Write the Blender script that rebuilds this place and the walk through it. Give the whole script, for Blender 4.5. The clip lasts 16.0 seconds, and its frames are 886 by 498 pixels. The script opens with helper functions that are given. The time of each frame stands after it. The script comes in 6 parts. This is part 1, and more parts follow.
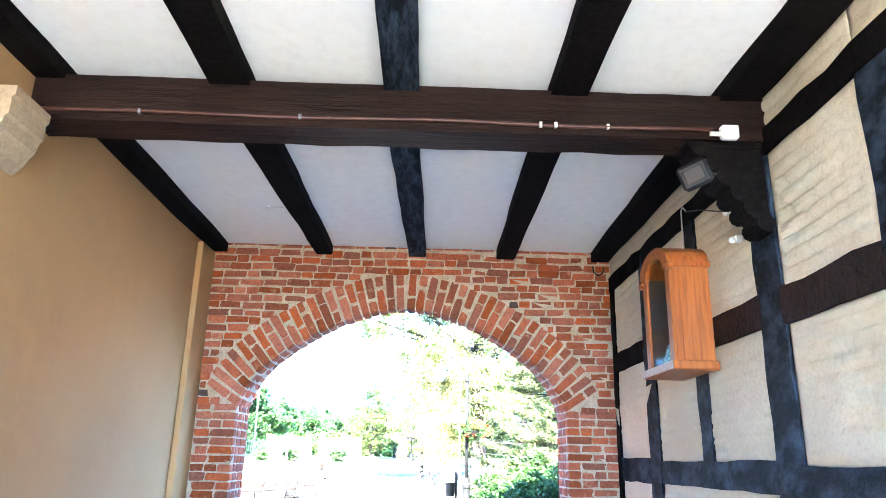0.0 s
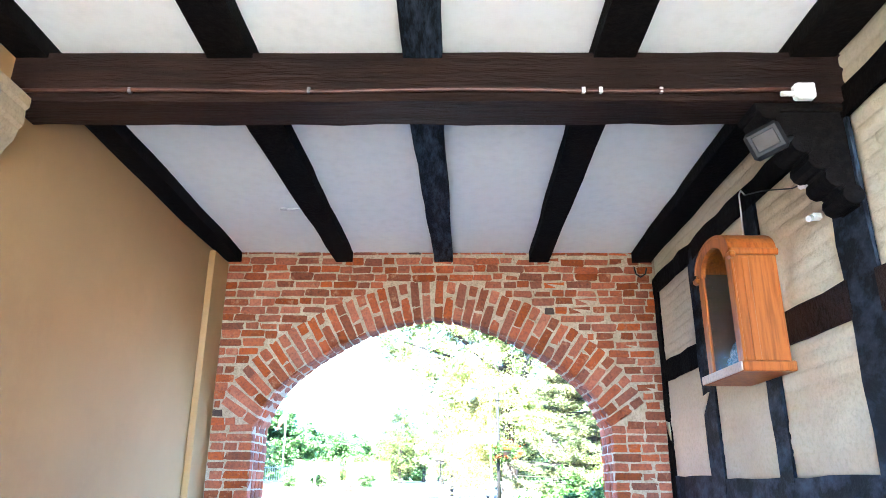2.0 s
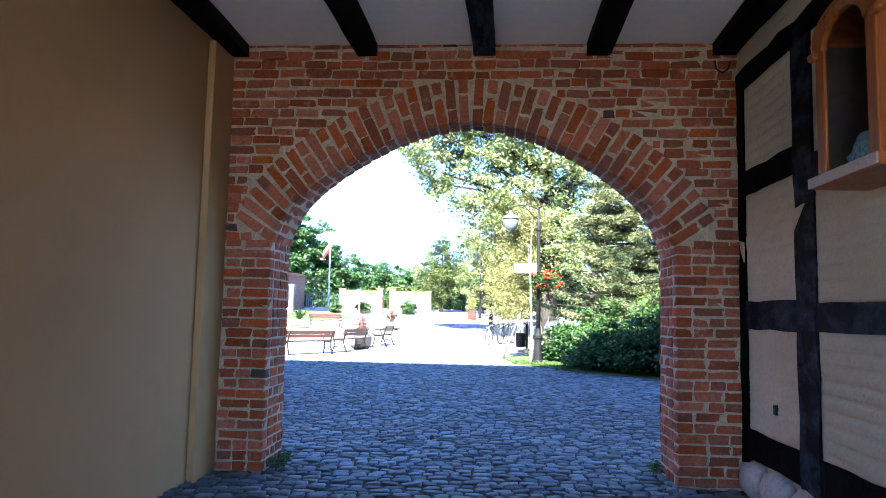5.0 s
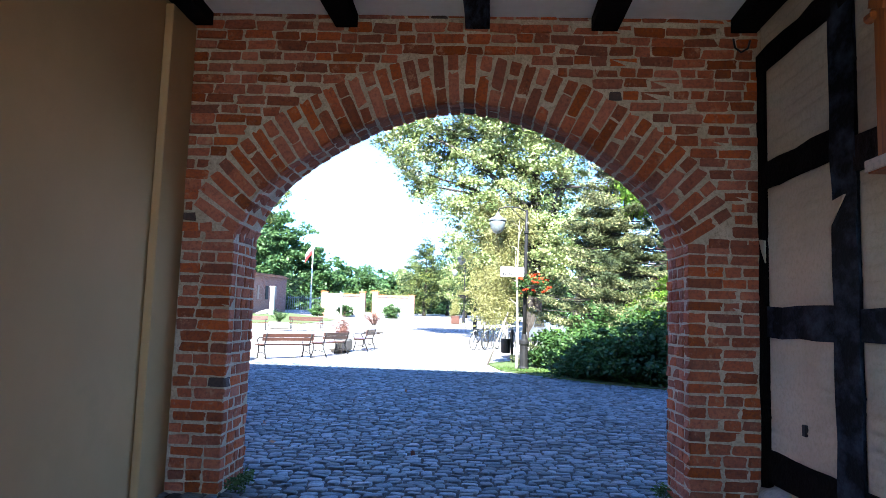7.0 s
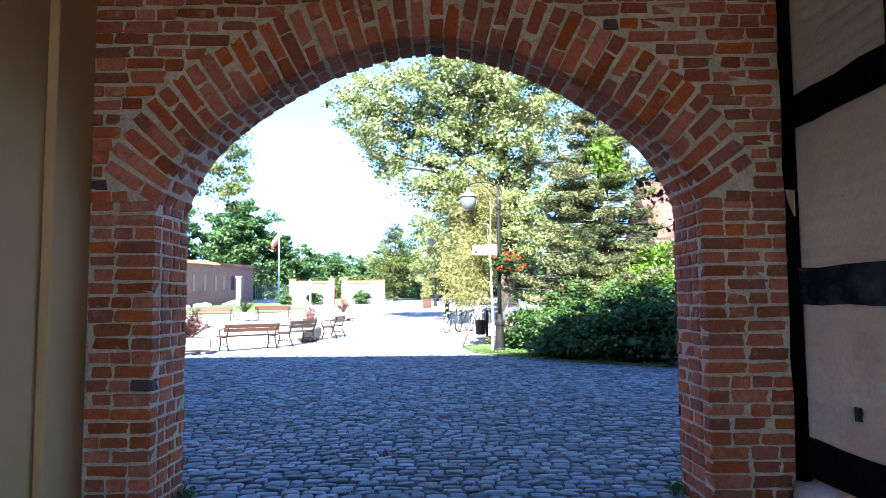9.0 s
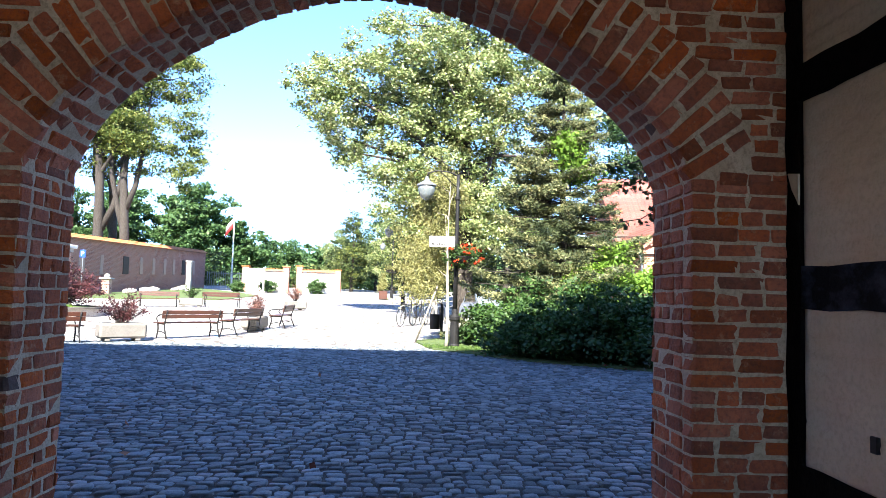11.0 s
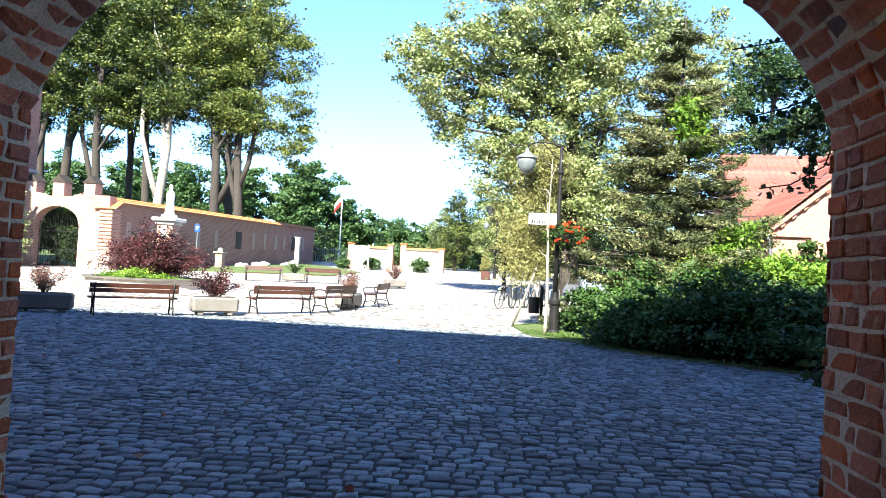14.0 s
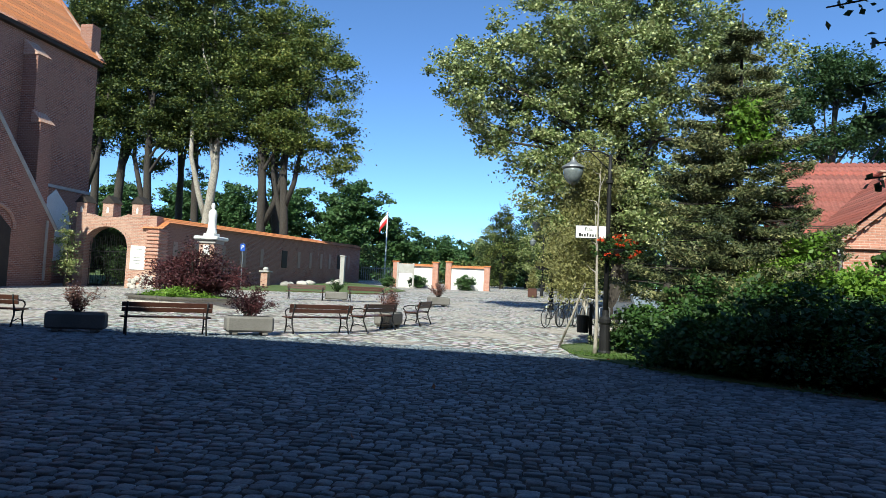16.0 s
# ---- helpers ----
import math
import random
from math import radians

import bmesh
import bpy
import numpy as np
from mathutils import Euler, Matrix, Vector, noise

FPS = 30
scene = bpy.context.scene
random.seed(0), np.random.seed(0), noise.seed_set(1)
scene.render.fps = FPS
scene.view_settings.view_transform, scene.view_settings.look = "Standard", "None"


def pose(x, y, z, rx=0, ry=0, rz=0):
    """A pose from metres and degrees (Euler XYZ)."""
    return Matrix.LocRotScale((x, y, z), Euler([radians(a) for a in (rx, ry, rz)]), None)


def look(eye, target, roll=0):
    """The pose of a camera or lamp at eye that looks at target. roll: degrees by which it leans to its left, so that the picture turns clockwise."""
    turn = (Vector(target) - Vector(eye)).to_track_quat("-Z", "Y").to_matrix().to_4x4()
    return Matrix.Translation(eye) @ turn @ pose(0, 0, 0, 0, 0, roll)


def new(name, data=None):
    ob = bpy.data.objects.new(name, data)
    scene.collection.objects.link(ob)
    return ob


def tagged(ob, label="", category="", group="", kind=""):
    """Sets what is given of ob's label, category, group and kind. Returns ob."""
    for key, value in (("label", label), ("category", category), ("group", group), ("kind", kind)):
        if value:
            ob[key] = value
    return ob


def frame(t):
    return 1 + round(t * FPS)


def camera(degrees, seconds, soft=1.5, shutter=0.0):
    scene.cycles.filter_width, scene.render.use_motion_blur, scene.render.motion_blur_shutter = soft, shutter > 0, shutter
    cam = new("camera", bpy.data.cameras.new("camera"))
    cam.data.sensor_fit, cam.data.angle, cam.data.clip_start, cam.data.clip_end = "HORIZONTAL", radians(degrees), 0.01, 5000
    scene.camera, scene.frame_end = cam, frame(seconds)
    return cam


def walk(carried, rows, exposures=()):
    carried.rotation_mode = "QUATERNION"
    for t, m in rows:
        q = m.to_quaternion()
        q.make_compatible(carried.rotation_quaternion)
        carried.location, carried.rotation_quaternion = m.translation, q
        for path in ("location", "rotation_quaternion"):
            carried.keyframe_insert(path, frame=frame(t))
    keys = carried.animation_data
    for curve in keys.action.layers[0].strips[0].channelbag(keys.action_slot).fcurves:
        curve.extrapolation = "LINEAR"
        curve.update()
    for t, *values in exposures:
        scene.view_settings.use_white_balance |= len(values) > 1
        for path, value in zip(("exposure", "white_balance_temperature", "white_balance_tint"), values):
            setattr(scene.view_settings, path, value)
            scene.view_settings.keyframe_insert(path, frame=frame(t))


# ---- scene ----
cam = camera(65.3, 16.0, 0.85, 0.0)
PATH = [
    (0, (0.31, -8.162, 1.588), (0.358, -6.251, 2.176), 1.2),
    (0.5, (0.348, -8.042, 1.588), (0.314, -6.122, 2.146), 0.7),
    (1, (0.258, -7.882, 1.601), (0.26, -6.009, 2.303), -1.1),
    (1.5, (0.237, -7.718, 1.571), (0.269, -5.817, 2.191), -1.0),
    (2, (0.277, -7.532, 1.575), (0.256, -5.639, 2.221), 0.3),
    (2.5, (0.296, -7.355, 1.572), (0.309, -5.448, 2.175), 0.7),
    (3, (0.261, -7.163, 1.579), (0.302, -5.251, 2.164), 0.6),
    (3.5, (0.192, -7.024, 1.563), (0.219, -5.113, 2.154), -0.1),
    (4, (0.264, -6.839, 1.544), (0.197, -4.873, 1.901), 0.6),
    (4.5, (0.282, -6.638, 1.501), (0.153, -4.658, 1.756), 1.3),
    (4.7, (0.287, -6.574, 1.507), (0.148, -4.588, 1.69), 1.2),
    (6.8, (0.221, -5.818, 1.471), (0.144, -3.834, 1.706), 1.8),
    (7, (0.227, -5.751, 1.494), (0.137, -3.763, 1.694), 1.9),
    (7.5, (0.227, -5.508, 1.453), (0.263, -3.527, 1.73), 1.0),
    (7.9, (0.186, -5.307, 1.466), (0.211, -3.319, 1.685), -0.3),
    (8, (0.183, -5.293, 1.461), (0.19, -3.303, 1.654), -0.4),
    (8.2, (0.177, -5.206, 1.456), (0.176, -3.212, 1.609), -0.4),
    (10.3, (0.28, -4.173, 1.469), (0.286, -2.181, 1.646), 0.1),
    (10.5, (0.301, -4.108, 1.476), (0.313, -2.118, 1.675), 0.7),
    (11, (0.309, -3.925, 1.444), (0.425, -1.933, 1.581), 1.6),
    (11.5, (0.304, -3.697, 1.456), (0.453, -1.709, 1.613), 0.8),
    (12, (0.393, -3.435, 1.465), (0.437, -1.44, 1.603), 1.1),
    (12.5, (0.458, -3.24, 1.467), (0.458, -1.243, 1.571), 2.3),
    (13, (0.455, -3.005, 1.47), (0.399, -1.012, 1.636), 1.0),
    (13.5, (0.49, -2.809, 1.465), (0.429, -0.812, 1.543), 0.2),
    (14, (0.585, -2.585, 1.473), (0.395, -0.595, 1.54), 3.0),
    (14.5, (0.690, -2.382, 1.466), (0.452, -0.396, 1.503), 2.9),
    (15, (0.660, -2.17, 1.468), (0.451, -0.187, 1.633), 1.2),
    (15.5, (0.650, -1.935, 1.449), (0.431, 0.053, 1.511), 0.9),
    (16, (0.630, -1.66, 1.453), (0.303, 0.311, 1.566), 2.7),
]
EXPOSURES = [(0.0, 5.45, 5350, 3), (3.5, 5.5, 5350, 3), (4.0, 4.35, 5400, 5), (4.5, 3.6, 5400, 8), (4.7, 3.4, 5400, 8), (7.0, 3.0, 5400, 8), (7.5, 3.05, 5450, 8), (8.2, 3.15, 5500, 8), (10.3, 2.6, 5850, 9), (11.0, 2.6, 5950, 10), (12.5, 2.7, 6100, 10), (13.5, 2.55, 6050, 7), (14.0, 2.35, 6100, 5), (14.5, 1.5, 6200, 2), (15.0, 1.5, 6300, -1), (15.5, 1.0, 6000, -2), (16.0, 0.75, 5800, -1)]

walk(cam, [(t, look(eye, target, roll)) for t, eye, target, roll in PATH], EXPOSURES)

# ---- light ----
SUN_ELEVATION, SUN_AZIMUTH = radians(41.7), radians(8)
world = bpy.data.worlds.new("world")
scene.world = world
world.use_nodes = True
wn = world.node_tree.nodes
sky = wn.new("ShaderNodeTexSky")
sky.sky_type, sky.sun_disc = "NISHITA", False
sky.sun_elevation, sky.sun_rotation = SUN_ELEVATION, math.pi + SUN_AZIMUTH
sky.air_density, sky.dust_density, sky.ozone_density, sky.altitude = 0.65, 0.0, 4.5, 2500
world.node_tree.links.new(sky.outputs[0], wn["Background"].inputs[0])
wn["Background"].inputs[1].default_value = 0.15
sun_data = bpy.data.lights.new("sun", "SUN")
sun_data.energy, sun_data.angle, sun_data.color = 5.0, radians(0.53), (1.0, 0.91, 0.76)
sun = new("sun", sun_data)
SUN_WAY = Vector((math.sin(SUN_AZIMUTH) * math.cos(SUN_ELEVATION), math.cos(SUN_AZIMUTH) * math.cos(SUN_ELEVATION), -math.sin(SUN_ELEVATION)))
sun.matrix_world = look((0, -60, 60), Vector((0, -60, 60)) + SUN_WAY)


# ---- building helpers ----
def thing(name, label, category, group="", kind="", at=(0, 0, 0), turn=0):
    ob = new(name)
    ob.empty_display_size = 0.1
    ob.matrix_world = pose(*at, 0, 0, turn)
    return tagged(ob, label, category, group, kind)


def link_mesh(name, mesh, material, parent=None, label=""):
    ob = new(name, mesh)
    if material is not None and not mesh.materials:
        mesh.materials.append(material)
    if parent is not None:
        ob.parent = parent
    if label:
        tagged(ob, label)
    return ob


def part(name, bm, material, parent=None, label="", smooth=False):
    mesh = bpy.data.meshes.new(name)
    bmesh.ops.recalc_face_normals(bm, faces=bm.faces)
    if smooth:
        for f in bm.faces:
            f.smooth = True
    bm.to_mesh(mesh)
    bm.free()
    return link_mesh(name, mesh, material, parent, label)


def box(bm, centre, size, bevel=0.0, turn=None):
    made = bmesh.ops.create_cube(bm, size=1.0)["verts"]
    bmesh.ops.scale(bm, vec=size, verts=made)
    if bevel:
        edges = list({e for v in made for e in v.link_edges})
        made = list({v for f in bmesh.ops.bevel(bm, geom=edges, offset=bevel, segments=1, affect="EDGES")["faces"] for v in f.verts} | {v for v in made if v.is_valid})
    if turn is not None:
        bmesh.ops.transform(bm, matrix=turn.to_3x3().to_4x4(), verts=made)
    bmesh.ops.translate(bm, vec=centre, verts=made)
    return bm


def span(bm, x0, x1, y0, y1, z0, z1, bevel=0.0):
    return box(bm, ((x0 + x1) / 2, (y0 + y1) / 2, (z0 + z1) / 2), (x1 - x0, y1 - y0, z1 - z0), bevel)


def B():
    return bmesh.new()


def tube(bm, points, radii, seg=8, closed_ends=True):
    points = [Vector(p) for p in points]
    if not isinstance(radii, (list, tuple)):
        radii = [radii] * len(points)
    rings, side = [], None
    for i, p in enumerate(points):
        way = (points[min(i + 1, len(points) - 1)] - points[max(i - 1, 0)]).normalized()
        if side is None:
            side = way.orthogonal().normalized()
        side = (side - way * side.dot(way)).normalized()
        other = way.cross(side)
        rings.append([bm.verts.new(p + radii[i] * (math.cos(a) * side + math.sin(a) * other)) for a in [2 * math.pi * k / seg for k in range(seg)]])
    for a, b in zip(rings, rings[1:]):
        for k in range(seg):
            bm.faces.new((a[k], a[(k + 1) % seg], b[(k + 1) % seg], b[k]))
    if closed_ends:
        bm.faces.new(rings[0][::-1])
        bm.faces.new(rings[-1])
    return bm


def lathe(bm, profile, seg=16, centre=(0, 0)):
    rings = [[bm.verts.new((centre[0] + r * math.cos(2 * math.pi * k / seg), centre[1] + r * math.sin(2 * math.pi * k / seg), z)) for k in range(seg)] for r, z in profile]
    for a, b in zip(rings, rings[1:]):
        for k in range(seg):
            bm.faces.new((a[k], a[(k + 1) % seg], b[(k + 1) % seg], b[k]))
    bm.faces.new(rings[0][::-1])
    bm.faces.new(rings[-1])
    return bm


def prism(bm, outline, axis, lo, hi):
    """A closed outline of (a, b) pushed from lo to hi along an axis; a, b are the other two axes in order."""
    def at(a, b, c):
        return {"x": (c, a, b), "y": (a, c, b), "z": (a, b, c)}[axis]
    one, two = ([bm.verts.new(at(a, b, c)) for a, b in outline] for c in (lo, hi))
    n = len(outline)
    bm.faces.new(one)
    bm.faces.new(two[::-1])
    for k in range(n):
        bm.faces.new((one[k], two[k], two[(k + 1) % n], one[(k + 1) % n]))
    return bm


def mesh_from(name, verts, faces_per, material, parent=None, label="", smooth=False):
    """A mesh from an array of corners, each run of faces_per corners one polygon."""
    verts = np.asarray(verts, dtype=np.float32).reshape(-1, 3)
    n = len(verts)
    mesh = bpy.data.meshes.new(name)
    mesh.vertices.add(n)
    mesh.vertices.foreach_set("co", verts.ravel())
    mesh.loops.add(n)
    mesh.loops.foreach_set("vertex_index", np.arange(n, dtype=np.int32))
    mesh.polygons.add(n // faces_per)
    mesh.polygons.foreach_set("loop_start", np.arange(0, n, faces_per, dtype=np.int32))
    mesh.update(calc_edges=True)
    return link_mesh(name, mesh, material, parent, label)


def leaves(name, centres, size, material, parent=None, label="", rng=None, droop=0.0, slim=0.55):
    """Many small bent leaves about the given centres, joined into one mesh."""
    rng = rng or np.random.default_rng(3)
    c = np.asarray(centres, dtype=np.float32)
    n = len(c)
    a = rng.normal(size=(n, 3))
    a[:, 2] = a[:, 2] * 0.55 - droop
    a /= np.linalg.norm(a, axis=1)[:, None]
    up = rng.normal(size=(n, 3)) * 0.8 + (0, -0.25, 1.0)
    b = np.cross(a, up)
    b /= np.linalg.norm(b, axis=1)[:, None] + 1e-6
    nrm = np.cross(a, b)
    s = size * rng.uniform(0.6, 1.35, (n, 1))
    v = np.stack([c - a * s * 0.5, c + b * s * slim * 0.5 + nrm * s * 0.08, c + a * s * 0.5, c - b * s * slim * 0.5 + nrm * s * 0.08], axis=1)
    return mesh_from(name, v, 4, material, parent, label)


def crown_points(rng, blobs, n, clumps=60, clump=0.5, hollow=0.55):
    """Points gathered in clumps through a set of ellipsoids (centre, radii)."""
    vol = np.array([r[0] * r[1] * r[2] for _, r in blobs]) ** 0.75
    pick = rng.choice(len(blobs), clumps, p=vol / vol.sum())
    d = rng.normal(size=(clumps, 3))
    d /= np.linalg.norm(d, axis=1)[:, None]
    d *= rng.uniform(hollow, 1.05, (clumps, 1))
    cs = np.array([blobs[k][0] for k in pick]) + d * np.array([blobs[k][1] for k in pick])
    which = rng.integers(0, clumps, n)
    spread = rng.uniform(0.55, 1.35, clumps)[which][:, None] * clump
    return cs[which] + rng.normal(size=(n, 3)) * spread * (1, 1, 0.55)


def ground_z(y):
    return 0.0275 * min(max(y - 15.0, 0.0), 75.0)


# ---- materials ----
def nodes_of(name):
    m = bpy.data.materials.new(name)
    m.use_nodes = True
    return m, m.node_tree.nodes, m.node_tree.links, m.node_tree.nodes["Principled BSDF"]


def mixer(n, links, fac, a, b, blend="MIX"):
    mx = n.new("ShaderNodeMix")
    mx.data_type, mx.blend_type = "RGBA", blend
    for sock, val in ((mx.inputs[0], fac), (mx.inputs[6], a), (mx.inputs[7], b)):
        if hasattr(val, "is_output"):
            links.new(val, sock)
        elif isinstance(val, (int, float)):
            sock.default_value = val
        else:
            sock.default_value = (*val[:3], 1)
    return mx.outputs[2]


def noise_at(n, links, scale, detail=4.0, stretch=(1, 1, 1), rough=0.55):
    geo = n.new("ShaderNodeNewGeometry")
    mp = n.new("ShaderNodeMapping")
    mp.inputs["Scale"].default_value = stretch
    links.new(geo.outputs["Position"], mp.inputs[0])
    t = n.new("ShaderNodeTexNoise")
    t.inputs["Scale"].default_value, t.inputs["Detail"].default_value, t.inputs["Roughness"].default_value = scale, detail, rough
    links.new(mp.outputs[0], t.inputs["Vector"])
    return t.outputs["Fac"]


def ramp(n, links, fac, lo, hi):
    r = n.new("ShaderNodeMapRange")
    r.inputs["From Min"].default_value, r.inputs["From Max"].default_value = lo, hi
    links.new(fac, r.inputs["Value"])
    return r.outputs["Result"]


def surface(name, c1, c2, c3=None, scale=1.5, fine=30.0, rough=0.8, bump=0.3, depth=0.01, metal=0.0, vary="", stretch=(1, 1, 1), spec=0.4, hue=0.3, smear=None):
    m, n, links, bsdf = nodes_of(name)
    big = ramp(n, links, noise_at(n, links, scale, 5, stretch), 0.35, 0.65)
    col = mixer(n, links, big, c1, c2)
    fine_out = noise_at(n, links, fine, 6, stretch, 0.65)
    col = mixer(n, links, ramp(n, links, fine_out, 0.45, 0.75), col, c3 or [c * 0.6 for c in c1])
    if vary:
        if vary == "object":
            r = n.new("ShaderNodeObjectInfo").outputs["Random"]
        else:
            r = n.new("ShaderNodeNewGeometry").outputs["Random Per Island"]
        hsv = n.new("ShaderNodeHueSaturation")
        val = n.new("ShaderNodeMapRange")
        val.inputs["To Min"].default_value, val.inputs["To Max"].default_value = 1 - hue, 1 + hue
        links.new(r, val.inputs["Value"])
        links.new(val.outputs["Result"], hsv.inputs["Value"])
        mul = n.new("ShaderNodeMath")
        mul.operation = "MULTIPLY"
        mul.inputs[1].default_value = 7.31
        links.new(r, mul.inputs[0])
        fr = n.new("ShaderNodeMath")
        fr.operation = "FRACT"
        links.new(mul.outputs[0], fr.inputs[0])
        sat = n.new("ShaderNodeMapRange")
        sat.inputs["To Min"].default_value, sat.inputs["To Max"].default_value = 1 - hue * 0.3, 1 + hue * 0.2
        links.new(fr.outputs[0], sat.inputs["Value"])
        links.new(sat.outputs["Result"], hsv.inputs["Saturation"])
        links.new(col, hsv.inputs["Color"])
        col = hsv.outputs["Color"]
    if smear:
        # lime washed over the faces in broken patches
        col = mixer(n, links, ramp(n, links, noise_at(n, links, 7.5, 8, (1, 1, 1), 0.75), 0.56, 0.70), col, smear)
    links.new(col, bsdf.inputs["Base Color"])
    bsdf.inputs["Roughness"].default_value, bsdf.inputs["Metallic"].default_value = rough, metal
    bsdf.inputs["Specular IOR Level"].default_value = spec
    if bump:
        bp = n.new("ShaderNodeBump")
        bp.inputs["Strength"].default_value, bp.inputs["Distance"].default_value = bump, depth
        links.new(fine_out, bp.inputs["Height"])
        links.new(bp.outputs[0], bsdf.inputs["Normal"])
    return m


def foliage(name, c1, c2, glow=0.35):
    m, n, links, bsdf = nodes_of(name)
    skew = n.new("ShaderNodeMath")
    skew.operation, skew.inputs[1].default_value = "POWER", 2.0
    links.new(n.new("ShaderNodeNewGeometry").outputs["Random Per Island"], skew.inputs[0])
    col = mixer(n, links, skew.outputs[0], c1, c2)
    col = mixer(n, links, ramp(n, links, noise_at(n, links, 0.7, 2), 0.4, 0.65), col, [c * 0.7 for c in c1])
    links.new(col, bsdf.inputs["Base Color"])
    bsdf.inputs["Roughness"].default_value = 0.55
    bsdf.inputs["Specular IOR Level"].default_value = 0.35
    tr = n.new("ShaderNodeBsdfTranslucent")
    links.new(col, tr.inputs["Color"])
    mx = n.new("ShaderNodeMixShader")
    mx.inputs[0].default_value = glow
    links.new(bsdf.outputs[0], mx.inputs[1])
    links.new(tr.outputs[0], mx.inputs[2])
    links.new(mx.outputs[0], n["Material Output"].inputs[0])
    return m


def masonry(name, tones, mortar, length=0.27, course=0.095, joint=0.012):
    """Coursed brick for walls that stay far off; the pattern follows x + y and z."""
    m, n, links, bsdf = nodes_of(name)
    geo = n.new("ShaderNodeNewGeometry")
    sep = n.new("ShaderNodeSeparateXYZ")
    links.new(geo.outputs["Position"], sep.inputs[0])
    add = n.new("ShaderNodeMath")
    links.new(sep.outputs[0], add.inputs[0])
    links.new(sep.outputs[1], add.inputs[1])
    comb = n.new("ShaderNodeCombineXYZ")
    links.new(add.outputs[0], comb.inputs[0])
    links.new(sep.outputs[2], comb.inputs[1])
    t = n.new("ShaderNodeTexBrick")
    t.inputs["Scale"].default_value = 1.0
    t.inputs["Brick Width"].default_value, t.inputs["Row Height"].default_value = length, course
    t.inputs["Mortar Size"].default_value, t.inputs["Mortar Smooth"].default_value = joint, 0.3
    t.inputs["Color1"].default_value, t.inputs["Color2"].default_value, t.inputs["Mortar"].default_value = (*tones[0], 1), (*tones[1], 1), (*mortar, 1)
    links.new(comb.outputs[0], t.inputs["Vector"])
    stain = ramp(n, links, noise_at(n, links, 0.6, 5), 0.38, 0.7)
    col = mixer(n, links, stain, t.outputs["Color"], tones[2])
    col = mixer(n, links, ramp(n, links, noise_at(n, links, 14, 4), 0.5, 0.8), col, [c * 0.6 for c in tones[0]])
    links.new(col, bsdf.inputs["Base Color"])
    bsdf.inputs["Roughness"].default_value = 0.9
    bp = n.new("ShaderNodeBump")
    bp.inputs["Strength"].default_value, bp.inputs["Distance"].default_value, bp.invert = 0.6, 0.012, True
    links.new(t.outputs["Fac"], bp.inputs["Height"])
    links.new(bp.outputs[0], bsdf.inputs["Normal"])
    return m


M_BRICK = surface("red_brick", (0.40, 0.098, 0.030), (0.31, 0.075, 0.026), (0.17, 0.050, 0.026), 6, 34, 0.88, 1.0, 0.025, vary="object", hue=0.36, smear=(0.47, 0.23, 0.125))
M_BRICK_DARK = surface("burnt_brick", (0.075, 0.045, 0.038), (0.11, 0.055, 0.042), (0.04, 0.03, 0.028), 6, 34, 0.85, 0.7, 0.014, vary="object", hue=0.3)
M_MORTAR = surface("lime_mortar", (0.58, 0.45, 0.32), (0.44, 0.33, 0.22), (0.25, 0.175, 0.115), 4, 55, 0.95, 0.9, 0.014)
M_CEILING = surface("white_ceiling_plaster", (0.88, 0.868, 0.838), (0.84, 0.828, 0.80), (0.80, 0.785, 0.755), 0.7, 9, 0.9, 0.15, 0.006)
M_OCHRE = surface("ochre_painted_plaster", (0.46, 0.275, 0.115), (0.38, 0.222, 0.092), (0.42, 0.25, 0.103), 0.45, 5, 0.85, 0.12, 0.006)
M_CREAM = surface("cream_limewash", (0.68, 0.585, 0.415), (0.60, 0.505, 0.35), (0.53, 0.44, 0.30), 1.4, 34, 0.92, 0.8, 0.010)
M_TIMBER = surface("black_stained_timber", (0.003, 0.0026, 0.0026), (0.0055, 0.0042, 0.004), (0.012, 0.009, 0.0075), 2.5, 26, 0.8, 0.8, 0.014, stretch=(1, 1, 1), spec=0.05)
M_TIMBER_X = surface("brown_black_beam", (0.011, 0.0062, 0.0048), (0.026, 0.0125, 0.009), (0.003, 0.002, 0.0018), 2.4, 17, 0.6, 1.0, 0.03, stretch=(0.10, 1, 1), spec=0.1)
M_TIMBER_BLUE = surface("blue_black_worn_timber", (0.0045, 0.005, 0.006), (0.009, 0.010, 0.013), (0.060, 0.080, 0.112), 3.0, 18, 0.65, 1.0, 0.02, stretch=(1, 0.2, 0.3), spec=0.07)
M_PINE = surface("varnished_pine", (0.42, 0.122, 0.019), (0.33, 0.088, 0.013), (0.17, 0.042, 0.008), 2.5, 20, 0.42, 0.2, 0.003, stretch=(1.6, 1.6, 0.10), spec=0.3)
M_BOX_INSIDE = surface("dark_box_inside", (0.10, 0.075, 0.06), (0.075, 0.055, 0.045), (0.05, 0.04, 0.03), 3, 20, 0.7, 0.1, 0.003)
# dark concrete; on the first planter it stands in for shade
M_TUB_DARK = surface("dark_toned_concrete", (0.13, 0.115, 0.10), (0.09, 0.08, 0.07), (0.06, 0.053, 0.047), 2, 40, 0.9, 0.5, 0.008)
# weathered grey, lowered further to take in shade across the planter fronts
M_TUB = surface("weathered_concrete", (0.21, 0.195, 0.175), (0.16, 0.148, 0.13), (0.11, 0.10, 0.09), 2.5, 36, 0.92, 0.6, 0.01)
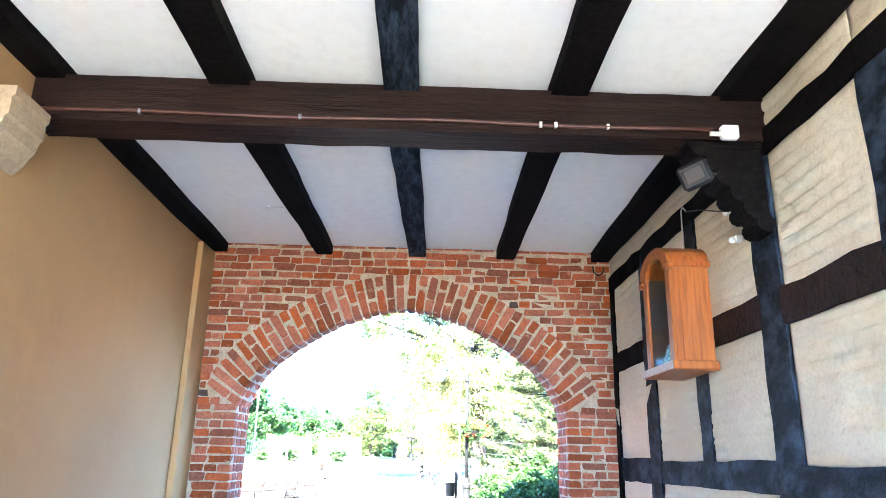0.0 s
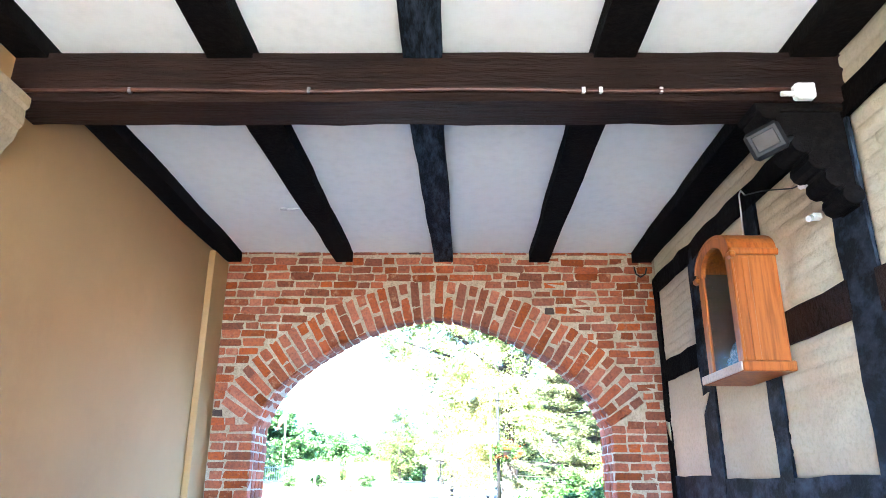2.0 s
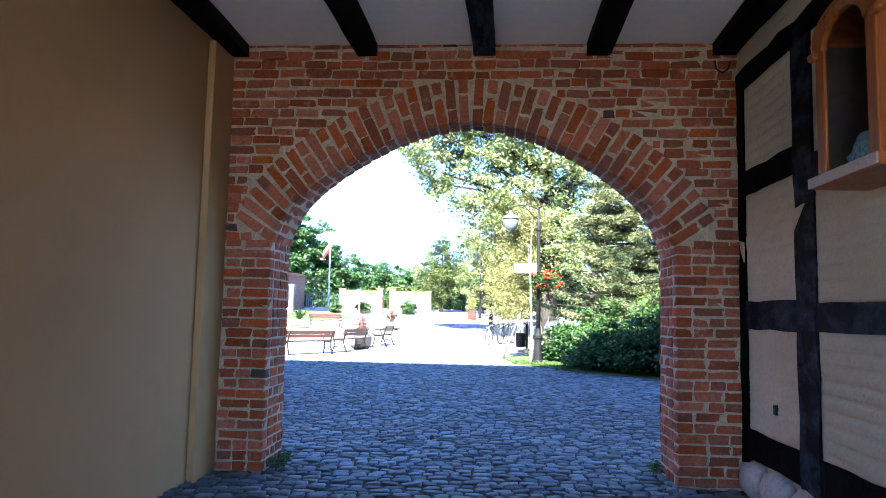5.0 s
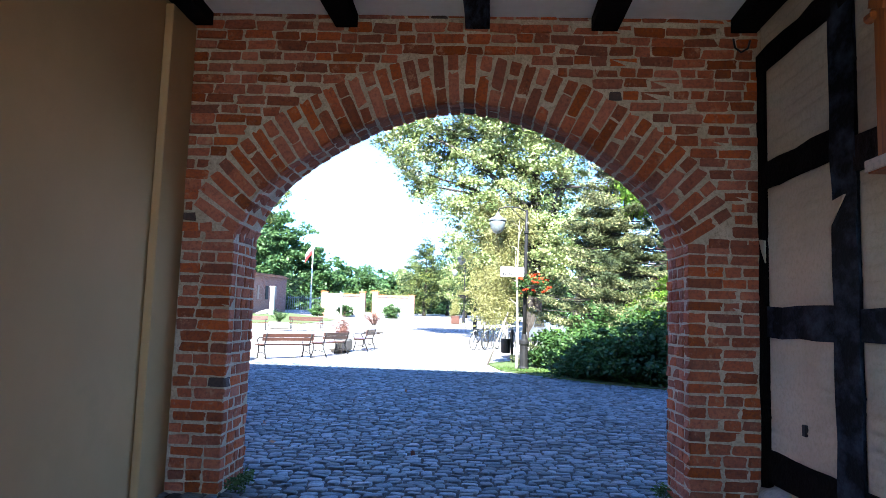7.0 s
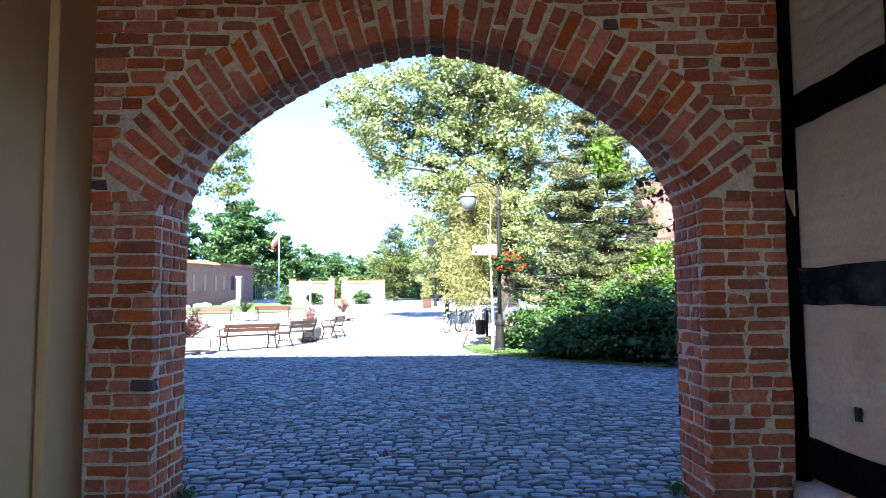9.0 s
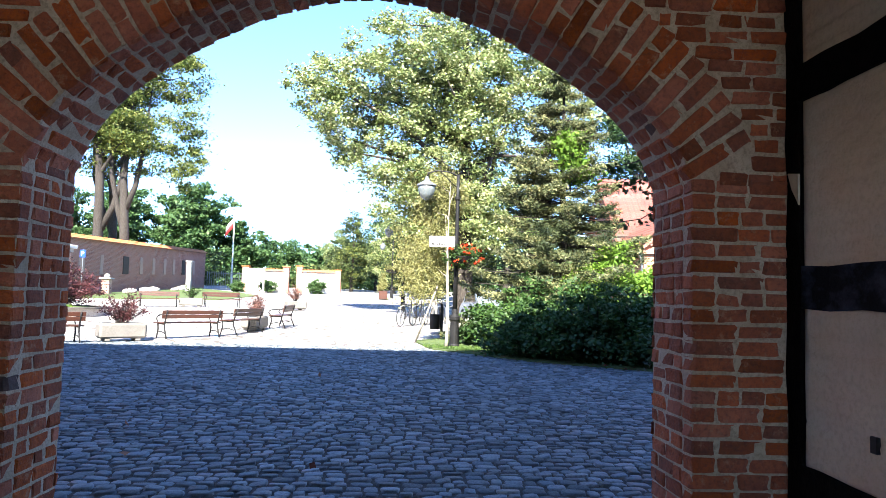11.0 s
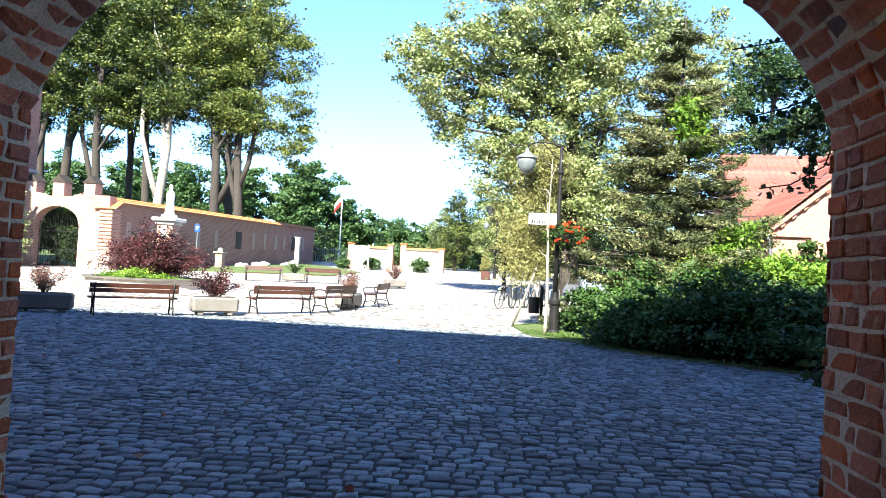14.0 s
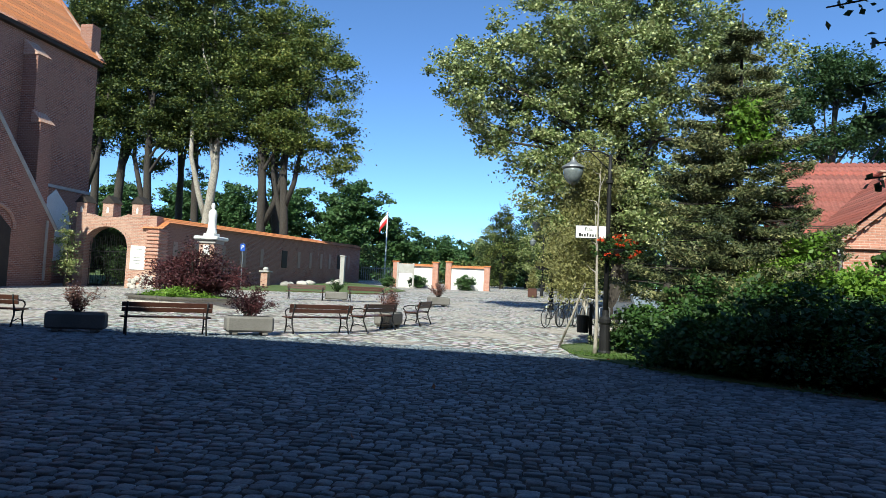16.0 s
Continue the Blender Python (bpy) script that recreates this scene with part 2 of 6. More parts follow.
M_PALE_EDGE = surface("pale_board_edge", (0.62, 0.50, 0.42), (0.54, 0.42, 0.34), None, 3, 40, 0.6, 0.1, 0.003)
M_WHITE_PLASTIC = surface("white_plastic", (0.78, 0.77, 0.75), (0.70, 0.69, 0.67), (0.6, 0.59, 0.57), 6, 40, 0.45, 0.05, 0.002)
M_COPPER = surface("brown_painted_pipe", (0.060, 0.022, 0.014), (0.085, 0.032, 0.02), (0.035, 0.014, 0.01), 3, 30, 0.45, 0.2, 0.003)
M_BLACK_METAL = surface("black_painted_metal", (0.009, 0.009, 0.010), (0.015, 0.015, 0.016), (0.026, 0.023, 0.020), 4, 40, 0.5, 0.15, 0.002, spec=0.25)
M_GREY_METAL = surface("grey_painted_metal", (0.22, 0.23, 0.24), (0.28, 0.29, 0.30), (0.16, 0.16, 0.16), 4, 40, 0.45, 0.1, 0.002, metal=0.5)
M_CORBEL = surface("cream_ochre_plaster", (0.44, 0.33, 0.20), (0.37, 0.27, 0.16), (0.29, 0.20, 0.12), 4, 40, 0.9, 0.4, 0.006)
M_LENS = surface("frosted_lamp_glass", (0.15, 0.17, 0.17), (0.20, 0.22, 0.22), (0.12, 0.14, 0.14), 4, 20, 0.15, 0.05, 0.002, spec=0.6)
M_FILM = surface("crinkled_blue_foil", (0.10, 0.30, 0.42), (0.55, 0.70, 0.76), (0.04, 0.12, 0.22), 60, 110, 0.25, 0.9, 0.01, metal=0.3)
# dark bluish setts: the forecourt's shade is put into their colour
M_COBBLE = surface("shaded_granite_sett", (0.112, 0.134, 0.150), (0.172, 0.190, 0.200), (0.062, 0.071, 0.080), 3, 40, 0.65, 0.6, 0.010, vary="island", hue=0.55, spec=0.35)
M_COBBLE_ONE = surface("shaded_granite_sett_single", (0.112, 0.134, 0.150), (0.172, 0.190, 0.200), (0.062, 0.071, 0.080), 3, 40, 0.65, 0.6, 0.010, vary="object", hue=0.55, spec=0.35)
M_EARTH = surface("packed_earth", (0.05, 0.046, 0.042), (0.036, 0.033, 0.03), (0.07, 0.062, 0.055), 1, 25, 0.95, 0.5, 0.02)
M_GRASS_SOIL = surface("mown_turf", (0.075, 0.11, 0.03), (0.10, 0.13, 0.04), (0.05, 0.08, 0.02), 2, 40, 0.95, 0.8, 0.03)
M_STONE_PALE = surface("pale_concrete", (0.44, 0.42, 0.39), (0.36, 0.34, 0.31), (0.26, 0.25, 0.23), 2, 40, 0.9, 0.5, 0.008)
M_STATUE = surface("white_painted_stone", (0.78, 0.77, 0.74), (0.70, 0.69, 0.66), (0.62, 0.61, 0.58), 3, 30, 0.7, 0.2, 0.004)
M_WHITE_WALL = surface("white_rendered_wall", (0.76, 0.74, 0.70), (0.70, 0.68, 0.63), (0.62, 0.60, 0.55), 1, 12, 0.9, 0.2, 0.006)
M_TILE = surface("orange_clay_tile", (0.56, 0.22, 0.08), (0.47, 0.17, 0.066), (0.32, 0.12, 0.058), 1.2, 20, 0.75, 0.4, 0.008, vary="island", hue=0.2)
M_TILE_RED = surface("red_clay_tile", (0.31, 0.095, 0.07), (0.25, 0.08, 0.06), (0.16, 0.06, 0.05), 1.2, 20, 0.7, 0.4, 0.008, vary="island", hue=0.2)
M_SLAT = surface("red_brown_bench_slat", (0.085, 0.033, 0.020), (0.062, 0.025, 0.016), (0.035, 0.016, 0.011), 2, 30, 0.45, 0.3, 0.003, stretch=(0.4, 0.4, 2))
M_BARK = surface("grey_brown_bark", (0.048, 0.039, 0.032), (0.030, 0.024, 0.020), (0.075, 0.066, 0.055), 2, 18, 0.95, 0.9, 0.03, stretch=(1, 1, 0.25))
M_BARK_PALE = surface("pale_bark", (0.40, 0.36, 0.30), (0.30, 0.26, 0.21), (0.12, 0.10, 0.08), 2, 12, 0.9, 0.6, 0.02, stretch=(1, 1, 0.5))
M_LEAF_OLIVE = foliage("silver_green_leaves", (0.14, 0.19, 0.05), (0.66, 0.66, 0.33), 0.22)
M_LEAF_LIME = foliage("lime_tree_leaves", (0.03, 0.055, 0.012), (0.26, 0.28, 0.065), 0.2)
# yellower leaf tone for two limes, with the sun's brightening put into it
M_LEAF_SUNLIT = foliage("sunlit_maple_leaves", (0.07, 0.105, 0.02), (0.40, 0.40, 0.10), 0.25)
M_LEAF_ROSE = foliage("dusty_pink_leaves", (0.12, 0.055, 0.045), (0.34, 0.18, 0.14), 0.2)
M_LEAF_DARK = foliage("wood_leaves", (0.035, 0.075, 0.02), (0.085, 0.135, 0.038), 0.2)
M_LEAF_WOOD = foliage("far_wood_leaves", (0.05, 0.105, 0.03), (0.115, 0.18, 0.055), 0.2)
M_LEAF_BIRCH = foliage("yellowing_birch_leaves", (0.24, 0.24, 0.08), (0.40, 0.37, 0.16), 0.35)
M_NEEDLE = foliage("spruce_needles", (0.058, 0.08, 0.028), (0.40, 0.38, 0.17), 0.1)
M_NEEDLE_LIGHT = foliage("fresh_creeper_leaves", (0.13, 0.24, 0.025), (0.30, 0.44, 0.06), 0.35)
M_LEAF_HEDGE = foliage("hedge_leaves", (0.032, 0.075, 0.016), (0.10, 0.18, 0.035), 0.25)
M_LEAF_PURPLE = foliage("purple_barberry_leaves", (0.055, 0.016, 0.020), (0.14, 0.045, 0.045), 0.2)
M_LEAF_RED = foliage("red_geranium_flowers", (0.60, 0.06, 0.015), (0.75, 0.12, 0.02), 0.2)
M_LEAF_DRY = foliage("dry_red_leaves", (0.16, 0.035, 0.02), (0.34, 0.16, 0.06), 0.15)
M_GRASS = foliage("grass_blades", (0.07, 0.13, 0.025), (0.13, 0.19, 0.04), 0.3)
M_VINE = foliage("dark_creeper_leaves", (0.03, 0.06, 0.018), (0.06, 0.09, 0.025), 0.25)
M_CHURCH = masonry("old_church_brick", ((0.30, 0.115, 0.072), (0.15, 0.062, 0.045), (0.30, 0.165, 0.12)), (0.40, 0.31, 0.25), 0.29, 0.10, 0.012)
M_PORTAL = masonry("pale_portal_brick", ((0.44, 0.21, 0.14), (0.30, 0.14, 0.10), (0.50, 0.34, 0.26)), (0.46, 0.38, 0.31), 0.27, 0.09, 0.012)
M_HOUSE = masonry("house_brick", ((0.46, 0.19, 0.12), (0.38, 0.15, 0.10), (0.46, 0.24, 0.17)), (0.50, 0.42, 0.36), 0.26, 0.08, 0.011)
M_FIELDSTONE = surface("field_stone", (0.46, 0.43, 0.38), (0.34, 0.31, 0.28), (0.24, 0.22, 0.20), 3, 20, 0.85, 0.5, 0.01, vary="object", hue=0.3)
M_FLAG_WHITE = surface("white_cloth", (0.80, 0.80, 0.80), (0.72, 0.72, 0.72), (0.7, 0.7, 0.7), 2, 30, 0.9, 0.1, 0.002)
M_FLAG_RED = surface("red_cloth", (0.60, 0.03, 0.03), (0.52, 0.025, 0.025), (0.5, 0.02, 0.02), 2, 30, 0.9, 0.1, 0.002)
M_BLUE = surface("blue_enamel", (0.02, 0.07, 0.35), (0.025, 0.08, 0.38), (0.02, 0.06, 0.3), 2, 30, 0.4, 0.05, 0.002)
M_INK = surface("black_lettering", (0.015, 0.015, 0.015), (0.02, 0.02, 0.02), None, 2, 30, 0.5, 0, 0.002)
M_PATCH = surface("weathered_plaster_patch", (0.40, 0.29, 0.23), (0.33, 0.23, 0.18), (0.25, 0.17, 0.13), 1.5, 14, 0.9, 0.3, 0.006)
M_DARK_VOID = surface("dark_timber_board", (0.03, 0.024, 0.02), (0.045, 0.035, 0.028), (0.02, 0.016, 0.012), 2, 20, 0.8, 0.3, 0.005)
M_CAR = surface("silver_blue_car_paint", (0.30, 0.35, 0.42), (0.33, 0.38, 0.45), (0.28, 0.33, 0.40), 2, 30, 0.25, 0.02, 0.002, metal=0.4)
M_RUBBER = surface("black_rubber", (0.02, 0.02, 0.02), (0.03, 0.03, 0.03), None, 6, 40, 0.8, 0.2, 0.003)

M_GLASS, gn, gl, gb = nodes_of("window_glass")
gb.inputs["Base Color"].default_value, gb.inputs["Roughness"].default_value = (0.92, 0.95, 0.95, 1), 0.03
gb.inputs["Transmission Weight"].default_value, gb.inputs["IOR"].default_value = 1.0, 1.05
M_DARK_GLASS = surface("dark_window_pane", (0.02, 0.024, 0.028), (0.03, 0.034, 0.04), None, 1, 10, 0.08, 0.02, 0.002, spec=0.6)

# ---- passage ----
SPLAY = 0.09
RIDGE_Z, EAVE_Z = 17.0, 12.15
# the open rear end at Y_BACK is unseen, placed to light the passage
X_LEFT, X_RIGHT, Y_BACK, Z_CEIL, WALL = -2.26, 2.57, -13.0, 4.10, 0.64
ARCH_X, ARCH_A, ARCH_Z, ARCH_B = 0.09, 1.90, 2.145, 1.19


def arch_height(x):
    """A slightly pointed arch with long straight haunches that turn sharply into the jambs."""
    u = min(abs((x - ARCH_X) / ARCH_A), 1.0)
    return ARCH_Z + ARCH_B - 0.93 * u ** 1.8 - 0.26 * u ** 16


def arch_normal(x):
    """The way in which the ring bricks point; they never lie quite level at the springing."""
    u = min(abs((x - ARCH_X) / ARCH_A), 1.0)
    slope = (1.674 * u ** 0.8 + 1.45 * u ** 15) / ARCH_A
    return Vector((math.copysign(slope, x - ARCH_X), 1.0)).normalized()


def arch_curve(grow=0.0, n=48):
    """The arch's line, pushed outwards by grow: pairs of (x, z) and the outward normal, from one springing to the other."""
    out = []
    for k in range(n + 1):
        x = ARCH_X + ARCH_A * math.cos(math.pi * (1 - k / n))
        nrm = arch_normal(x)
        out.append((Vector((x, arch_height(x))) + nrm * grow, nrm))
    return out


def body_with_arch(bm, x0, x1, z1, y0, y1, grow):
    rings = []
    for y, lift in ((y0, 0.0), (y1, SPLAY)):
        line = [(p.x, p.y + lift * (p.y - ARCH_Z) / ARCH_B) for p, _ in arch_curve(grow, 32)]
        outline = [(x0, -0.1), (x0, z1), (x1, z1), (x1, -0.1), (line[-1][0], -0.1), *line[::-1], (line[0][0], -0.1)]
        rings.append([bm.verts.new((x, y, z)) for x, z in outline])
    n = len(rings[0])
    bm.faces.new(rings[0])
    bm.faces.new(rings[1][::-1])
    for k in range(n):
        bm.faces.new((rings[0][k], rings[1][k], rings[1][(k + 1) % n], rings[0][(k + 1) % n]))
    return bm


wall_gate = thing("wall_gate", "old red brick end wall with a wide arched opening", "wall", kind="structure")
part("mortar_core", body_with_arch(B(), X_LEFT - 0.05, X_RIGHT + 0.05, Z_CEIL + 0.02, 0.010, WALL - 0.010, 0.010), M_MORTAR, wall_gate, "pale lime mortar between the bricks")

# shared brick shapes, one metre each way, uneven
brick_rng = random.Random(5)
BRICKS = []
for k in range(7):
    bm = B()
    box(bm, (0, 0, 0), (1, 1, 1))
    bmesh.ops.bevel(bm, geom=list(bm.edges), offset=0.08, segments=1, affect="EDGES")
    for v in bm.verts:
        v.co += Vector([brick_rng.uniform(-0.065, 0.065) for _ in range(3)])
    bmesh.ops.recalc_face_normals(bm, faces=bm.faces)
    mesh = bpy.data.meshes.new("brick")
    bm.to_mesh(mesh)
    bm.free()
    mesh.materials.append(M_BRICK if k else M_BRICK_DARK)
    BRICKS.append(mesh)


def lay_brick(parent, centre, size, lean=0.0):
    ob = new("brick", brick_rng.choice(BRICKS[1:]) if brick_rng.random() > 0.018 else BRICKS[0])
    ob.parent = parent
    ob.matrix_world = Matrix.Translation(centre) @ Euler((0, lean, 0)).to_matrix().to_4x4() @ Matrix.Diagonal((*size, 1))
    return ob


COURSE = 0.095


def in_ring(x, z):
    """Whether a place on the wall lies in the arch opening or its ring."""
    if z < ARCH_Z + 0.02:
        return abs(x - ARCH_X) < ARCH_A + 0.005
    for p, nrm in ARCH_LINE:
        dx, dz = x - p.x, z - p.y
        if dx * nrm.x + dz * nrm.y < 0.445 and abs(dx * nrm.y - dz * nrm.x) < 0.055:
            return True
    return z < arch_height(x) and abs(x - ARCH_X) < ARCH_A


ARCH_LINE = arch_curve(0, 90)


def lay_face(parent, x0, x1, z0, z1):
    """Courses of bricks on the inner face, cut off where the arch ring begins."""
    z = z0
    row = 0
    while z < z1 - 0.04:
        h = min(COURSE, z1 - z) - 0.014
        x = x0 + (0.0 if row % 2 else -0.12)
        while x < x1:
            long = brick_rng.choice((0.27, 0.26, 0.25, 0.135, 0.13, 0.20))
            a, b = max(x, x0), min(x + long, x1)
            x += long + 0.015
            zc = z + COURSE / 2 + 0.010 * math.sin(a * 2.3 + row * 0.7) + brick_rng.uniform(-0.007, 0.007)
            while b - a > 0.04 and in_ring(a + 0.01, zc):
                a += 0.02
            while b - a > 0.04 and in_ring(b - 0.01, zc):
                b -= 0.02
            if b - a > 0.05:
                proud = brick_rng.uniform(-0.010, 0.008)
                lay_brick(parent, ((a + b) / 2, 0.06 + proud, zc), (b - a, 0.12, h * brick_rng.uniform(0.86, 1.05)), brick_rng.uniform(-0.035, 0.035))
        z += COURSE
        row += 1


def gate_bricks():
    lay_face(wall_gate, X_LEFT - 0.02, X_RIGHT, ARCH_Z, Z_CEIL - 0.005)
    for name, side in (("pillar_left", -1), ("pillar_right", 1)):
        pier = thing(name, "red brick jamb of the arch with worn pale joints", "pillar", kind="structure", at=(ARCH_X + side * ARCH_A, 0, 0))
        bpy.context.view_layer.update()
        edge = ARCH_X + side * ARCH_A
        z, row = 0.0, 0
        while z < ARCH_Z - 0.03:
            zc, h = z + COURSE / 2, COURSE - 0.015
            far = X_LEFT if side < 0 else X_RIGHT
            # face of the jamb, then the reveal behind it
            cut = brick_rng.choice((0.27, 0.14)) if row % 2 else brick_rng.choice((0.14, 0.26))
            lay_brick(pier, (edge + side * cut / 2, 0.062 + brick_rng.uniform(-0.006, 0.006), zc), (cut, 0.125, h))
            x = cut + 0.016
            width = abs(far - edge)
            while x < width - 0.04:
                long = min(brick_rng.choice((0.27, 0.25, 0.13, 0.18)), width - x)
                lay_brick(pier, (edge + side * (x + long / 2), 0.062 + brick_rng.uniform(-0.006, 0.006), zc), (long, 0.125, h * brick_rng.uniform(0.85, 1.05)), brick_rng.uniform(-0.03, 0.03))
                x += long + 0.016
            y = 0.14
            while y < WALL - 0.03:
                deep = min(brick_rng.choice((0.26, 0.13, 0.2)), WALL - y)
                lay_brick(pier, (edge + side * (0.06 + brick_rng.uniform(-0.006, 0.006)), y + deep / 2, zc), (0.12, deep - 0.02, h * brick_rng.uniform(0.93, 1.03)))
                y += deep
            z += COURSE
            row += 1
    ring = thing("arch_ring", "red brick arch ring of radial headers and stretchers", "arch", kind="structure", at=(ARCH_X, 0, ARCH_Z))
    bpy.context.view_layer.update()
    fine = arch_curve(0, 400)
    run, gathered, marks = 0.0, 0.052, []
    for (p, a), (q, b) in zip(fine, fine[1:]):
        run += (q - p).length
        if run >= gathered:
            marks.append(((p + q) / 2, (a + b).normalized()))
            gathered += 0.107
    for k, (p, nrm) in enumerate(marks):
        lean = math.atan2(nrm.x, nrm.y)
        split = 0.275 if k % 2 else 0.135
        for lo, hi in ((0.0, split), (split + 0.02, 0.43)):
            if brick_rng.random() < 0.12 and lo == 0.0:
                hi = 0.43 if k % 2 else split
            c = p + nrm * (lo + hi) / 2
            lay_brick(ring, (c.x, 0.062 + brick_rng.uniform(-0.006, 0.006), c.y), (0.092, 0.125, hi - lo), lean + brick_rng.uniform(-0.02, 0.02))
        y = 0.14
        for deep in ((0.25, 0.24) if k % 2 else (0.13, 0.24, 0.12)):
            c = p + nrm * (0.06 + SPLAY * (y + deep / 2) / WALL * (p.y - ARCH_Z) / ARCH_B)
            lay_brick(ring, (c.x, y + deep / 2, c.y), (0.092, deep - 0.016, 0.12), lean)
            y += deep


# walls, ceiling, floor
wall_left = thing("wall_left", "smooth ochre painted plaster wall of the passage", "wall", kind="structure")
bm = B()
span(bm, X_LEFT - 0.55, X_LEFT - 0.07, Y_BACK, 0.0, -0.1, Z_CEIL + 0.1)
part("plaster", bm, M_OCHRE, wall_left)
bm = B()
span(bm, X_LEFT - 0.07, X_LEFT - 0.002, -0.46, 0.004, -0.1, 3.97, 0.006)
part("pilaster_strip", bm, M_OCHRE, wall_left, "shallow projecting plaster strip")

wall_right = thing("wall_right", "half-timbered wall with cream infill and black timbers", "wall", kind="structure")
bm = B()
span(bm, X_RIGHT + 0.03, X_RIGHT + 0.5, Y_BACK, 0.0, -0.1, Z_CEIL + 0.1)
part("wall_core", bm, M_CREAM, wall_right)

timber_rng = random.Random(8)


def timber(x0, x1, y0, y1, z0, z1, along, name, material, parent, wobble=0.012):
    """A hewn timber: a long box cut into lengths, with wavering sides."""
    bm = B()
    n = max(4, int(max(x1 - x0, y1 - y0, z1 - z0) / 0.25))
    rings = []
    phase = timber_rng.uniform(0, 9)
    for k in range(n + 1):
        f = k / n
        w = [wobble * (math.sin(phase + 2.3 * k + j * 1.7) * 0.5 + timber_rng.uniform(-0.5, 0.5)) for j in range(4)]
        if along == "z":
            z = z0 + (z1 - z0) * f
            pts = [(x0 + w[0] * 0.4, y0 + w[1]), (x1, y0 + w[1]), (x1, y1 + w[2]), (x0 + w[0] * 0.4, y1 + w[2])]
            rings.append([bm.verts.new((a, b, z)) for a, b in pts])
        elif along == "y":
            y = y0 + (y1 - y0) * f
            pts = [(x0 + w[0], z0 + w[1]), (x1 + w[3], z0 + w[1]), (x1 + w[3], z1 + w[2]), (x0 + w[0], z1 + w[2])]
            rings.append([bm.verts.new((a, y, b)) for a, b in pts])
        else:
            x = x0 + (x1 - x0) * f
            pts = [(y0 + w[0], z0 + w[1]), (y1 + w[3], z0 + w[1]), (y1 + w[3], z1), (y0 + w[0], z1)]
            rings.append([bm.verts.new((x, a, b)) for a, b in pts])
    for a, b in zip(rings, rings[1:]):
        for j in range(4):
            bm.faces.new((a[j], a[(j + 1) % 4], b[(j + 1) % 4], b[j]))
    bm.faces.new(rings[0])
    bm.faces.new(rings[-1])
    bmesh.ops.bevel(bm, geom=[e for e in bm.edges if e.is_valid and len(e.link_faces) == 2 and e.calc_face_angle(0) > 1.0], offset=0.010, segments=1, affect="EDGES")
    return part(name, bm, material, parent)


XT = X_RIGHT - 0.012
POSTS = ((-0.14, 0.0), (-1.46, -1.16), (-3.98, -3.66), (-5.28, -4.98), (-6.95, -6.65), (-9.2, -8.9), (-11.4, -11.1))
for a, b in POSTS:
    timber(XT, X_RIGHT + 0.1, a, b, 0.0, 3.72, "z", "timber_post", M_TIMBER_BLUE if b < -1 else M_TIMBER, wall_right)
timber(XT, X_RIGHT + 0.1, -2.68, -2.48, 1.60, 3.6, "z", "timber_stud", M_TIMBER_BLUE, wall_right)
timber(XT - 0.006, X_RIGHT + 0.1, Y_BACK, -0.0, 3.60, 3.78, "y", "top_plate", M_TIMBER, wall_right)
gaps = [(POSTS[k + 1][1], POSTS[k][0]) for k in range(len(POSTS) - 1)]
for k, (a, b) in enumerate(gaps):
    lo2, hi2 = ((2.62, 2.83), (2.48, 2.70), (2.45, 2.69))[min(k, 2)]
    timber(XT + 0.004, X_RIGHT + 0.1, a - 0.02, b + 0.02, lo2, hi2, "y", "timber_rail", M_TIMBER if k == 0 else M_TIMBER_X, wall_right)
    timber(XT + 0.004, X_RIGHT + 0.1, a - 0.02, b + 0.02, 1.43, 1.665 - 0.03 * min(k, 2), "y", "timber_rail", M_TIMBER_BLUE, wall_right)
timber(XT + 0.002, X_RIGHT + 0.1, Y_BACK, -0.02, 0.32, 0.56, "y", "sill_beam", M_TIMBER, wall_right)


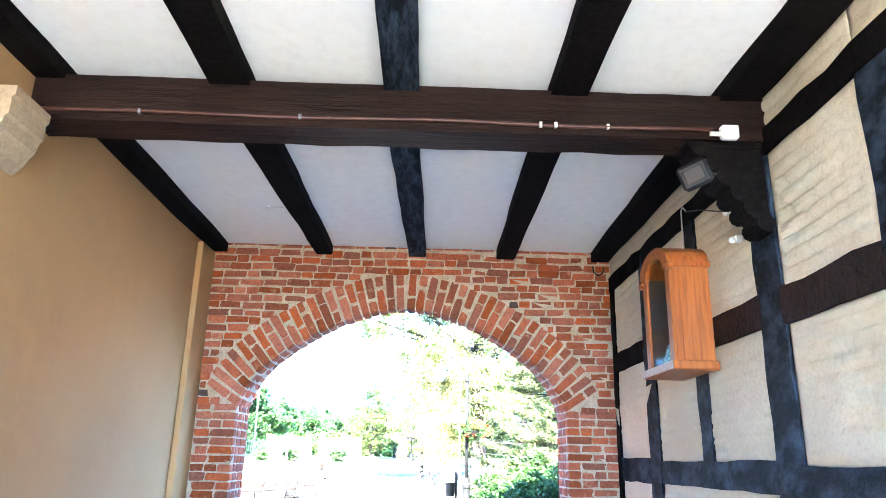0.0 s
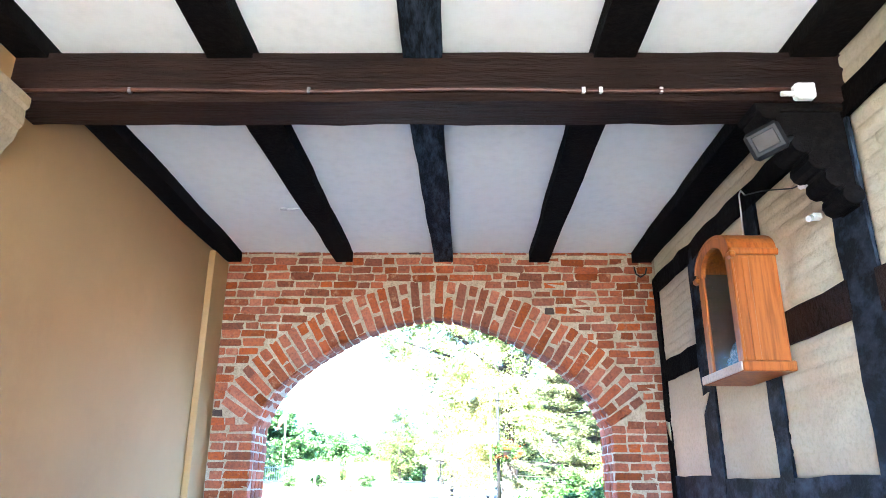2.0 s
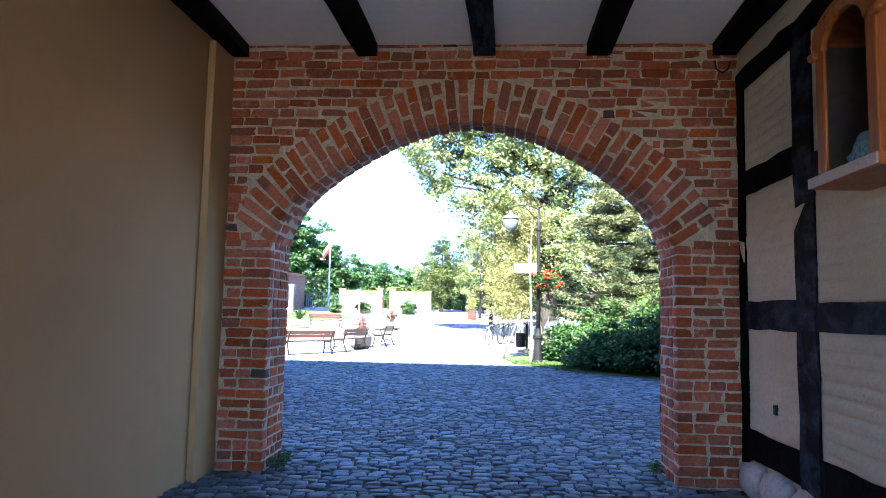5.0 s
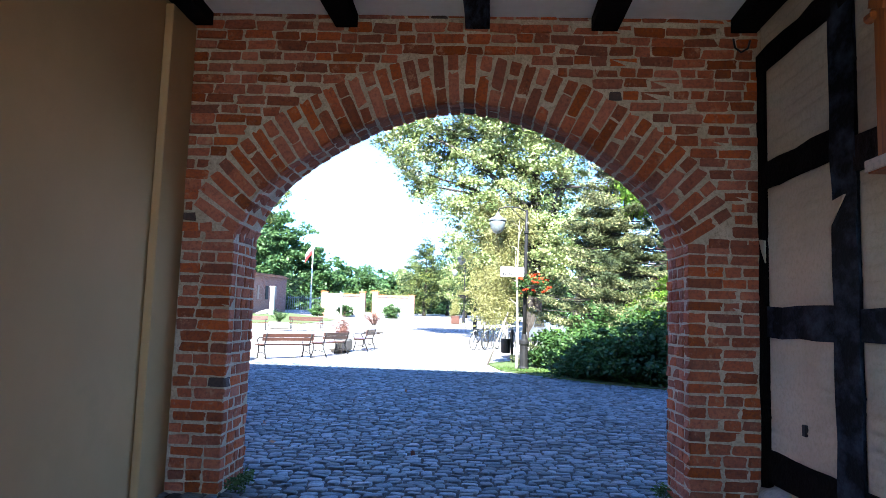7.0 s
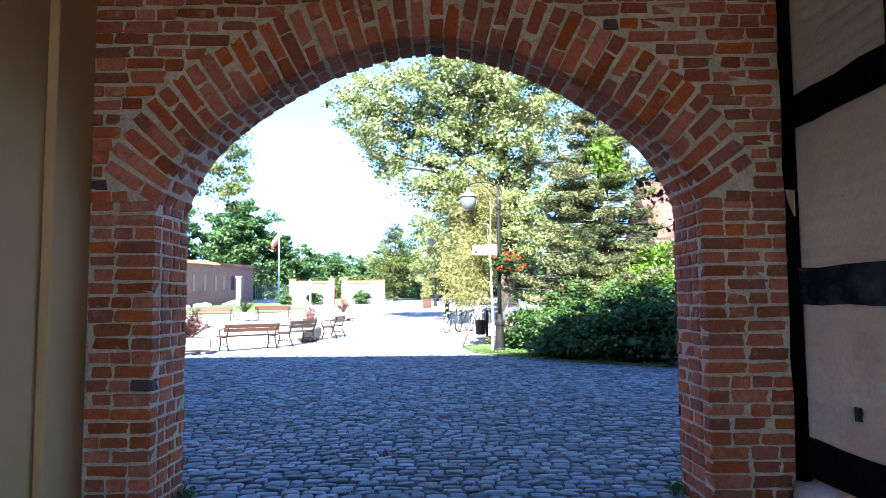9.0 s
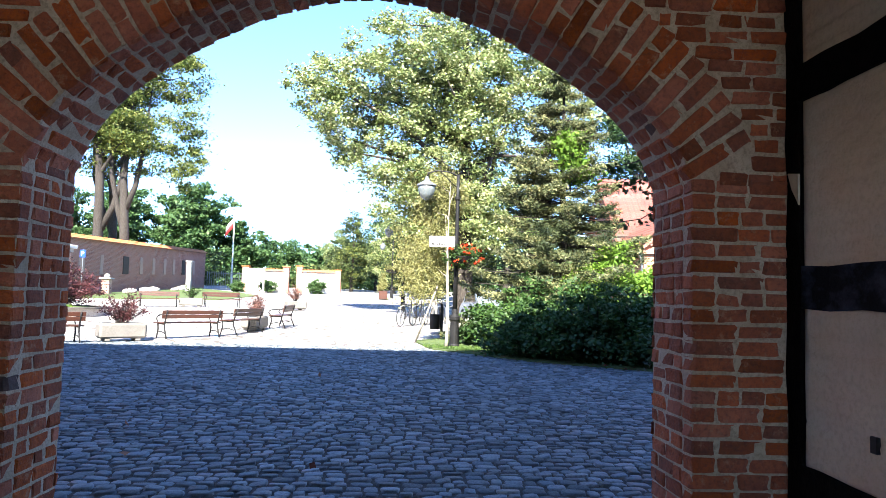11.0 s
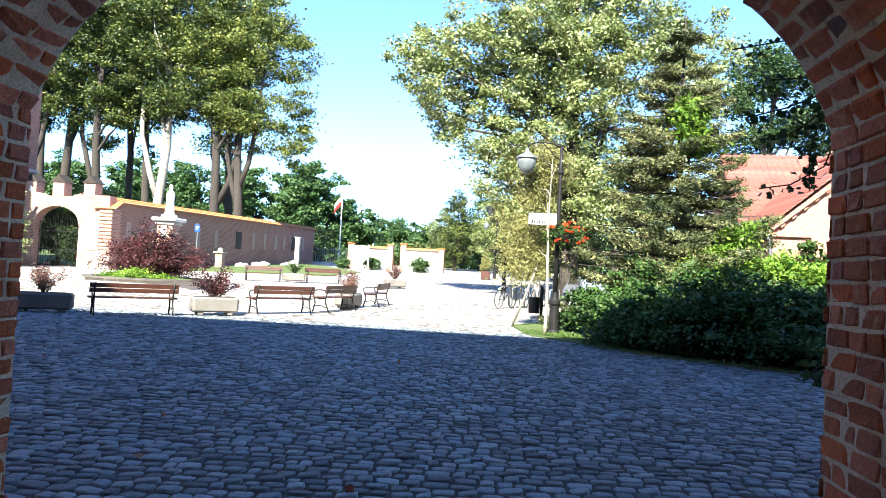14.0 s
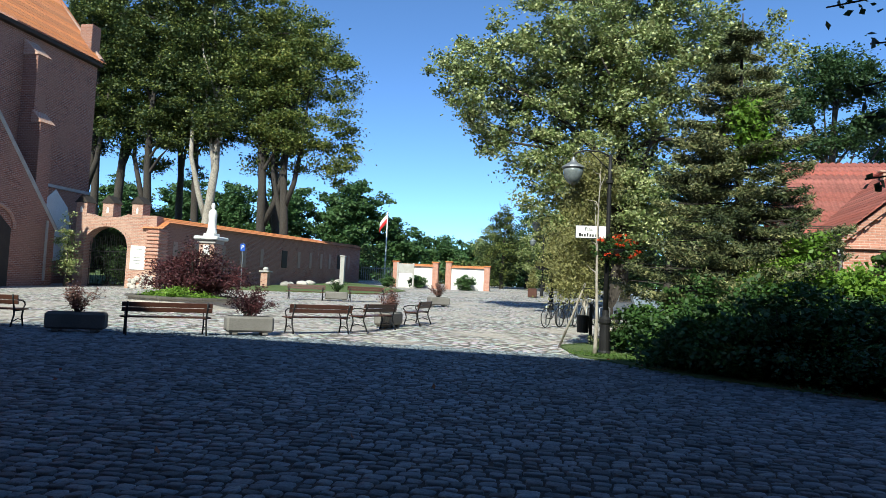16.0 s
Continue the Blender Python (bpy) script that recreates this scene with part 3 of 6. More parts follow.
def infill(y0, y1, z0, z1):
    """A bulging limewashed panel with the courses of the bricks showing through."""
    ny, nz = max(6, int((y1 - y0) / 0.024)), max(6, int((z1 - z0) / 0.018))
    seed = timber_rng.uniform(0, 90)
    bm = B()
    grid = []
    for i in range(ny + 1):
        col = []
        for j in range(nz + 1):
            f, g = i / ny, j / nz
            y, z = y0 + (y1 - y0) * f, z0 + (z1 - z0) * g
            edge = min(1.0, min(f, 1 - f) * (y1 - y0) / 0.05, min(g, 1 - g) * (z1 - z0) / 0.05)
            row = math.floor((z + 0.012 * noise.noise((y * 2, seed, z))) / 0.10)
            course = abs(((z + 0.014 * noise.noise((y * 2, seed, z))) / 0.10) % 1 - 0.5) * 2
            join = abs(((y + 0.13 * (row % 2)) / 0.27 + 0.3 * noise.noise((row * 3.1, seed, 0))) % 1 - 0.5) * 2
            bulge = 0.018 * noise.noise((y * 2.6, z * 3.4, seed)) + 0.008 * noise.noise((y * 8, z * 15, seed)) + 0.005 * noise.noise((y * 26, z * 30, seed))
            groove = -0.030 * max(0, course - 0.62) / 0.38 * (0.8 + 0.5 * noise.noise((y * 1.3, z * 1.3, seed + 4))) - 0.012 * max(0, join - 0.86) / 0.14
            show = min(1.0, max(0.15, 0.55 + 1.3 * noise.noise((y * 1.1, z * 1.5, seed + 9))))
            out = (0.016 + bulge + groove * show) * edge
            col.append(bm.verts.new((X_RIGHT + 0.012 - out, y, z)))
        grid.append(col)
    for i in range(ny):
        for j in range(nz):
            bm.faces.new((grid[i][j], grid[i][j + 1], grid[i + 1][j + 1], grid[i + 1][j]))
    rim = [e for e in bm.edges if len(e.link_faces) == 1]
    made = bmesh.ops.extrude_edge_only(bm, edges=rim)["geom"]
    for v in made:
        if isinstance(v, bmesh.types.BMVert):
            v.co.x = X_RIGHT + 0.05
    return part("infill_panel", bm, M_CREAM, wall_right, smooth=True)


for k, (a, b) in enumerate(gaps[:4]):
    lo2, hi2 = ((2.62, 2.83), (2.48, 2.70), (2.45, 2.69))[min(k, 2)]
    cells = [(a, b)] if k != 1 else [(a, -2.68), (-2.48, b)]
    for c, d in cells:
        infill(c, d, hi2, 3.61)
        infill(c, d, 1.66 - 0.03 * min(k, 2), lo2)
    infill(a, b, 0.55, 1.44)
infill(-4.98, -3.66 + 3.6, 3.775, 4.09)
infill(-9.0, -4.98, 3.775, 4.09)

bm = B()
for y in (-0.25, -0.75, -1.3, -1.9, -2.5, -3.1, -3.7, -4.4, -5.1, -5.8):
    r = timber_rng.uniform(0.2, 0.3)
    made = bmesh.ops.create_icosphere(bm, subdivisions=2, radius=r)["verts"]
    for v in made:
        v.co = Vector((v.co.x * 0.45, v.co.y * 1.15, v.co.z * 0.62)) * (1 + 0.18 * noise.noise(v.co * 6 + Vector((y, 0, 0)))) + Vector((X_RIGHT + 0.02, y, 0.15))
part("footing_stones", bm, M_FIELDSTONE, wall_right, "rough boulders under the sill beam", smooth=True)

# a black block on the plaster stands for the shade inside the hole
part("vent_hole", box(B(), (X_RIGHT - 0.006, -0.74, 0.80), (0.03, 0.05, 0.08), 0.004), M_INK, wall_right, "small dark hole in the plaster")
part("plaster_flake", prism(B(), [(-1.16, 2.18), (-1.18, 2.34), (-1.34, 2.36), (-1.24, 2.26)], "x", XT - 0.008, XT + 0.02), M_CREAM, wall_right, "ragged plaster flake over the post")
part("plaster_flake", prism(B(), [(-0.14, 2.20), (-0.14, 2.02), (-0.07, 2.12), (-0.03, 2.22)], "x", XT - 0.008, XT + 0.02), M_CREAM, wall_right, "ragged plaster flake over the post")

ceiling = thing("ceiling", "white plastered ceiling between dark joists", "ceiling", kind="structure")
bm = B()
span(bm, X_LEFT - 0.07, X_RIGHT + 0.03, Y_BACK, 0.0, Z_CEIL, Z_CEIL + 0.15)
part("plaster_panels", bm, M_CEILING, ceiling)



def joist(near, far, material):
    """A hewn joist that widens away from the gate: its sides at the gate wall and under the cross beam."""
    bm = B()
    rings = []
    n = 46
    phase = timber_rng.uniform(0, 9)
    for k in range(n + 1):
        y = -0.001 + (Y_BACK + 0.001) * k / n
        f = min(1.0, -y / 3.2)
        w = [0.009 * (math.sin(phase + 1.1 * k + 1.7 * q) * 0.5 + timber_rng.uniform(-0.5, 0.5)) for q in range(3)]
        x0, x1 = near[0] + (far[0] - near[0]) * f + w[0], near[1] + (far[1] - near[1]) * f + w[1]
        rings.append([bm.verts.new(p) for p in ((x0, y, 3.985 + w[2] * 0.5), (x1, y, 3.985 + w[2] * 0.5), (x1, y, Z_CEIL + 0.03), (x0, y, Z_CEIL + 0.03))])
    for a, b in zip(rings, rings[1:]):
        for q in range(4):
            bm.faces.new((a[q], a[(q + 1) % 4], b[(q + 1) % 4], b[q]))
    bm.faces.new(rings[0])
    bm.faces.new(rings[-1])
    bmesh.ops.bevel(bm, geom=[e for e in bm.edges if e.calc_face_angle(0) > 1.0], offset=0.012, segments=1, affect="EDGES")
    ob = part("ceiling_joist", bm, material)
    return tagged(ob, "rough black timber ceiling joist", "joist", "joists of the passage ceiling", "structure")


for near, far in (((-2.27, -2.11), (-2.45, -2.14)), ((-1.025, -0.835), (-1.18, -0.91)), ((0.10, 0.305), (-0.01, 0.225)), ((1.18, 1.395), (1.125, 1.375)), ((2.345, 2.56), (2.29, 2.56))):
    joist(near, far, M_TIMBER_BLUE if near[0] == 0.10 else M_TIMBER)
main_beam = timber(X_LEFT - 0.2, X_RIGHT + 0.1, -4.0, -3.72, 3.69, 4.02, "x", "main_beam", M_TIMBER_X, None, 0.007)
tagged(main_beam, "heavy dark brown timber cross beam under the joists", "beam", kind="structure")
for y in (-8.4,):
    ob = timber(X_LEFT - 0.2, X_RIGHT + 0.1, y, y + 0.28, 3.69, 4.02, "x", "main_beam", M_TIMBER_X, None, 0.007)
    tagged(ob, "heavy dark brown timber cross beam under the joists", "beam", kind="structure")

# conduit along the beam
conduit = thing("conduit", "thin brown pipe clipped along the cross beam", "pipe", at=(0, -4.02, 3.75))
part("pipe", tube(B(), [(X_LEFT - 0.05 + 0.24 * k, 0.004 * math.sin(k), 0.006 * math.sin(k * 0.7)) for k in range(20)], 0.014, 8), M_COPPER, conduit, smooth=True)
for x in (-1.6, -0.55, 1.05, 1.15, 1.5):
    part("clip", box(B(), (x, 0.002, 0.0), (0.022, 0.03, 0.036), 0.004), M_GREY_METAL if x < 1 else M_WHITE_PLASTIC, conduit)
junction_box = thing("junction_box", "white plastic cable junction box on the beam", "junction box", at=(2.30, -4.055, 3.715))
part("case", box(B(), (0, 0, 0), (0.12, 0.06, 0.10), 0.014), M_WHITE_PLASTIC, junction_box)
part("lid", box(B(), (0, -0.034, 0), (0.10, 0.014, 0.08), 0.005), M_WHITE_PLASTIC, junction_box)
part("gland", tube(B(), [(-0.13, 0.0, -0.01), (-0.06, 0, -0.01)], 0.016, 10), M_WHITE_PLASTIC, junction_box)

# carved wooden bracket under the beam, on the post
bracket = thing("beam_bracket", "black carved timber bracket with scalloped underside below the beam", "bracket", at=(X_RIGHT, -3.86, 3.69))
part("back_block", prism(B(), [(0.0, 0.0), (-0.42, 0.0), (-0.42, -0.06), (-0.06, -0.62), (0.0, -0.64)], "y", -0.09, 0.09), M_TIMBER, bracket)
for k in range(6):
    part("carved_roll", tube(B(), [(-0.44 + 0.078 * k, -0.115, -0.045 - 0.105 * k), (-0.44 + 0.078 * k, 0.115, -0.045 - 0.105 * k)], 0.062, 10), M_TIMBER, bracket)
part("top_pad", box(B(), (-0.26, 0, -0.02), (0.54, 0.24, 0.05), 0.012), M_TIMBER, bracket)

# floodlight by the bracket
floodlight = thing("floodlight", "black outdoor floodlight with a grey glass front", "floodlight", at=(2.06, -4.02, 3.42))
tilt = Euler((radians(20), radians(-16), radians(-36))).to_matrix().to_4x4()
bm = box(B(), (0, 0, 0), (0.20, 0.09, 0.17), 0.02)
bmesh.ops.transform(bm, matrix=tilt, verts=bm.verts)
part("housing", bm, M_BLACK_METAL, floodlight)
bm = box(B(), (0, -0.047, 0), (0.125, 0.012, 0.095), 0.003)
bmesh.ops.transform(bm, matrix=tilt, verts=bm.verts)
part("glass_front", bm, M_DARK_GLASS, floodlight)
bm = tube(B(), [(0.10, 0.03, 0.02), (0.22, 0.08, 0.06), (0.34, 0.12, 0.12)], 0.018, 8)
part("arm", bm, M_BLACK_METAL, floodlight)
for k in range(4):
    bm = box(B(), (0.0, 0.055, -0.06 + 0.04 * k), (0.2, 0.03, 0.008), 0.001)
    bmesh.ops.transform(bm, matrix=tilt, verts=bm.verts)
    part("cooling_fin", bm, M_BLACK_METAL, floodlight)
for at in ((2.42, -3.72, 3.29), (2.50, -3.60, 3.13)):
    sensor = thing("sensor", "small white plastic sensor fixed to the dark bracket", "sensor", "sensors", at=at)
    part("case", box(B(), (0, 0, 0), (0.06, 0.05, 0.05), 0.012), M_WHITE_PLASTIC, sensor)
    part("cap", tube(B(), [(-0.03, 0, -0.01), (-0.055, -0.01, -0.02)], 0.02, 10), M_WHITE_PLASTIC, sensor)
cable = thing("cable", "thin pale cable hanging from a hook on the top plate", "cable", at=(2.54, -2.56, 3.66))
part("wire", tube(B(), [(0, -0.06, 0.03), (-0.02, -0.04, 0.08), (-0.02, 0.0, 0.06), (-0.02, 0.01, -0.1), (-0.03, 0.0, -0.25), (-0.05, -0.02, -0.34)], 0.006, 6), M_WHITE_PLASTIC, cable, smooth=True)
part("lead", tube(B(), [(0.0, -1.15, -0.3), (-0.03, -0.8, -0.24), (-0.03, -0.4, -0.08), (-0.01, -0.06, 0.03)], 0.005, 6), M_BLACK_METAL, cable, smooth=True)
alarm = thing("cable_loop", "dark cable loop in the corner under the joist", "cable", at=(2.45, -0.03, 3.86))
part("loop", tube(B(), [(-0.09, 0, 0.06), (-0.08, -0.01, -0.02), (-0.03, -0.01, -0.06), (0.03, 0, -0.02), (0.05, 0.0, 0.05)], 0.009, 6), M_BLACK_METAL, alarm, smooth=True)
outlet = thing("ceiling_cable_end", "small white cable connector on the ceiling plaster", "connector", at=(-1.33, -1.35, Z_CEIL - 0.012))
part("block", box(B(), (0, 0, 0), (0.07, 0.035, 0.024), 0.006), M_WHITE_PLASTIC, outlet)
part("tails", tube(B(), [(0.03, 0, 0), (0.09, 0.01, 0.004), (0.15, -0.01, 0.0)], 0.007, 6), M_WHITE_PLASTIC, outlet)

# plaster corbel under the beam's end on the ochre wall
corbel = thing("corbel", "cream plaster corbel with stepped mouldings under the beam", "corbel", kind="structure", at=(X_LEFT - 0.07, -4.16, 3.69))
steps = [(0.0, 0.0), (0.17, 0.0), (0.17, -0.06), (0.15, -0.08), (0.155, -0.11), (0.155, -0.18), (0.135, -0.20), (0.12, -0.27), (0.09, -0.31), (0.06, -0.37), (0.0, -0.43)]
part("moulding", prism(B(), steps, "y", -0.26, 0.13), M_CORBEL, corbel)

# shrine box on the timber wall
shrine = thing("wall_display_box", "varnished pine display box with an arched top and glass front", "display box", at=(X_RIGHT - 0.012, -2.58, 2.285))
D, HALF, TALL = 0.30, 0.33, 0.875


def gable(y):
    return TALL + 0.16 * math.sqrt(max(0, 1 - (y / HALF) ** 2)) if abs(y) < HALF else TALL


part("bottom_board", box(B(), (-D / 2 - 0.02, 0, 0.045), (D + 0.06, 2 * HALF + 0.10, 0.07), 0.01), M_PINE, shrine)
part("front_lip", box(B(), (-D - 0.055, 0, 0.045), (0.012, 2 * HALF + 0.09, 0.062), 0.004), M_PALE_EDGE, shrine, "pale front edge of the bottom board")
for side in (-1, 1):
    part("side_panel", box(B(), (-D / 2, side * (HALF - 0.012), 0.08 + (TALL - 0.08) / 2), (D, 0.024, TALL - 0.08), 0.004), M_PINE, shrine)
    part("moulding", box(B(), (-D / 2, side * (HALF + 0.012), TALL - 0.025), (D + 0.05, 0.035, 0.05), 0.01), M_PINE, shrine)
    part("batten", box(B(), (-D + 0.075, side * (HALF + 0.006), 0.08 + (TALL - 0.14) / 2), (0.05, 0.014, TALL - 0.16), 0.005), M_PINE, shrine)
    part("front_stile", box(B(), (-D - 0.008, side * (HALF - 0.05), 0.08 + (TALL - 0.08) / 2), (0.022, 0.10, TALL - 0.08), 0.006), M_PINE, shrine)
    part("ear", box(B(), (-D - 0.02, side * (HALF + 0.01), TALL - 0.05), (0.05, 0.09, 0.05), 0.014), M_PINE, shrine)
bm = B()
n = 14
for k in range(n):
    a, b = math.pi * k / n, math.pi * (k + 1) / n
    quad = [(-HALF * 1.05 * math.cos(a), TALL + 0.17 * math.sin(a)), (-HALF * 1.05 * math.cos(b), TALL + 0.17 * math.sin(b)), (-HALF * 0.70 * math.cos(b), TALL - 0.05 + 0.15 * math.sin(b)), (-HALF * 0.70 * math.cos(a), TALL - 0.05 + 0.15 * math.sin(a))]
    prism(bm, quad, "x", -D - 0.03, -D + 0.01)
bmesh.ops.remove_doubles(bm, verts=bm.verts, dist=0.0005)
part("arched_pediment", bm, M_PINE, shrine)
bm = B()
for k in range(n):
    a, b = math.pi * k / n, math.pi * (k + 1) / n
    quad = [(-HALF * 1.06 * math.cos(a), TALL + 0.18 * math.sin(a)), (-HALF * 1.06 * math.cos(b), TALL + 0.18 * math.sin(b)), (-HALF * 1.02 * math.cos(b), TALL + 0.155 * math.sin(b)), (-HALF * 1.02 * math.cos(a), TALL + 0.155 * math.sin(a))]
    prism(bm, quad, "x", -D - 0.035, 0.0)
bmesh.ops.remove_doubles(bm, verts=bm.verts, dist=0.0005)
part("curved_roof", bm, M_PINE, shrine)
# dark grey-brown sheets added over the inner sides and the back
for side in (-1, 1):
    part("side_inner_sheet", box(B(), (-D / 2, side * (HALF - 0.03), 0.08 + (TALL - 0.08) / 2), (D - 0.03, 0.008, TALL - 0.09)), M_BOX_INSIDE, shrine)
part("back_board", box(B(), (-0.012, 0, 0.08 + (TALL - 0.08) / 2), (0.018, 2 * HALF - 0.06, TALL - 0.1), 0.002), M_BOX_INSIDE, shrine)
pane = part("glass_pane", box(B(), (-D + 0.004, 0, 0.09 + (TALL + 0.04) / 2), (0.004, 2 * HALF - 0.12, TALL + 0.02)), M_GLASS, shrine)
pane.visible_shadow = False
bm = B()
bmesh.ops.create_icosphere(bm, subdivisions=3, radius=1.0)
for v in bm.verts:
    v.co = Vector((v.co.x * 0.11, v.co.y * 0.22, max(v.co.z, -0.2) * 0.17)) * (1 + 0.25 * noise.noise(v.co * 5))
bmesh.ops.translate(bm, verts=bm.verts, vec=(-0.16, -0.02, 0.115))
part("foil_lining", bm, M_FILM, shrine, "crinkled blue foil heaped behind the glass")

# rest of the gatehouse: outer shell, roof and the far end of the passage
# unseen; height, length and tilted eaves are chosen for the forecourt shadow
wall_outer = thing("wall_outer", "unseen brick shell of the gatehouse, stretched to cast the forecourt shadow", "wall", kind="structure")
bm = B()
span(bm, -48, X_LEFT - 0.55, Y_BACK, WALL, -0.1, 11.1)
span(bm, X_RIGHT + 0.5, 20, Y_BACK, WALL, -0.1, 11.1)
span(bm, X_LEFT - 0.55, X_RIGHT + 0.5, Y_BACK, WALL, Z_CEIL + 0.15, 11.1)
span(bm, X_LEFT - 0.55, X_LEFT - 0.05, 0.0, WALL, -0.1, Z_CEIL + 0.15)
span(bm, X_RIGHT + 0.05, X_RIGHT + 0.5, 0.0, WALL, -0.1, Z_CEIL + 0.15)
part("brickwork", bm, M_CHURCH, wall_outer)
roof_gate = thing("roof_gatehouse", "unseen gatehouse roof, tilted to place the forecourt shadow edge", "roof", kind="structure")
ridge_y = (Y_BACK + WALL) / 2
bm = B()
a = [bm.verts.new(p) for p in ((-49, WALL + 0.3, EAVE_Z - 1.1), (21, WALL + 0.3, EAVE_Z + 0.5), (21, ridge_y, RIDGE_Z), (-49, ridge_y, RIDGE_Z - 1), (-49, Y_BACK - 0.3, EAVE_Z - 1.1), (21, Y_BACK - 0.3, EAVE_Z + 0.5))]
for f in ((0, 1, 2, 3), (3, 2, 5, 4), (4, 5, 1, 0), (0, 3, 4), (1, 5, 2)):
    bm.faces.new([a[k] for k in f])
part("tiled_slopes", bm, M_TILE_RED, roof_gate)

# ---- ground ----
def sett_ground():
    """Setts for the far ground, where single stones are no longer told apart."""
    m, n, links, bsdf = nodes_of("sunlit_sett_paving")
    geo = n.new("ShaderNodeNewGeometry")
    t = n.new("ShaderNodeTexVoronoi")
    t.inputs["Scale"].default_value = 6.0
    mp = n.new("ShaderNodeMapping")
    mp.inputs["Scale"].default_value = (0.8, 1.15, 0.2)
    links.new(geo.outputs["Position"], mp.inputs[0])
    links.new(mp.outputs[0], t.inputs["Vector"])
    # the pale warm base takes in the sunlight on the square
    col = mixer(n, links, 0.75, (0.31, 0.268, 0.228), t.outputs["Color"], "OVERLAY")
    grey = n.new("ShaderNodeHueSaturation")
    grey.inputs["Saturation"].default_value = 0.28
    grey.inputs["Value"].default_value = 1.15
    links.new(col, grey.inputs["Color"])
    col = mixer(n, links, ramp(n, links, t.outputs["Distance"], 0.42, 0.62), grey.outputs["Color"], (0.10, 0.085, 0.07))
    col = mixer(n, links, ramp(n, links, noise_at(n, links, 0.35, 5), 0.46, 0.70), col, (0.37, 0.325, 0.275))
    links.new(col, bsdf.inputs["Base Color"])
    bsdf.inputs["Roughness"].default_value = 0.8
    bp = n.new("ShaderNodeBump")
    bp.inputs["Strength"].default_value, bp.inputs["Distance"].default_value, bp.invert = 1.0, 0.05, True
    links.new(t.outputs["Distance"], bp.inputs["Height"])
    links.new(bp.outputs[0], bsdf.inputs["Normal"])
    return m


M_PAVING = sett_ground()
bm = B()
xs = [-600, -120, -60, -30, -15, -8, 0, 8, 15, 30, 60, 120, 600]
ys = [-600, -60, -20, -10, 0, 5, 10, 15, 18, 22, 30, 40, 50, 65, 80, 90, 120, 600]
rows = [[bm.verts.new((x, y, ground_z(y) - 0.022)) for x in xs] for y in ys]
for r, s in zip(rows, rows[1:]):
    for k in range(len(xs) - 1):
        bm.faces.new((r[k], r[k + 1], s[k + 1], s[k]))
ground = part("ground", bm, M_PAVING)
tagged(ground, "worn grey granite sett paving of the square", "ground", kind="structure")


def lawn(name, label, outline, lift=0.02):
    """A flat patch of turf on the paving, with its edge turned down."""
    bm = B()
    top = [bm.verts.new((x, y, ground_z(y) + lift)) for x, y in outline]
    low = [bm.verts.new((x, y, ground_z(y) - 0.05)) for x, y in outline]
    bm.faces.new(top)
    for k in range(len(outline)):
        bm.faces.new((top[k], low[k], low[(k + 1) % len(outline)], top[(k + 1) % len(outline)]))
    ob = part(name, bm, M_GRASS_SOIL)
    return tagged(ob, label, "lawn", kind="structure")


lawn("lawn_verge", "short grass verge in front of the hedge", [(0.75, 17.2), (1.2, 15.0), (2.4, 13.2), (3.4, 11.9), (5.4, 10.4), (14.0, 6.5), (30, 6.5), (30, 20), (2.4, 19.5)], 0.03)
lawn("lawn_wall", "strip of grass along the old brick wall", [(-23.0, 40), (-12, 44), (-11.5, 54), (-15, 62), (-22.3, 74)], 0.02)
lawn("lawn_far", "rough grass under the distant trees", [(-500, 92), (500, 92), (500, 560), (-500, 560)], 0.03)
lawn("lawn_churchyard", "shaded grass behind the old brick wall", [(-25.5, 39.5), (-24, 91), (-120, 91), (-120, 39.5)], 0.02)

grass_rng = np.random.default_rng(11)
pts = []
for _ in range(9000):
    f, g = grass_rng.random(), grass_rng.random()
    x = 1.0 + 5.2 * f
    edge = 15.3 - 1.02 * (x - 1.0)
    pts.append((x, edge + 0.05 + 2.6 * g ** 1.4, 0.055))
g_ob = leaves("grass", pts, 0.09, M_GRASS, None, "", grass_rng, 0.0, 0.16)
tagged(g_ob, "short green grass with fallen leaves by the hedge", "grass", kind="stuff")


# ---- setts of the passage and the shaded forecourt ----
def sett_corners(x0, x1, y0, y1, rng):
    """Corner rings and middles of uneven rounded stones, laid in wavering rows."""
    out = []
    y = y0
    while y < y1:
        pitch = rng.uniform(0.105, 0.145)
        x = x0 + rng.uniform(-0.15, 0)
        while x < x1:
            long = rng.uniform(0.10, 0.21)
            out.append((x + long / 2, y + pitch / 2 + 0.02 * math.sin(x * 1.7 + y), long - 0.009, pitch - 0.008))
            x += long
        y += pitch
    return out


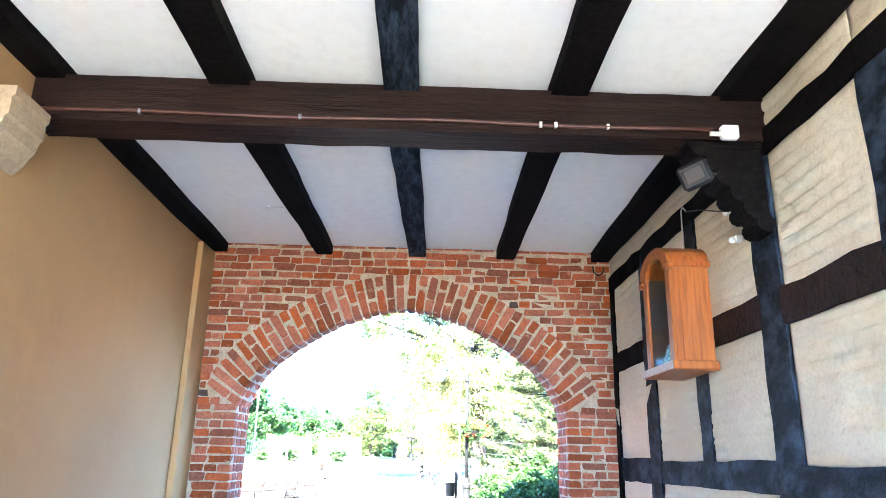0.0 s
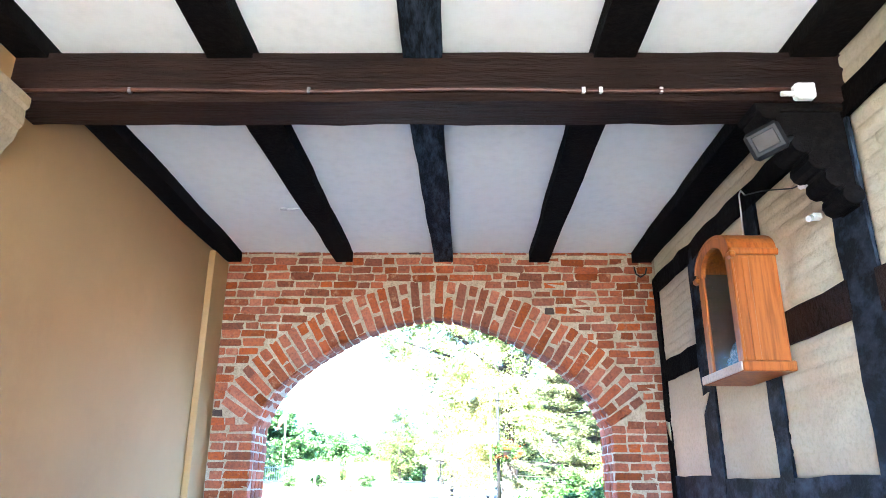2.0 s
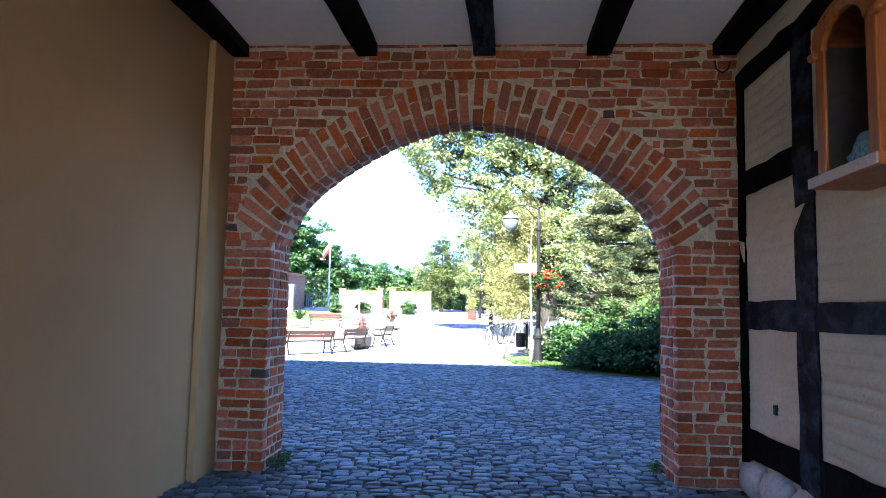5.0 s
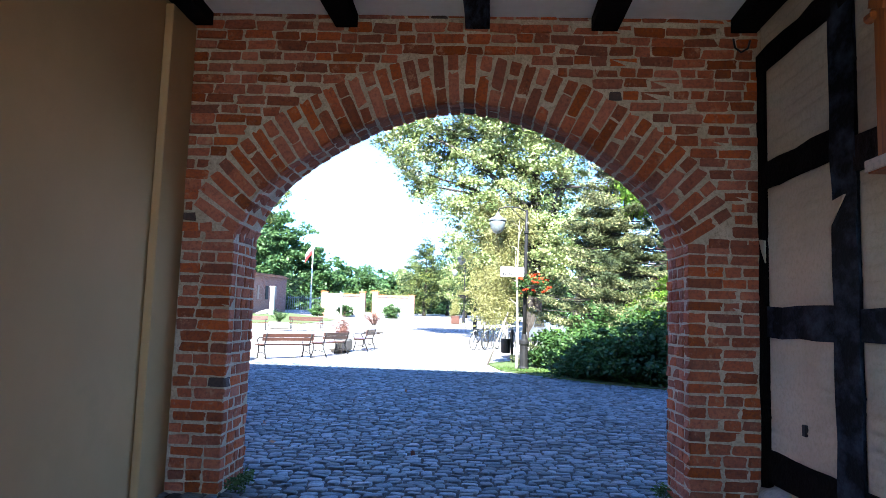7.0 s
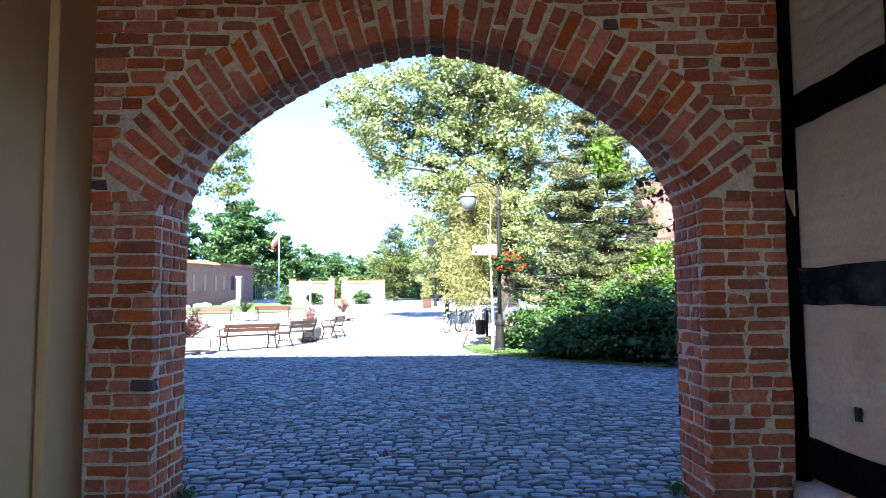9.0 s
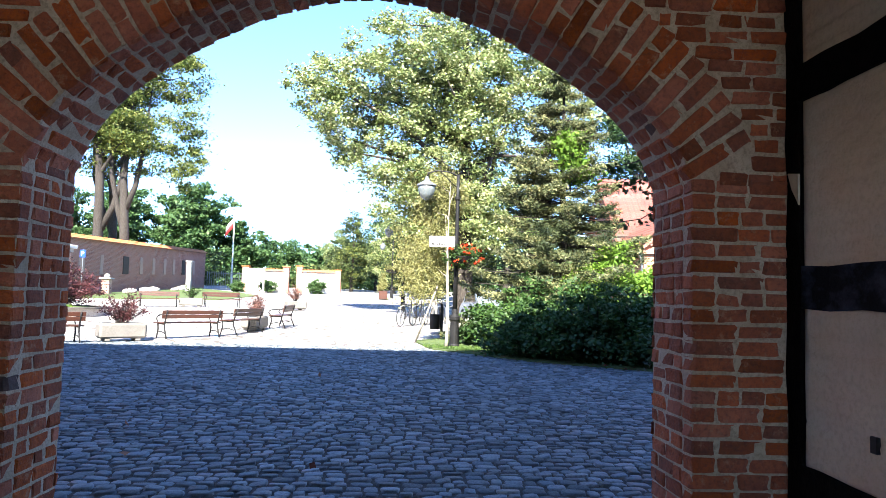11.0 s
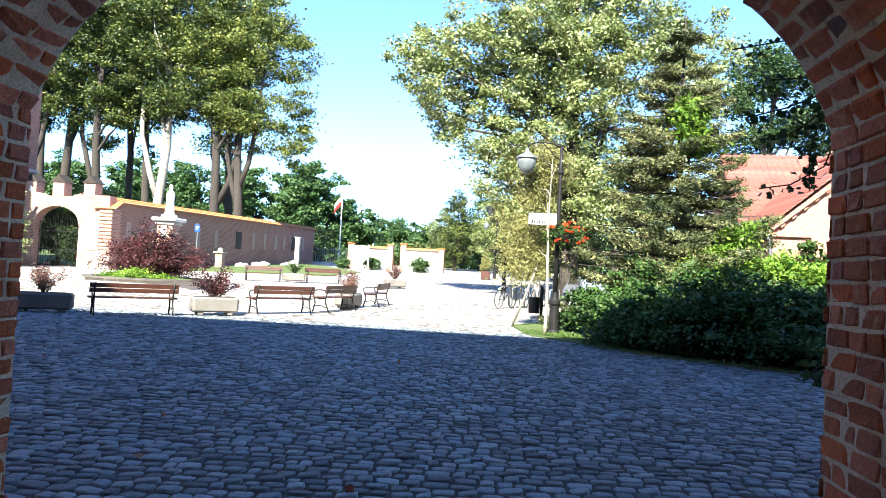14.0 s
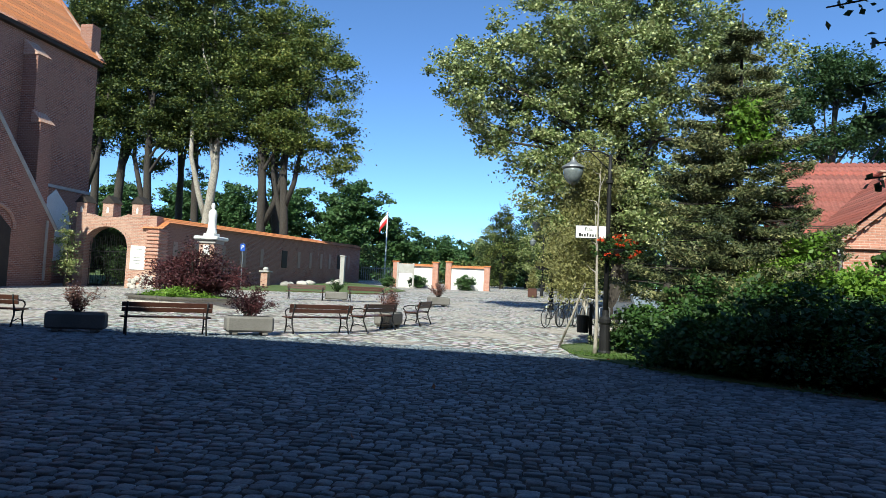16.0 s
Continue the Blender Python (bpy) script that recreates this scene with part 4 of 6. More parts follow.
def sett_mesh(c, rng):
    """Triangles of one stone: a rounded top and sloping sides."""
    x, y, lx, ly = c
    k = np.arange(8) * (math.pi / 4) + 0.39
    sx = np.sign(np.cos(k)) * np.abs(np.cos(k)) ** 0.55 * lx / 2
    sy = np.sign(np.sin(k)) * np.abs(np.sin(k)) ** 0.55 * ly / 2
    j = rng.normal(1, 0.06, 8)
    top_z = rng.uniform(-0.008, 0.012)
    tilt = rng.normal(0, 0.055, 2)
    low = np.stack([x + sx * j, y + sy * j, np.full(8, -0.035)], 1)
    mid = np.stack([x + sx * j * 0.92, y + sy * j * 0.91, top_z - 0.004 + tilt[0] * sx + tilt[1] * sy], 1)
    mid_b = np.stack([x + sx * j * 0.70, y + sy * j * 0.66, top_z + tilt[0] * sx * 0.7 + tilt[1] * sy * 0.7 + 0.001], 1)
    n1, n2, n3 = np.roll(low, -1, 0), np.roll(mid, -1, 0), np.roll(mid_b, -1, 0)
    centre = np.repeat([[x, y, top_z + 0.002]], 8, 0)
    return np.concatenate([np.stack(t, 1) for t in ((low, n1, n2), (low, n2, mid), (mid, n2, n3), (mid, n3, mid_b), (mid_b, n3, centre))])


def weld(ob):
    bm = bmesh.new()
    bm.from_mesh(ob.data)
    bmesh.ops.remove_doubles(bm, verts=bm.verts, dist=0.0003)
    for f in bm.faces:
        f.smooth = True
    bm.to_mesh(ob.data)
    bm.free()


def lay_setts():
    rng = np.random.default_rng(21)
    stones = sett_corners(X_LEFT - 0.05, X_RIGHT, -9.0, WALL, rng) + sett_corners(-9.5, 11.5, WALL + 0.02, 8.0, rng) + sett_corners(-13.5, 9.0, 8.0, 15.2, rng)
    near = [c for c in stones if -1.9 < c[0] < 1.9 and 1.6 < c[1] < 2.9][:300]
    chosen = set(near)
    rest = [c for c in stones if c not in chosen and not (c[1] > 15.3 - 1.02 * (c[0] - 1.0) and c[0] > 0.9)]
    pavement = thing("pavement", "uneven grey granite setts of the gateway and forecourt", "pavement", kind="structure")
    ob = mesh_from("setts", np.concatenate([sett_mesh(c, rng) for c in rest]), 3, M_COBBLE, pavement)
    weld(ob)
    tagged(ob, kind="stuff")
    bm = B()
    for x0, x1, y0, y1 in ((X_LEFT - 0.05, X_RIGHT, -9.0, WALL), (-9.5, 11.5, WALL, 8.0), (-13.5, 9.0, 8.0, 12.0), (-13.5, 2.0, 12.0, 15.2)):
        span(bm, x0, x1, y0, y1, -0.06, -0.013)
    part("joint_sand", bm, M_EARTH, pavement, "dark sand in the joints")
    shapes = []
    for _ in range(9):
        proto = sett_mesh((0, 0, rng.uniform(0.12, 0.18), rng.uniform(0.10, 0.125)), rng)
        ob = mesh_from("sett", proto, 3, M_COBBLE_ONE, pavement)
        weld(ob)
        shapes.append(ob)
    for k, c in enumerate(near):
        if k < len(shapes):
            ob = shapes[k]
        else:
            ob = new("sett", shapes[k % len(shapes)].data)
            ob.parent = pavement
        d = shapes[k % len(shapes)].data
        wide = max(v.co.x for v in d.vertices) - min(v.co.x for v in d.vertices)
        deep = max(v.co.y for v in d.vertices) - min(v.co.y for v in d.vertices)
        ob.location = (c[0], c[1], 0)
        ob.scale = (c[2] / wide, c[3] / deep, 1)


# ---- benches and planters round the flower bed ----
def make_bench(at, turn, length=2.0):
    """Slatted park bench; its sitter looks along the turned +y."""
    bench = thing("park_bench", "park bench with red-brown wooden slats and black iron ends", "bench", "benches round the flower bed", at=at, turn=turn)
    for side in (-1, 1):
        x = side * (length / 2 - 0.12)
        bm = B()
        tube(bm, [(x, 0.25, 0.0), (x, 0.22, 0.12), (x, 0.18, 0.25), (x, 0.21, 0.40)], 0.022, 8)
        tube(bm, [(x, -0.30, 0.0), (x, -0.24, 0.15), (x, -0.17, 0.30), (x, -0.18, 0.42), (x, -0.24, 0.62), (x, -0.30, 0.80)], 0.022, 8)
        tube(bm, [(x, -0.19, 0.40), (x, 0.23, 0.41)], 0.02, 8)
        tube(bm, [(x, -0.25, 0.63), (x, -0.05, 0.66), (x, 0.15, 0.65), (x, 0.27, 0.60), (x, 0.29, 0.53), (x, 0.24, 0.48), (x, 0.20, 0.41)], 0.018, 8)
        tube(bm, [(x, -0.2, 0.14), (x, 0.0, 0.20), (x, 0.18, 0.16)], 0.014, 6)
        part("iron_end", bm, M_BLACK_METAL, bench, smooth=True)
    for k in range(5):
        part("seat_slat", box(B(), (0, -0.12 + 0.085 * k, 0.435), (length, 0.07, 0.035), 0.006), M_SLAT, bench)
    for z, tall in ((0.615, 0.105), (0.735, 0.115)):
        lean = 0.06 * (z - 0.5) / 0.3
        part("back_slat", box(B(), (0, -0.19 - lean - 0.02, z), (length, 0.032, tall), 0.006, Euler((radians(10), 0, 0)).to_matrix().to_4x4()), M_SLAT, bench)
    return bench


BENCHES = ((-13.45, 13.55, 12, 2.0), (-8.70, 13.95, 38, 2.05), (-5.85, 16.75, 46, 1.9), (-4.72, 18.5, 74, 1.9), (-3.98, 21.5, 88, 1.9), (-12.4, 33.3, 195, 2.0), (-9.4, 34.4, 205, 2.0))
for x, y, turn, long in BENCHES:
    make_bench((x, y, ground_z(y)), turn, long)


def make_planter(at, turn, long, shrub_size, seed, green=False, dark=False):
    planter = thing("planter", "oblong planter on low feet, shade put into its dark colour" if dark else "oblong pale concrete planter on low feet with rounded corners", "planter", "planters between the benches", at=at, turn=turn)
    bm = B()
    box(bm, (0, 0, 0.27), (long, 0.55, 0.40), 0.05)
    part("tub", bm, M_TUB_DARK if dark else M_TUB, planter)
    part("soil", box(B(), (0, 0, 0.462), (long - 0.12, 0.43, 0.03), 0.008), M_EARTH, planter)
    for side in (-1, 1):
        part("foot", box(B(), (side * long * 0.32, 0, 0.035), (0.14, 0.45, 0.07), 0.01), M_TUB, planter)
    rng = np.random.default_rng(seed)
    k_shrub = seed - 40
    shrub = thing("shrub", "small purple barberry shrub growing in a concrete planter" if k_shrub == 1 else "small pinkish shrub with thin shoots in a concrete planter", "shrub", "shrubs in the planters", at=(at[0], at[1], at[2] + 0.47), turn=turn)
    bm = B()
    tips = []
    for k in range(20):
        a, out = rng.uniform(0, 6.28), rng.uniform(0.15, 1.0)
        tip = (math.cos(a) * out * shrub_size * 0.75, math.sin(a) * out * shrub_size * 0.4, shrub_size * rng.uniform(0.45, 1.0) * (1.15 - 0.5 * out))
        tube(bm, [(tip[0] * 0.15, tip[1] * 0.15, 0), (tip[0] * 0.5, tip[1] * 0.5, tip[2] * 0.6), tip], [0.012, 0.008, 0.003], 5)
        tips.append(tip)
    part("stems", bm, M_BARK, shrub)
    pts = []
    for tip in tips:
        f = rng.uniform(0.2, 1.05, 130 if k_shrub == 1 else 75)
        pts += [np.array(tip) * q + rng.normal(0, 0.045, 3) + (0, 0, 0.02) for q in f]
    pts = np.array(pts)
    pts[:, 2] = np.maximum(pts[:, 2], 0.03)
    leaves("leaves", pts, 0.06, M_LEAF_HEDGE if green else M_LEAF_PURPLE if k_shrub == 1 else M_LEAF_ROSE, shrub, "", rng)
    return planter


for k, (x, y, turn, long, size) in enumerate(((-10.70, 13.4, 26, 1.3, 0.78), (-7.25, 15.45, 36, 1.2, 0.95), (-4.62, 20.0, 80, 1.1, 0.85), (-10.9, 33.9, 195, 1.2, 0.75), (-5.3, 33.4, 215, 1.1, 0.85), (-21.5, 41, 20, 1.0, 0.6))):
    make_planter((x, y, ground_z(y)), turn, long, size, 40 + k, k == 3, k == 0)

# ---- round flower bed, shrub, statue ----
BED = (-14.3, 25.1)
bed = thing("flower_bed", "round raised flower bed with a rubble wall and dark coping", "flower bed", at=(*BED, ground_z(BED[1]) - 0.12))
seg = 28
for k in range(seg):
    a, b = 2 * math.pi * k / seg, 2 * math.pi * (k + 0.97) / seg
    quad = [(2.55 * math.cos(a), 2.55 * math.sin(a)), (2.55 * math.cos(b), 2.55 * math.sin(b)), (2.2 * math.cos(b), 2.2 * math.sin(b)), (2.2 * math.cos(a), 2.2 * math.sin(a))]
    part("kerb_slab", prism(B(), quad, "z", 0.40, 0.47), M_TUB_DARK, bed)
part("kerb_wall", lathe(B(), [(2.42, 0.0), (2.42, 0.40), (2.15, 0.40)], 64), M_FIELDSTONE, bed, "low rubble stone ring wall")
part("soil", lathe(B(), [(2.18, 0.30), (2.18, 0.42), (1.3, 0.48), (0.2, 0.52)], 48), M_GRASS_SOIL, bed)

barb_rng = np.random.default_rng(77)
barberry = thing("barberry_bush", "large dark purple barberry bush in the round bed", "bush", at=(-14.55, 25.7, ground_z(25.7) + 0.2))
bm = B()
for k in range(40):
    a, out = barb_rng.uniform(0, 6.28), barb_rng.uniform(0.2, 1)
    tip = (math.cos(a) * out * 2.1, math.sin(a) * out * 1.3, 2.25 * (1.02 - 0.45 * out ** 2) * barb_rng.uniform(0.8, 1.1))
    tube(bm, [(tip[0] * 0.2, tip[1] * 0.2, 0), (tip[0] * 0.6, tip[1] * 0.6, tip[2] * 0.65), tip], [0.03, 0.018, 0.005], 5)
part("stems", bm, M_BARK, barberry)
pts = crown_points(barb_rng, [((-0.9, 0, 0.95), (1.35, 1.1, 0.85)), ((0.85, 0, 0.9), (1.4, 1.1, 0.85)), ((0, 0, 1.55), (1.25, 0.9, 0.85)), ((0.2, 0, 0.65), (2.1, 1.2, 0.55))], 19000, 300, 0.16, 0.3)
leaves("leaves", pts[pts[:, 2] > 0.08], 0.10, M_LEAF_PURPLE, barberry, "", barb_rng)
under = thing("ground_cover", "low yellow-green plants at the foot of the barberry", "plants", at=(-14.2, 23.75, ground_z(24.2) + 0.28))
pts = crown_points(barb_rng, [((-1.2, 0.3, 0.12), (0.5, 0.4, 0.14)), ((0.1, -0.2, 0.2), (0.8, 0.4, 0.26)), ((1.1, 0.2, 0.12), (0.5, 0.4, 0.12))], 3000, 60, 0.12, 0.2)
leaves("leaves", pts[pts[:, 2] > 0.02], 0.09, M_NEEDLE_LIGHT, under, "", barb_rng)

SX, SY = -14.6, 27.0
pedestal = thing("statue_pedestal", "square brick and stone pedestal with a wide pale cap", "pedestal", at=(SX, SY, ground_z(SY) + 0.2))
part("shaft", box(B(), (0, 0, 1.2), (0.74, 0.74, 2.4), 0.03), M_PORTAL, pedestal)
part("niche", box(B(), (0, -0.38, 2.1), (0.30, 0.04, 0.46), 0.01), M_STATUE, pedestal)
part("necking", box(B(), (0, 0, 2.48), (0.86, 0.86, 0.16), 0.02), M_STONE_PALE, pedestal)
part("cap", box(B(), (0, 0, 2.64), (1.12, 1.12, 0.16), 0.04), M_STATUE, pedestal)
part("plinth", box(B(), (0, 0, 2.78), (0.52, 0.52, 0.16), 0.02), M_STATUE, pedestal)
bm = lathe(B(), [(0.30, 0.0), (0.31, 0.06), (0.26, 0.12), (0.235, 0.4), (0.22, 0.62), (0.25, 0.82), (0.235, 0.95), (0.17, 1.05), (0.10, 1.08), (0.085, 1.12), (0.115, 1.18), (0.12, 1.26), (0.085, 1.34), (0.03, 1.37)], 20)
for v in bm.verts:
    v.co.y *= 0.65
    v.co.x *= 0.76
    v.co.x += 0.012 * math.sin(9 * math.atan2(v.co.y, v.co.x)) * (1.0 if v.co.z < 0.9 else 0.2)
figure = part("statue", bm, M_STATUE, None, smooth=True)
figure.location = (SX, SY, ground_z(SY) + 0.2 + 2.86)
tagged(figure, "small white stone statue standing on the pedestal", "statue")

# ---- churchyard gateway and long wall ----
PY = 36.6
PZ = ground_z(PY) - 0.05
gateway = thing("churchyard_gateway", "battlemented brick gateway with an arched iron gate", "gateway", at=(-26.6, PY, PZ))


def gateway_body():
    bm = B()
    x0, x1, o0, o1, spring, rise = -2.1, 3.3, -1.45, 1.45, 2.55, 1.15
    n = 20
    top = lambda x: 4.3 + 0.45 * max(0.0, 1 - abs(abs(x) - 2.1) / 1.3)  # noqa: E731
    pts = [(o0 + (o1 - o0) * k / n) for k in range(n + 1)]
    arc = lambda x: spring + rise * math.sqrt(max(0.0, 1 - (x / 1.45) ** 2))  # noqa: E731
    for a, b in zip(pts, pts[1:]):
        prism(bm, [(a, arc(a)), (b, arc(b)), (b, top(b)), (a, top(a))], "y", 0, 0.7)
    span(bm, x0, o0, 0, 0.7, 0, 4.55)
    span(bm, o1, x1, 0, 0.7, 0, 4.45)
    return bm


part("brick_body", gateway_body(), M_PORTAL, gateway)
bm = B()
for k in range(20):
    a, b = math.pi * k / 20, math.pi * (k + 0.93) / 20
    quad = [(-r * math.cos(t), 2.55 + (1.15 / 1.45) * r * math.sin(t)) for r, t in ((1.46, a), (1.46, b), (1.74, b), (1.74, a))]
    prism(bm, quad, "y", -0.04, 0.1)
part("arch_bricks", bm, M_PORTAL, gateway, "ring of arch bricks")
for x in (-1.78, 0.0, 1.98):
    turret = part("turret", span(B(), x - 0.36, x + 0.36, -0.025, 0.75, 4.3, 5.15, 0.01), M_PORTAL, gateway)
    bm = prism(B(), [(x - 0.46, 5.15), (x + 0.46, 5.15), (x, 5.62)], "y", -0.08, 0.83)
    part("turret_roof", bm, M_DARK_VOID, turret, "small dark gabled cap")
    bm = prism(B(), [(x - 0.07, 4.55), (x + 0.07, 4.55), (x + 0.07, 4.8), (x, 4.92), (x - 0.07, 4.8)], "y", -0.045, 0.0)
    part("niche", bm, M_WHITE_WALL, turret)
part("notice_plaque", span(B(), 1.72, 2.72, -0.05, 0.0, 1.15, 2.6, 0.01), M_WHITE_WALL, gateway, "large white notice panel")
bm = B()
for k in range(6):
    span(bm, 1.95, 2.5 - 0.06 * (k % 3), -0.062, -0.052, 2.38 - 0.17 * k, 2.40 - 0.17 * k)
part("notice_lines", bm, M_GREY_METAL, gateway)
bm = B()
fs = random.Random(4)
for k in range(26):
    x, z = 1.75 + 1.6 * fs.random(), 0.08 + 0.75 * fs.random() ** 1.3
    made = bmesh.ops.create_icosphere(bm, subdivisions=1, radius=fs.uniform(0.13, 0.22))["verts"]
    bmesh.ops.translate(bm, verts=made, vec=(x, -0.06, z))
part("footing_stones", bm, M_FIELDSTONE, gateway, "pale field stones at the foot of the pier")
for side in (-1, 1):
    leaf = part("gate_leaf", box(B(), (side * 0.72, 0.5, 0.12), (1.4, 0.04, 0.06), 0.01), M_BLACK_METAL, gateway)
    for k in range(9):
        x = side * (0.06 + 0.165 * k)
        tall = 2.6 + 0.8 * math.sqrt(max(0, 1 - (x / 1.45) ** 2))
        part("bar", tube(B(), [(x, 0.5, 0.1), (x, 0.5, tall)], 0.014, 6), M_BLACK_METAL, leaf)
    part("scrollwork", tube(B(), [(side * (0.7 + 0.4 * math.cos(t * 0.5)), 0.5, 1.5 + 0.4 * math.sin(t * 0.5)) for t in range(13)], 0.02, 6), M_BLACK_METAL, leaf)
    for z in (1.1, 2.2):
        part("rail", box(B(), (side * 0.72, 0.5, z), (1.4, 0.03, 0.05), 0.005), M_BLACK_METAL, leaf)


def tile_slope(name, corner, along, up, cols, rows_n, material, parent, label="", ripple=0.03):
    """A slope of curved clay tiles: columns across 'along', courses up 'up', each tile proud of the one above."""
    corner, along, up = Vector(corner), Vector(along), Vector(up)
    nrm = along.cross(up).normalized()
    if nrm.z < 0:
        nrm = -nrm
    prof = [(0.0, 0.0), (0.25, 0.7), (0.5, 1.0), (0.75, 0.7), (1.0, 0.0)]
    quads = []
    for i in range(cols):
        for j in range(rows_n):
            for (f, p), (g, q) in zip(prof, prof[1:]):
                a = corner + along * ((i + f) / cols)
                b = corner + along * ((i + g) / cols)
                lo, hi = up * (j / rows_n), up * ((j + 1.02) / rows_n)
                quads.append([a + lo + nrm * (ripple * p + 0.02), b + lo + nrm * (ripple * q + 0.02), b + hi + nrm * (ripple * q), a + hi + nrm * (ripple * p)])
    ob = mesh_from(name, np.array(quads), 4, material, parent, label)
    weld_flat = bmesh.new()
    weld_flat.from_mesh(ob.data)
    bmesh.ops.remove_doubles(weld_flat, verts=weld_flat.verts, dist=0.0005)
    weld_flat.to_mesh(ob.data)
    weld_flat.free()
    return tagged(ob, kind="stuff")


long_wall = thing("boundary_wall", "long old brick churchyard wall with orange tile coping", "wall", at=(0, 0, 0))
W0, W1 = Vector((-23.6, 37.2, ground_z(37))), Vector((-22.3, 77, ground_z(77)))
way = (W1 - W0)
flat = Vector((way.x, way.y, 0)).normalized()
side = Vector((flat.y, -flat.x, 0))
bm = B()
corners = []
for p, top in ((W0, 4.15), (W1, 4.0)):
    corners.append([bm.verts.new(p + Vector((0, 0, -0.3))), bm.verts.new(p - side * 0.6 + Vector((0, 0, -0.3))), bm.verts.new(p - side * 0.6 + Vector((0, 0, top))), bm.verts.new(p + Vector((0, 0, top)))])
for k in range(4):
    bm.faces.new((corners[0][k], corners[0][(k + 1) % 4], corners[1][(k + 1) % 4], corners[1][k]))
bm.faces.new(corners[0])
bm.faces.new(corners[1])
part("brick_body", bm, M_CHURCH, long_wall)
run = W1 + Vector((0, 0, 3.92)) - (W0 + Vector((0, 0, 4.07)))
tile_slope("tile_coping", W0 + side * 0.28 + Vector((0, 0, 4.07)), run, -side * 0.6 + Vector((0, 0, 0.33)), 150, 3, M_TILE, long_wall)
tile_slope("tile_coping", W0 - side * 0.9 + Vector((0, 0, 4.07)), run, side * 0.6 + Vector((0, 0, 0.33)), 150, 3, M_TILE, long_wall)
for f, wide in ((0.05, 0.5), (0.12, 0.9), (0.2, 0.9), (0.28, 0.9), (0.36, 0.5), (0.47, 1.1), (0.55, 0.6), (0.62, 0.6), (0.69, 0.6), (0.75, 0.6), (0.82, 0.9), (0.9, 0.6)):
    p = W0 + way * f
    bm = B()
    box(bm, p + side * 0.02 + Vector((0, 0, 2.2)), (0.06, wide, 1.5), 0.02, Matrix.Rotation(math.atan2(-flat.x, flat.y), 4, "Z"))
    part("blind_niche", bm, M_PATCH if f not in (0.47, 0.82) else M_DARK_VOID, long_wall, "weathered plaster patch" if f not in (0.47, 0.82) else "dark boarded doorway")
pier_c = W0 + Vector((0.15, -0.35, 0))
bm = span(B(), pier_c.x - 0.35, pier_c.x + 0.4, pier_c.y - 0.35, pier_c.y + 0.6, ground_z(37) - 0.1, ground_z(37) + 3.6, 0.02)
part("end_pier", bm, M_PORTAL, long_wall)
for k in range(11):
    part("brick_band", span(B(), pier_c.x - 0.42, pier_c.x + 0.47, pier_c.y - 0.42, pier_c.y + 0.62, ground_z(37) + 1.15 + 0.22 * k, ground_z(37) + 1.26 + 0.22 * k, 0.015), M_HOUSE, long_wall)
tile_slope("pier_coping", (pier_c.x - 0.75, pier_c.y - 0.45, ground_z(37) + 3.58), (1.4, 0, 0), (0, 0.9, 0.5), 6, 3, M_TILE, long_wall)

# ---- church ----
CZ = 0.4
church = thing("church", "tall old brick church with stepped buttresses and tile roof", "church", at=(-30.6, 40.0, CZ))
bm = B()
# nave wall runs back towards the viewer's side; its corner stands at the origin
span(bm, -14, 0.0, -26, 0.0, 0, 15.2)
part("nave_wall", bm, M_CHURCH, church)
tile_slope("roof", (0.5, -26.2, 15.1), (0, 26.4, 0), (-7.4, 0, 9.0), 100, 30, M_TILE, church, ripple=0.06)
bm = prism(B(), [(-14, 15.2), (-0.1, 15.2), (-7, 23.2)], "y", -0.6, -0.1)
part("gable", bm, M_CHURCH, church)
part("verge_coping", tube(B(), [(0.3, -0.2, 15.2), (-3.5, -0.2, 19.6), (-7.0, -0.2, 23.9)], 0.3, 6), M_PORTAL, church)
part("pinnacle", span(B(), -0.9, 0.0, -0.8, 0.1, 15.2, 17.6, 0.03), M_CHURCH, church)
part("eaves_board", span(B(), 0.0, 0.4, -26, 0.0, 14.85, 15.1, 0.02), M_DARK_VOID, church)
part("string_course", span(B(), 0.0, 0.12, -26, 0.05, 6.15, 6.35, 0.02), M_STONE_PALE, church)
for y in (-6.0, -12.5, -19.0):
    butt = part("buttress", span(B(), 0.0, 1.5, y - 0.5, y + 0.5, 0, 9.6, 0.02), M_CHURCH, church)
    part("upper_stage", span(B(), 0.0, 0.95, y - 0.45, y + 0.45, 9.6, 13.6, 0.02), M_CHURCH, butt)
    part("weathering", prism(B(), [(0.9, 10.3), (1.62, 9.55), (0.9, 9.55)], "y", y - 0.56, y + 0.56), M_PORTAL, butt)
    part("weathering", prism(B(), [(0.0, 14.5), (1.08, 13.55), (0.0, 13.55)], "y", y - 0.52, y + 0.52), M_PORTAL, butt)
    bm = prism(B(), [(y + 2.2, 7.0), (y + 3.9, 7.0), (y + 3.9, 11.6), (y + 3.05, 13.2), (y + 2.2, 11.6)], "x", -0.02, 0.05)
    if y < -6.5:
        part("lancet_window", bm, M_DARK_GLASS, church)
    else:
        bm.free()
bm = prism(B(), [(-4.6, 1.6), (-1.5, 1.6), (-1.5, 3.9), (-1.9, 5.1), (-3.05, 6.1), (-4.2, 5.1), (-4.6, 3.9)], "x", -0.02, 0.05)
part("blind_arch", bm, M_WHITE_WALL, church, "pale plastered pointed blind arch")
# sloping porch in front of the nave
porch = part("porch", prism(B(), [(-19.0, 0), (-5.0, 0), (-5.0, 3.4), (-10.2, 9.6), (-19.0, 9.6)], "x", 0.0, 1.75), M_CHURCH, church, "lean-to brick porch with a dark doorway")
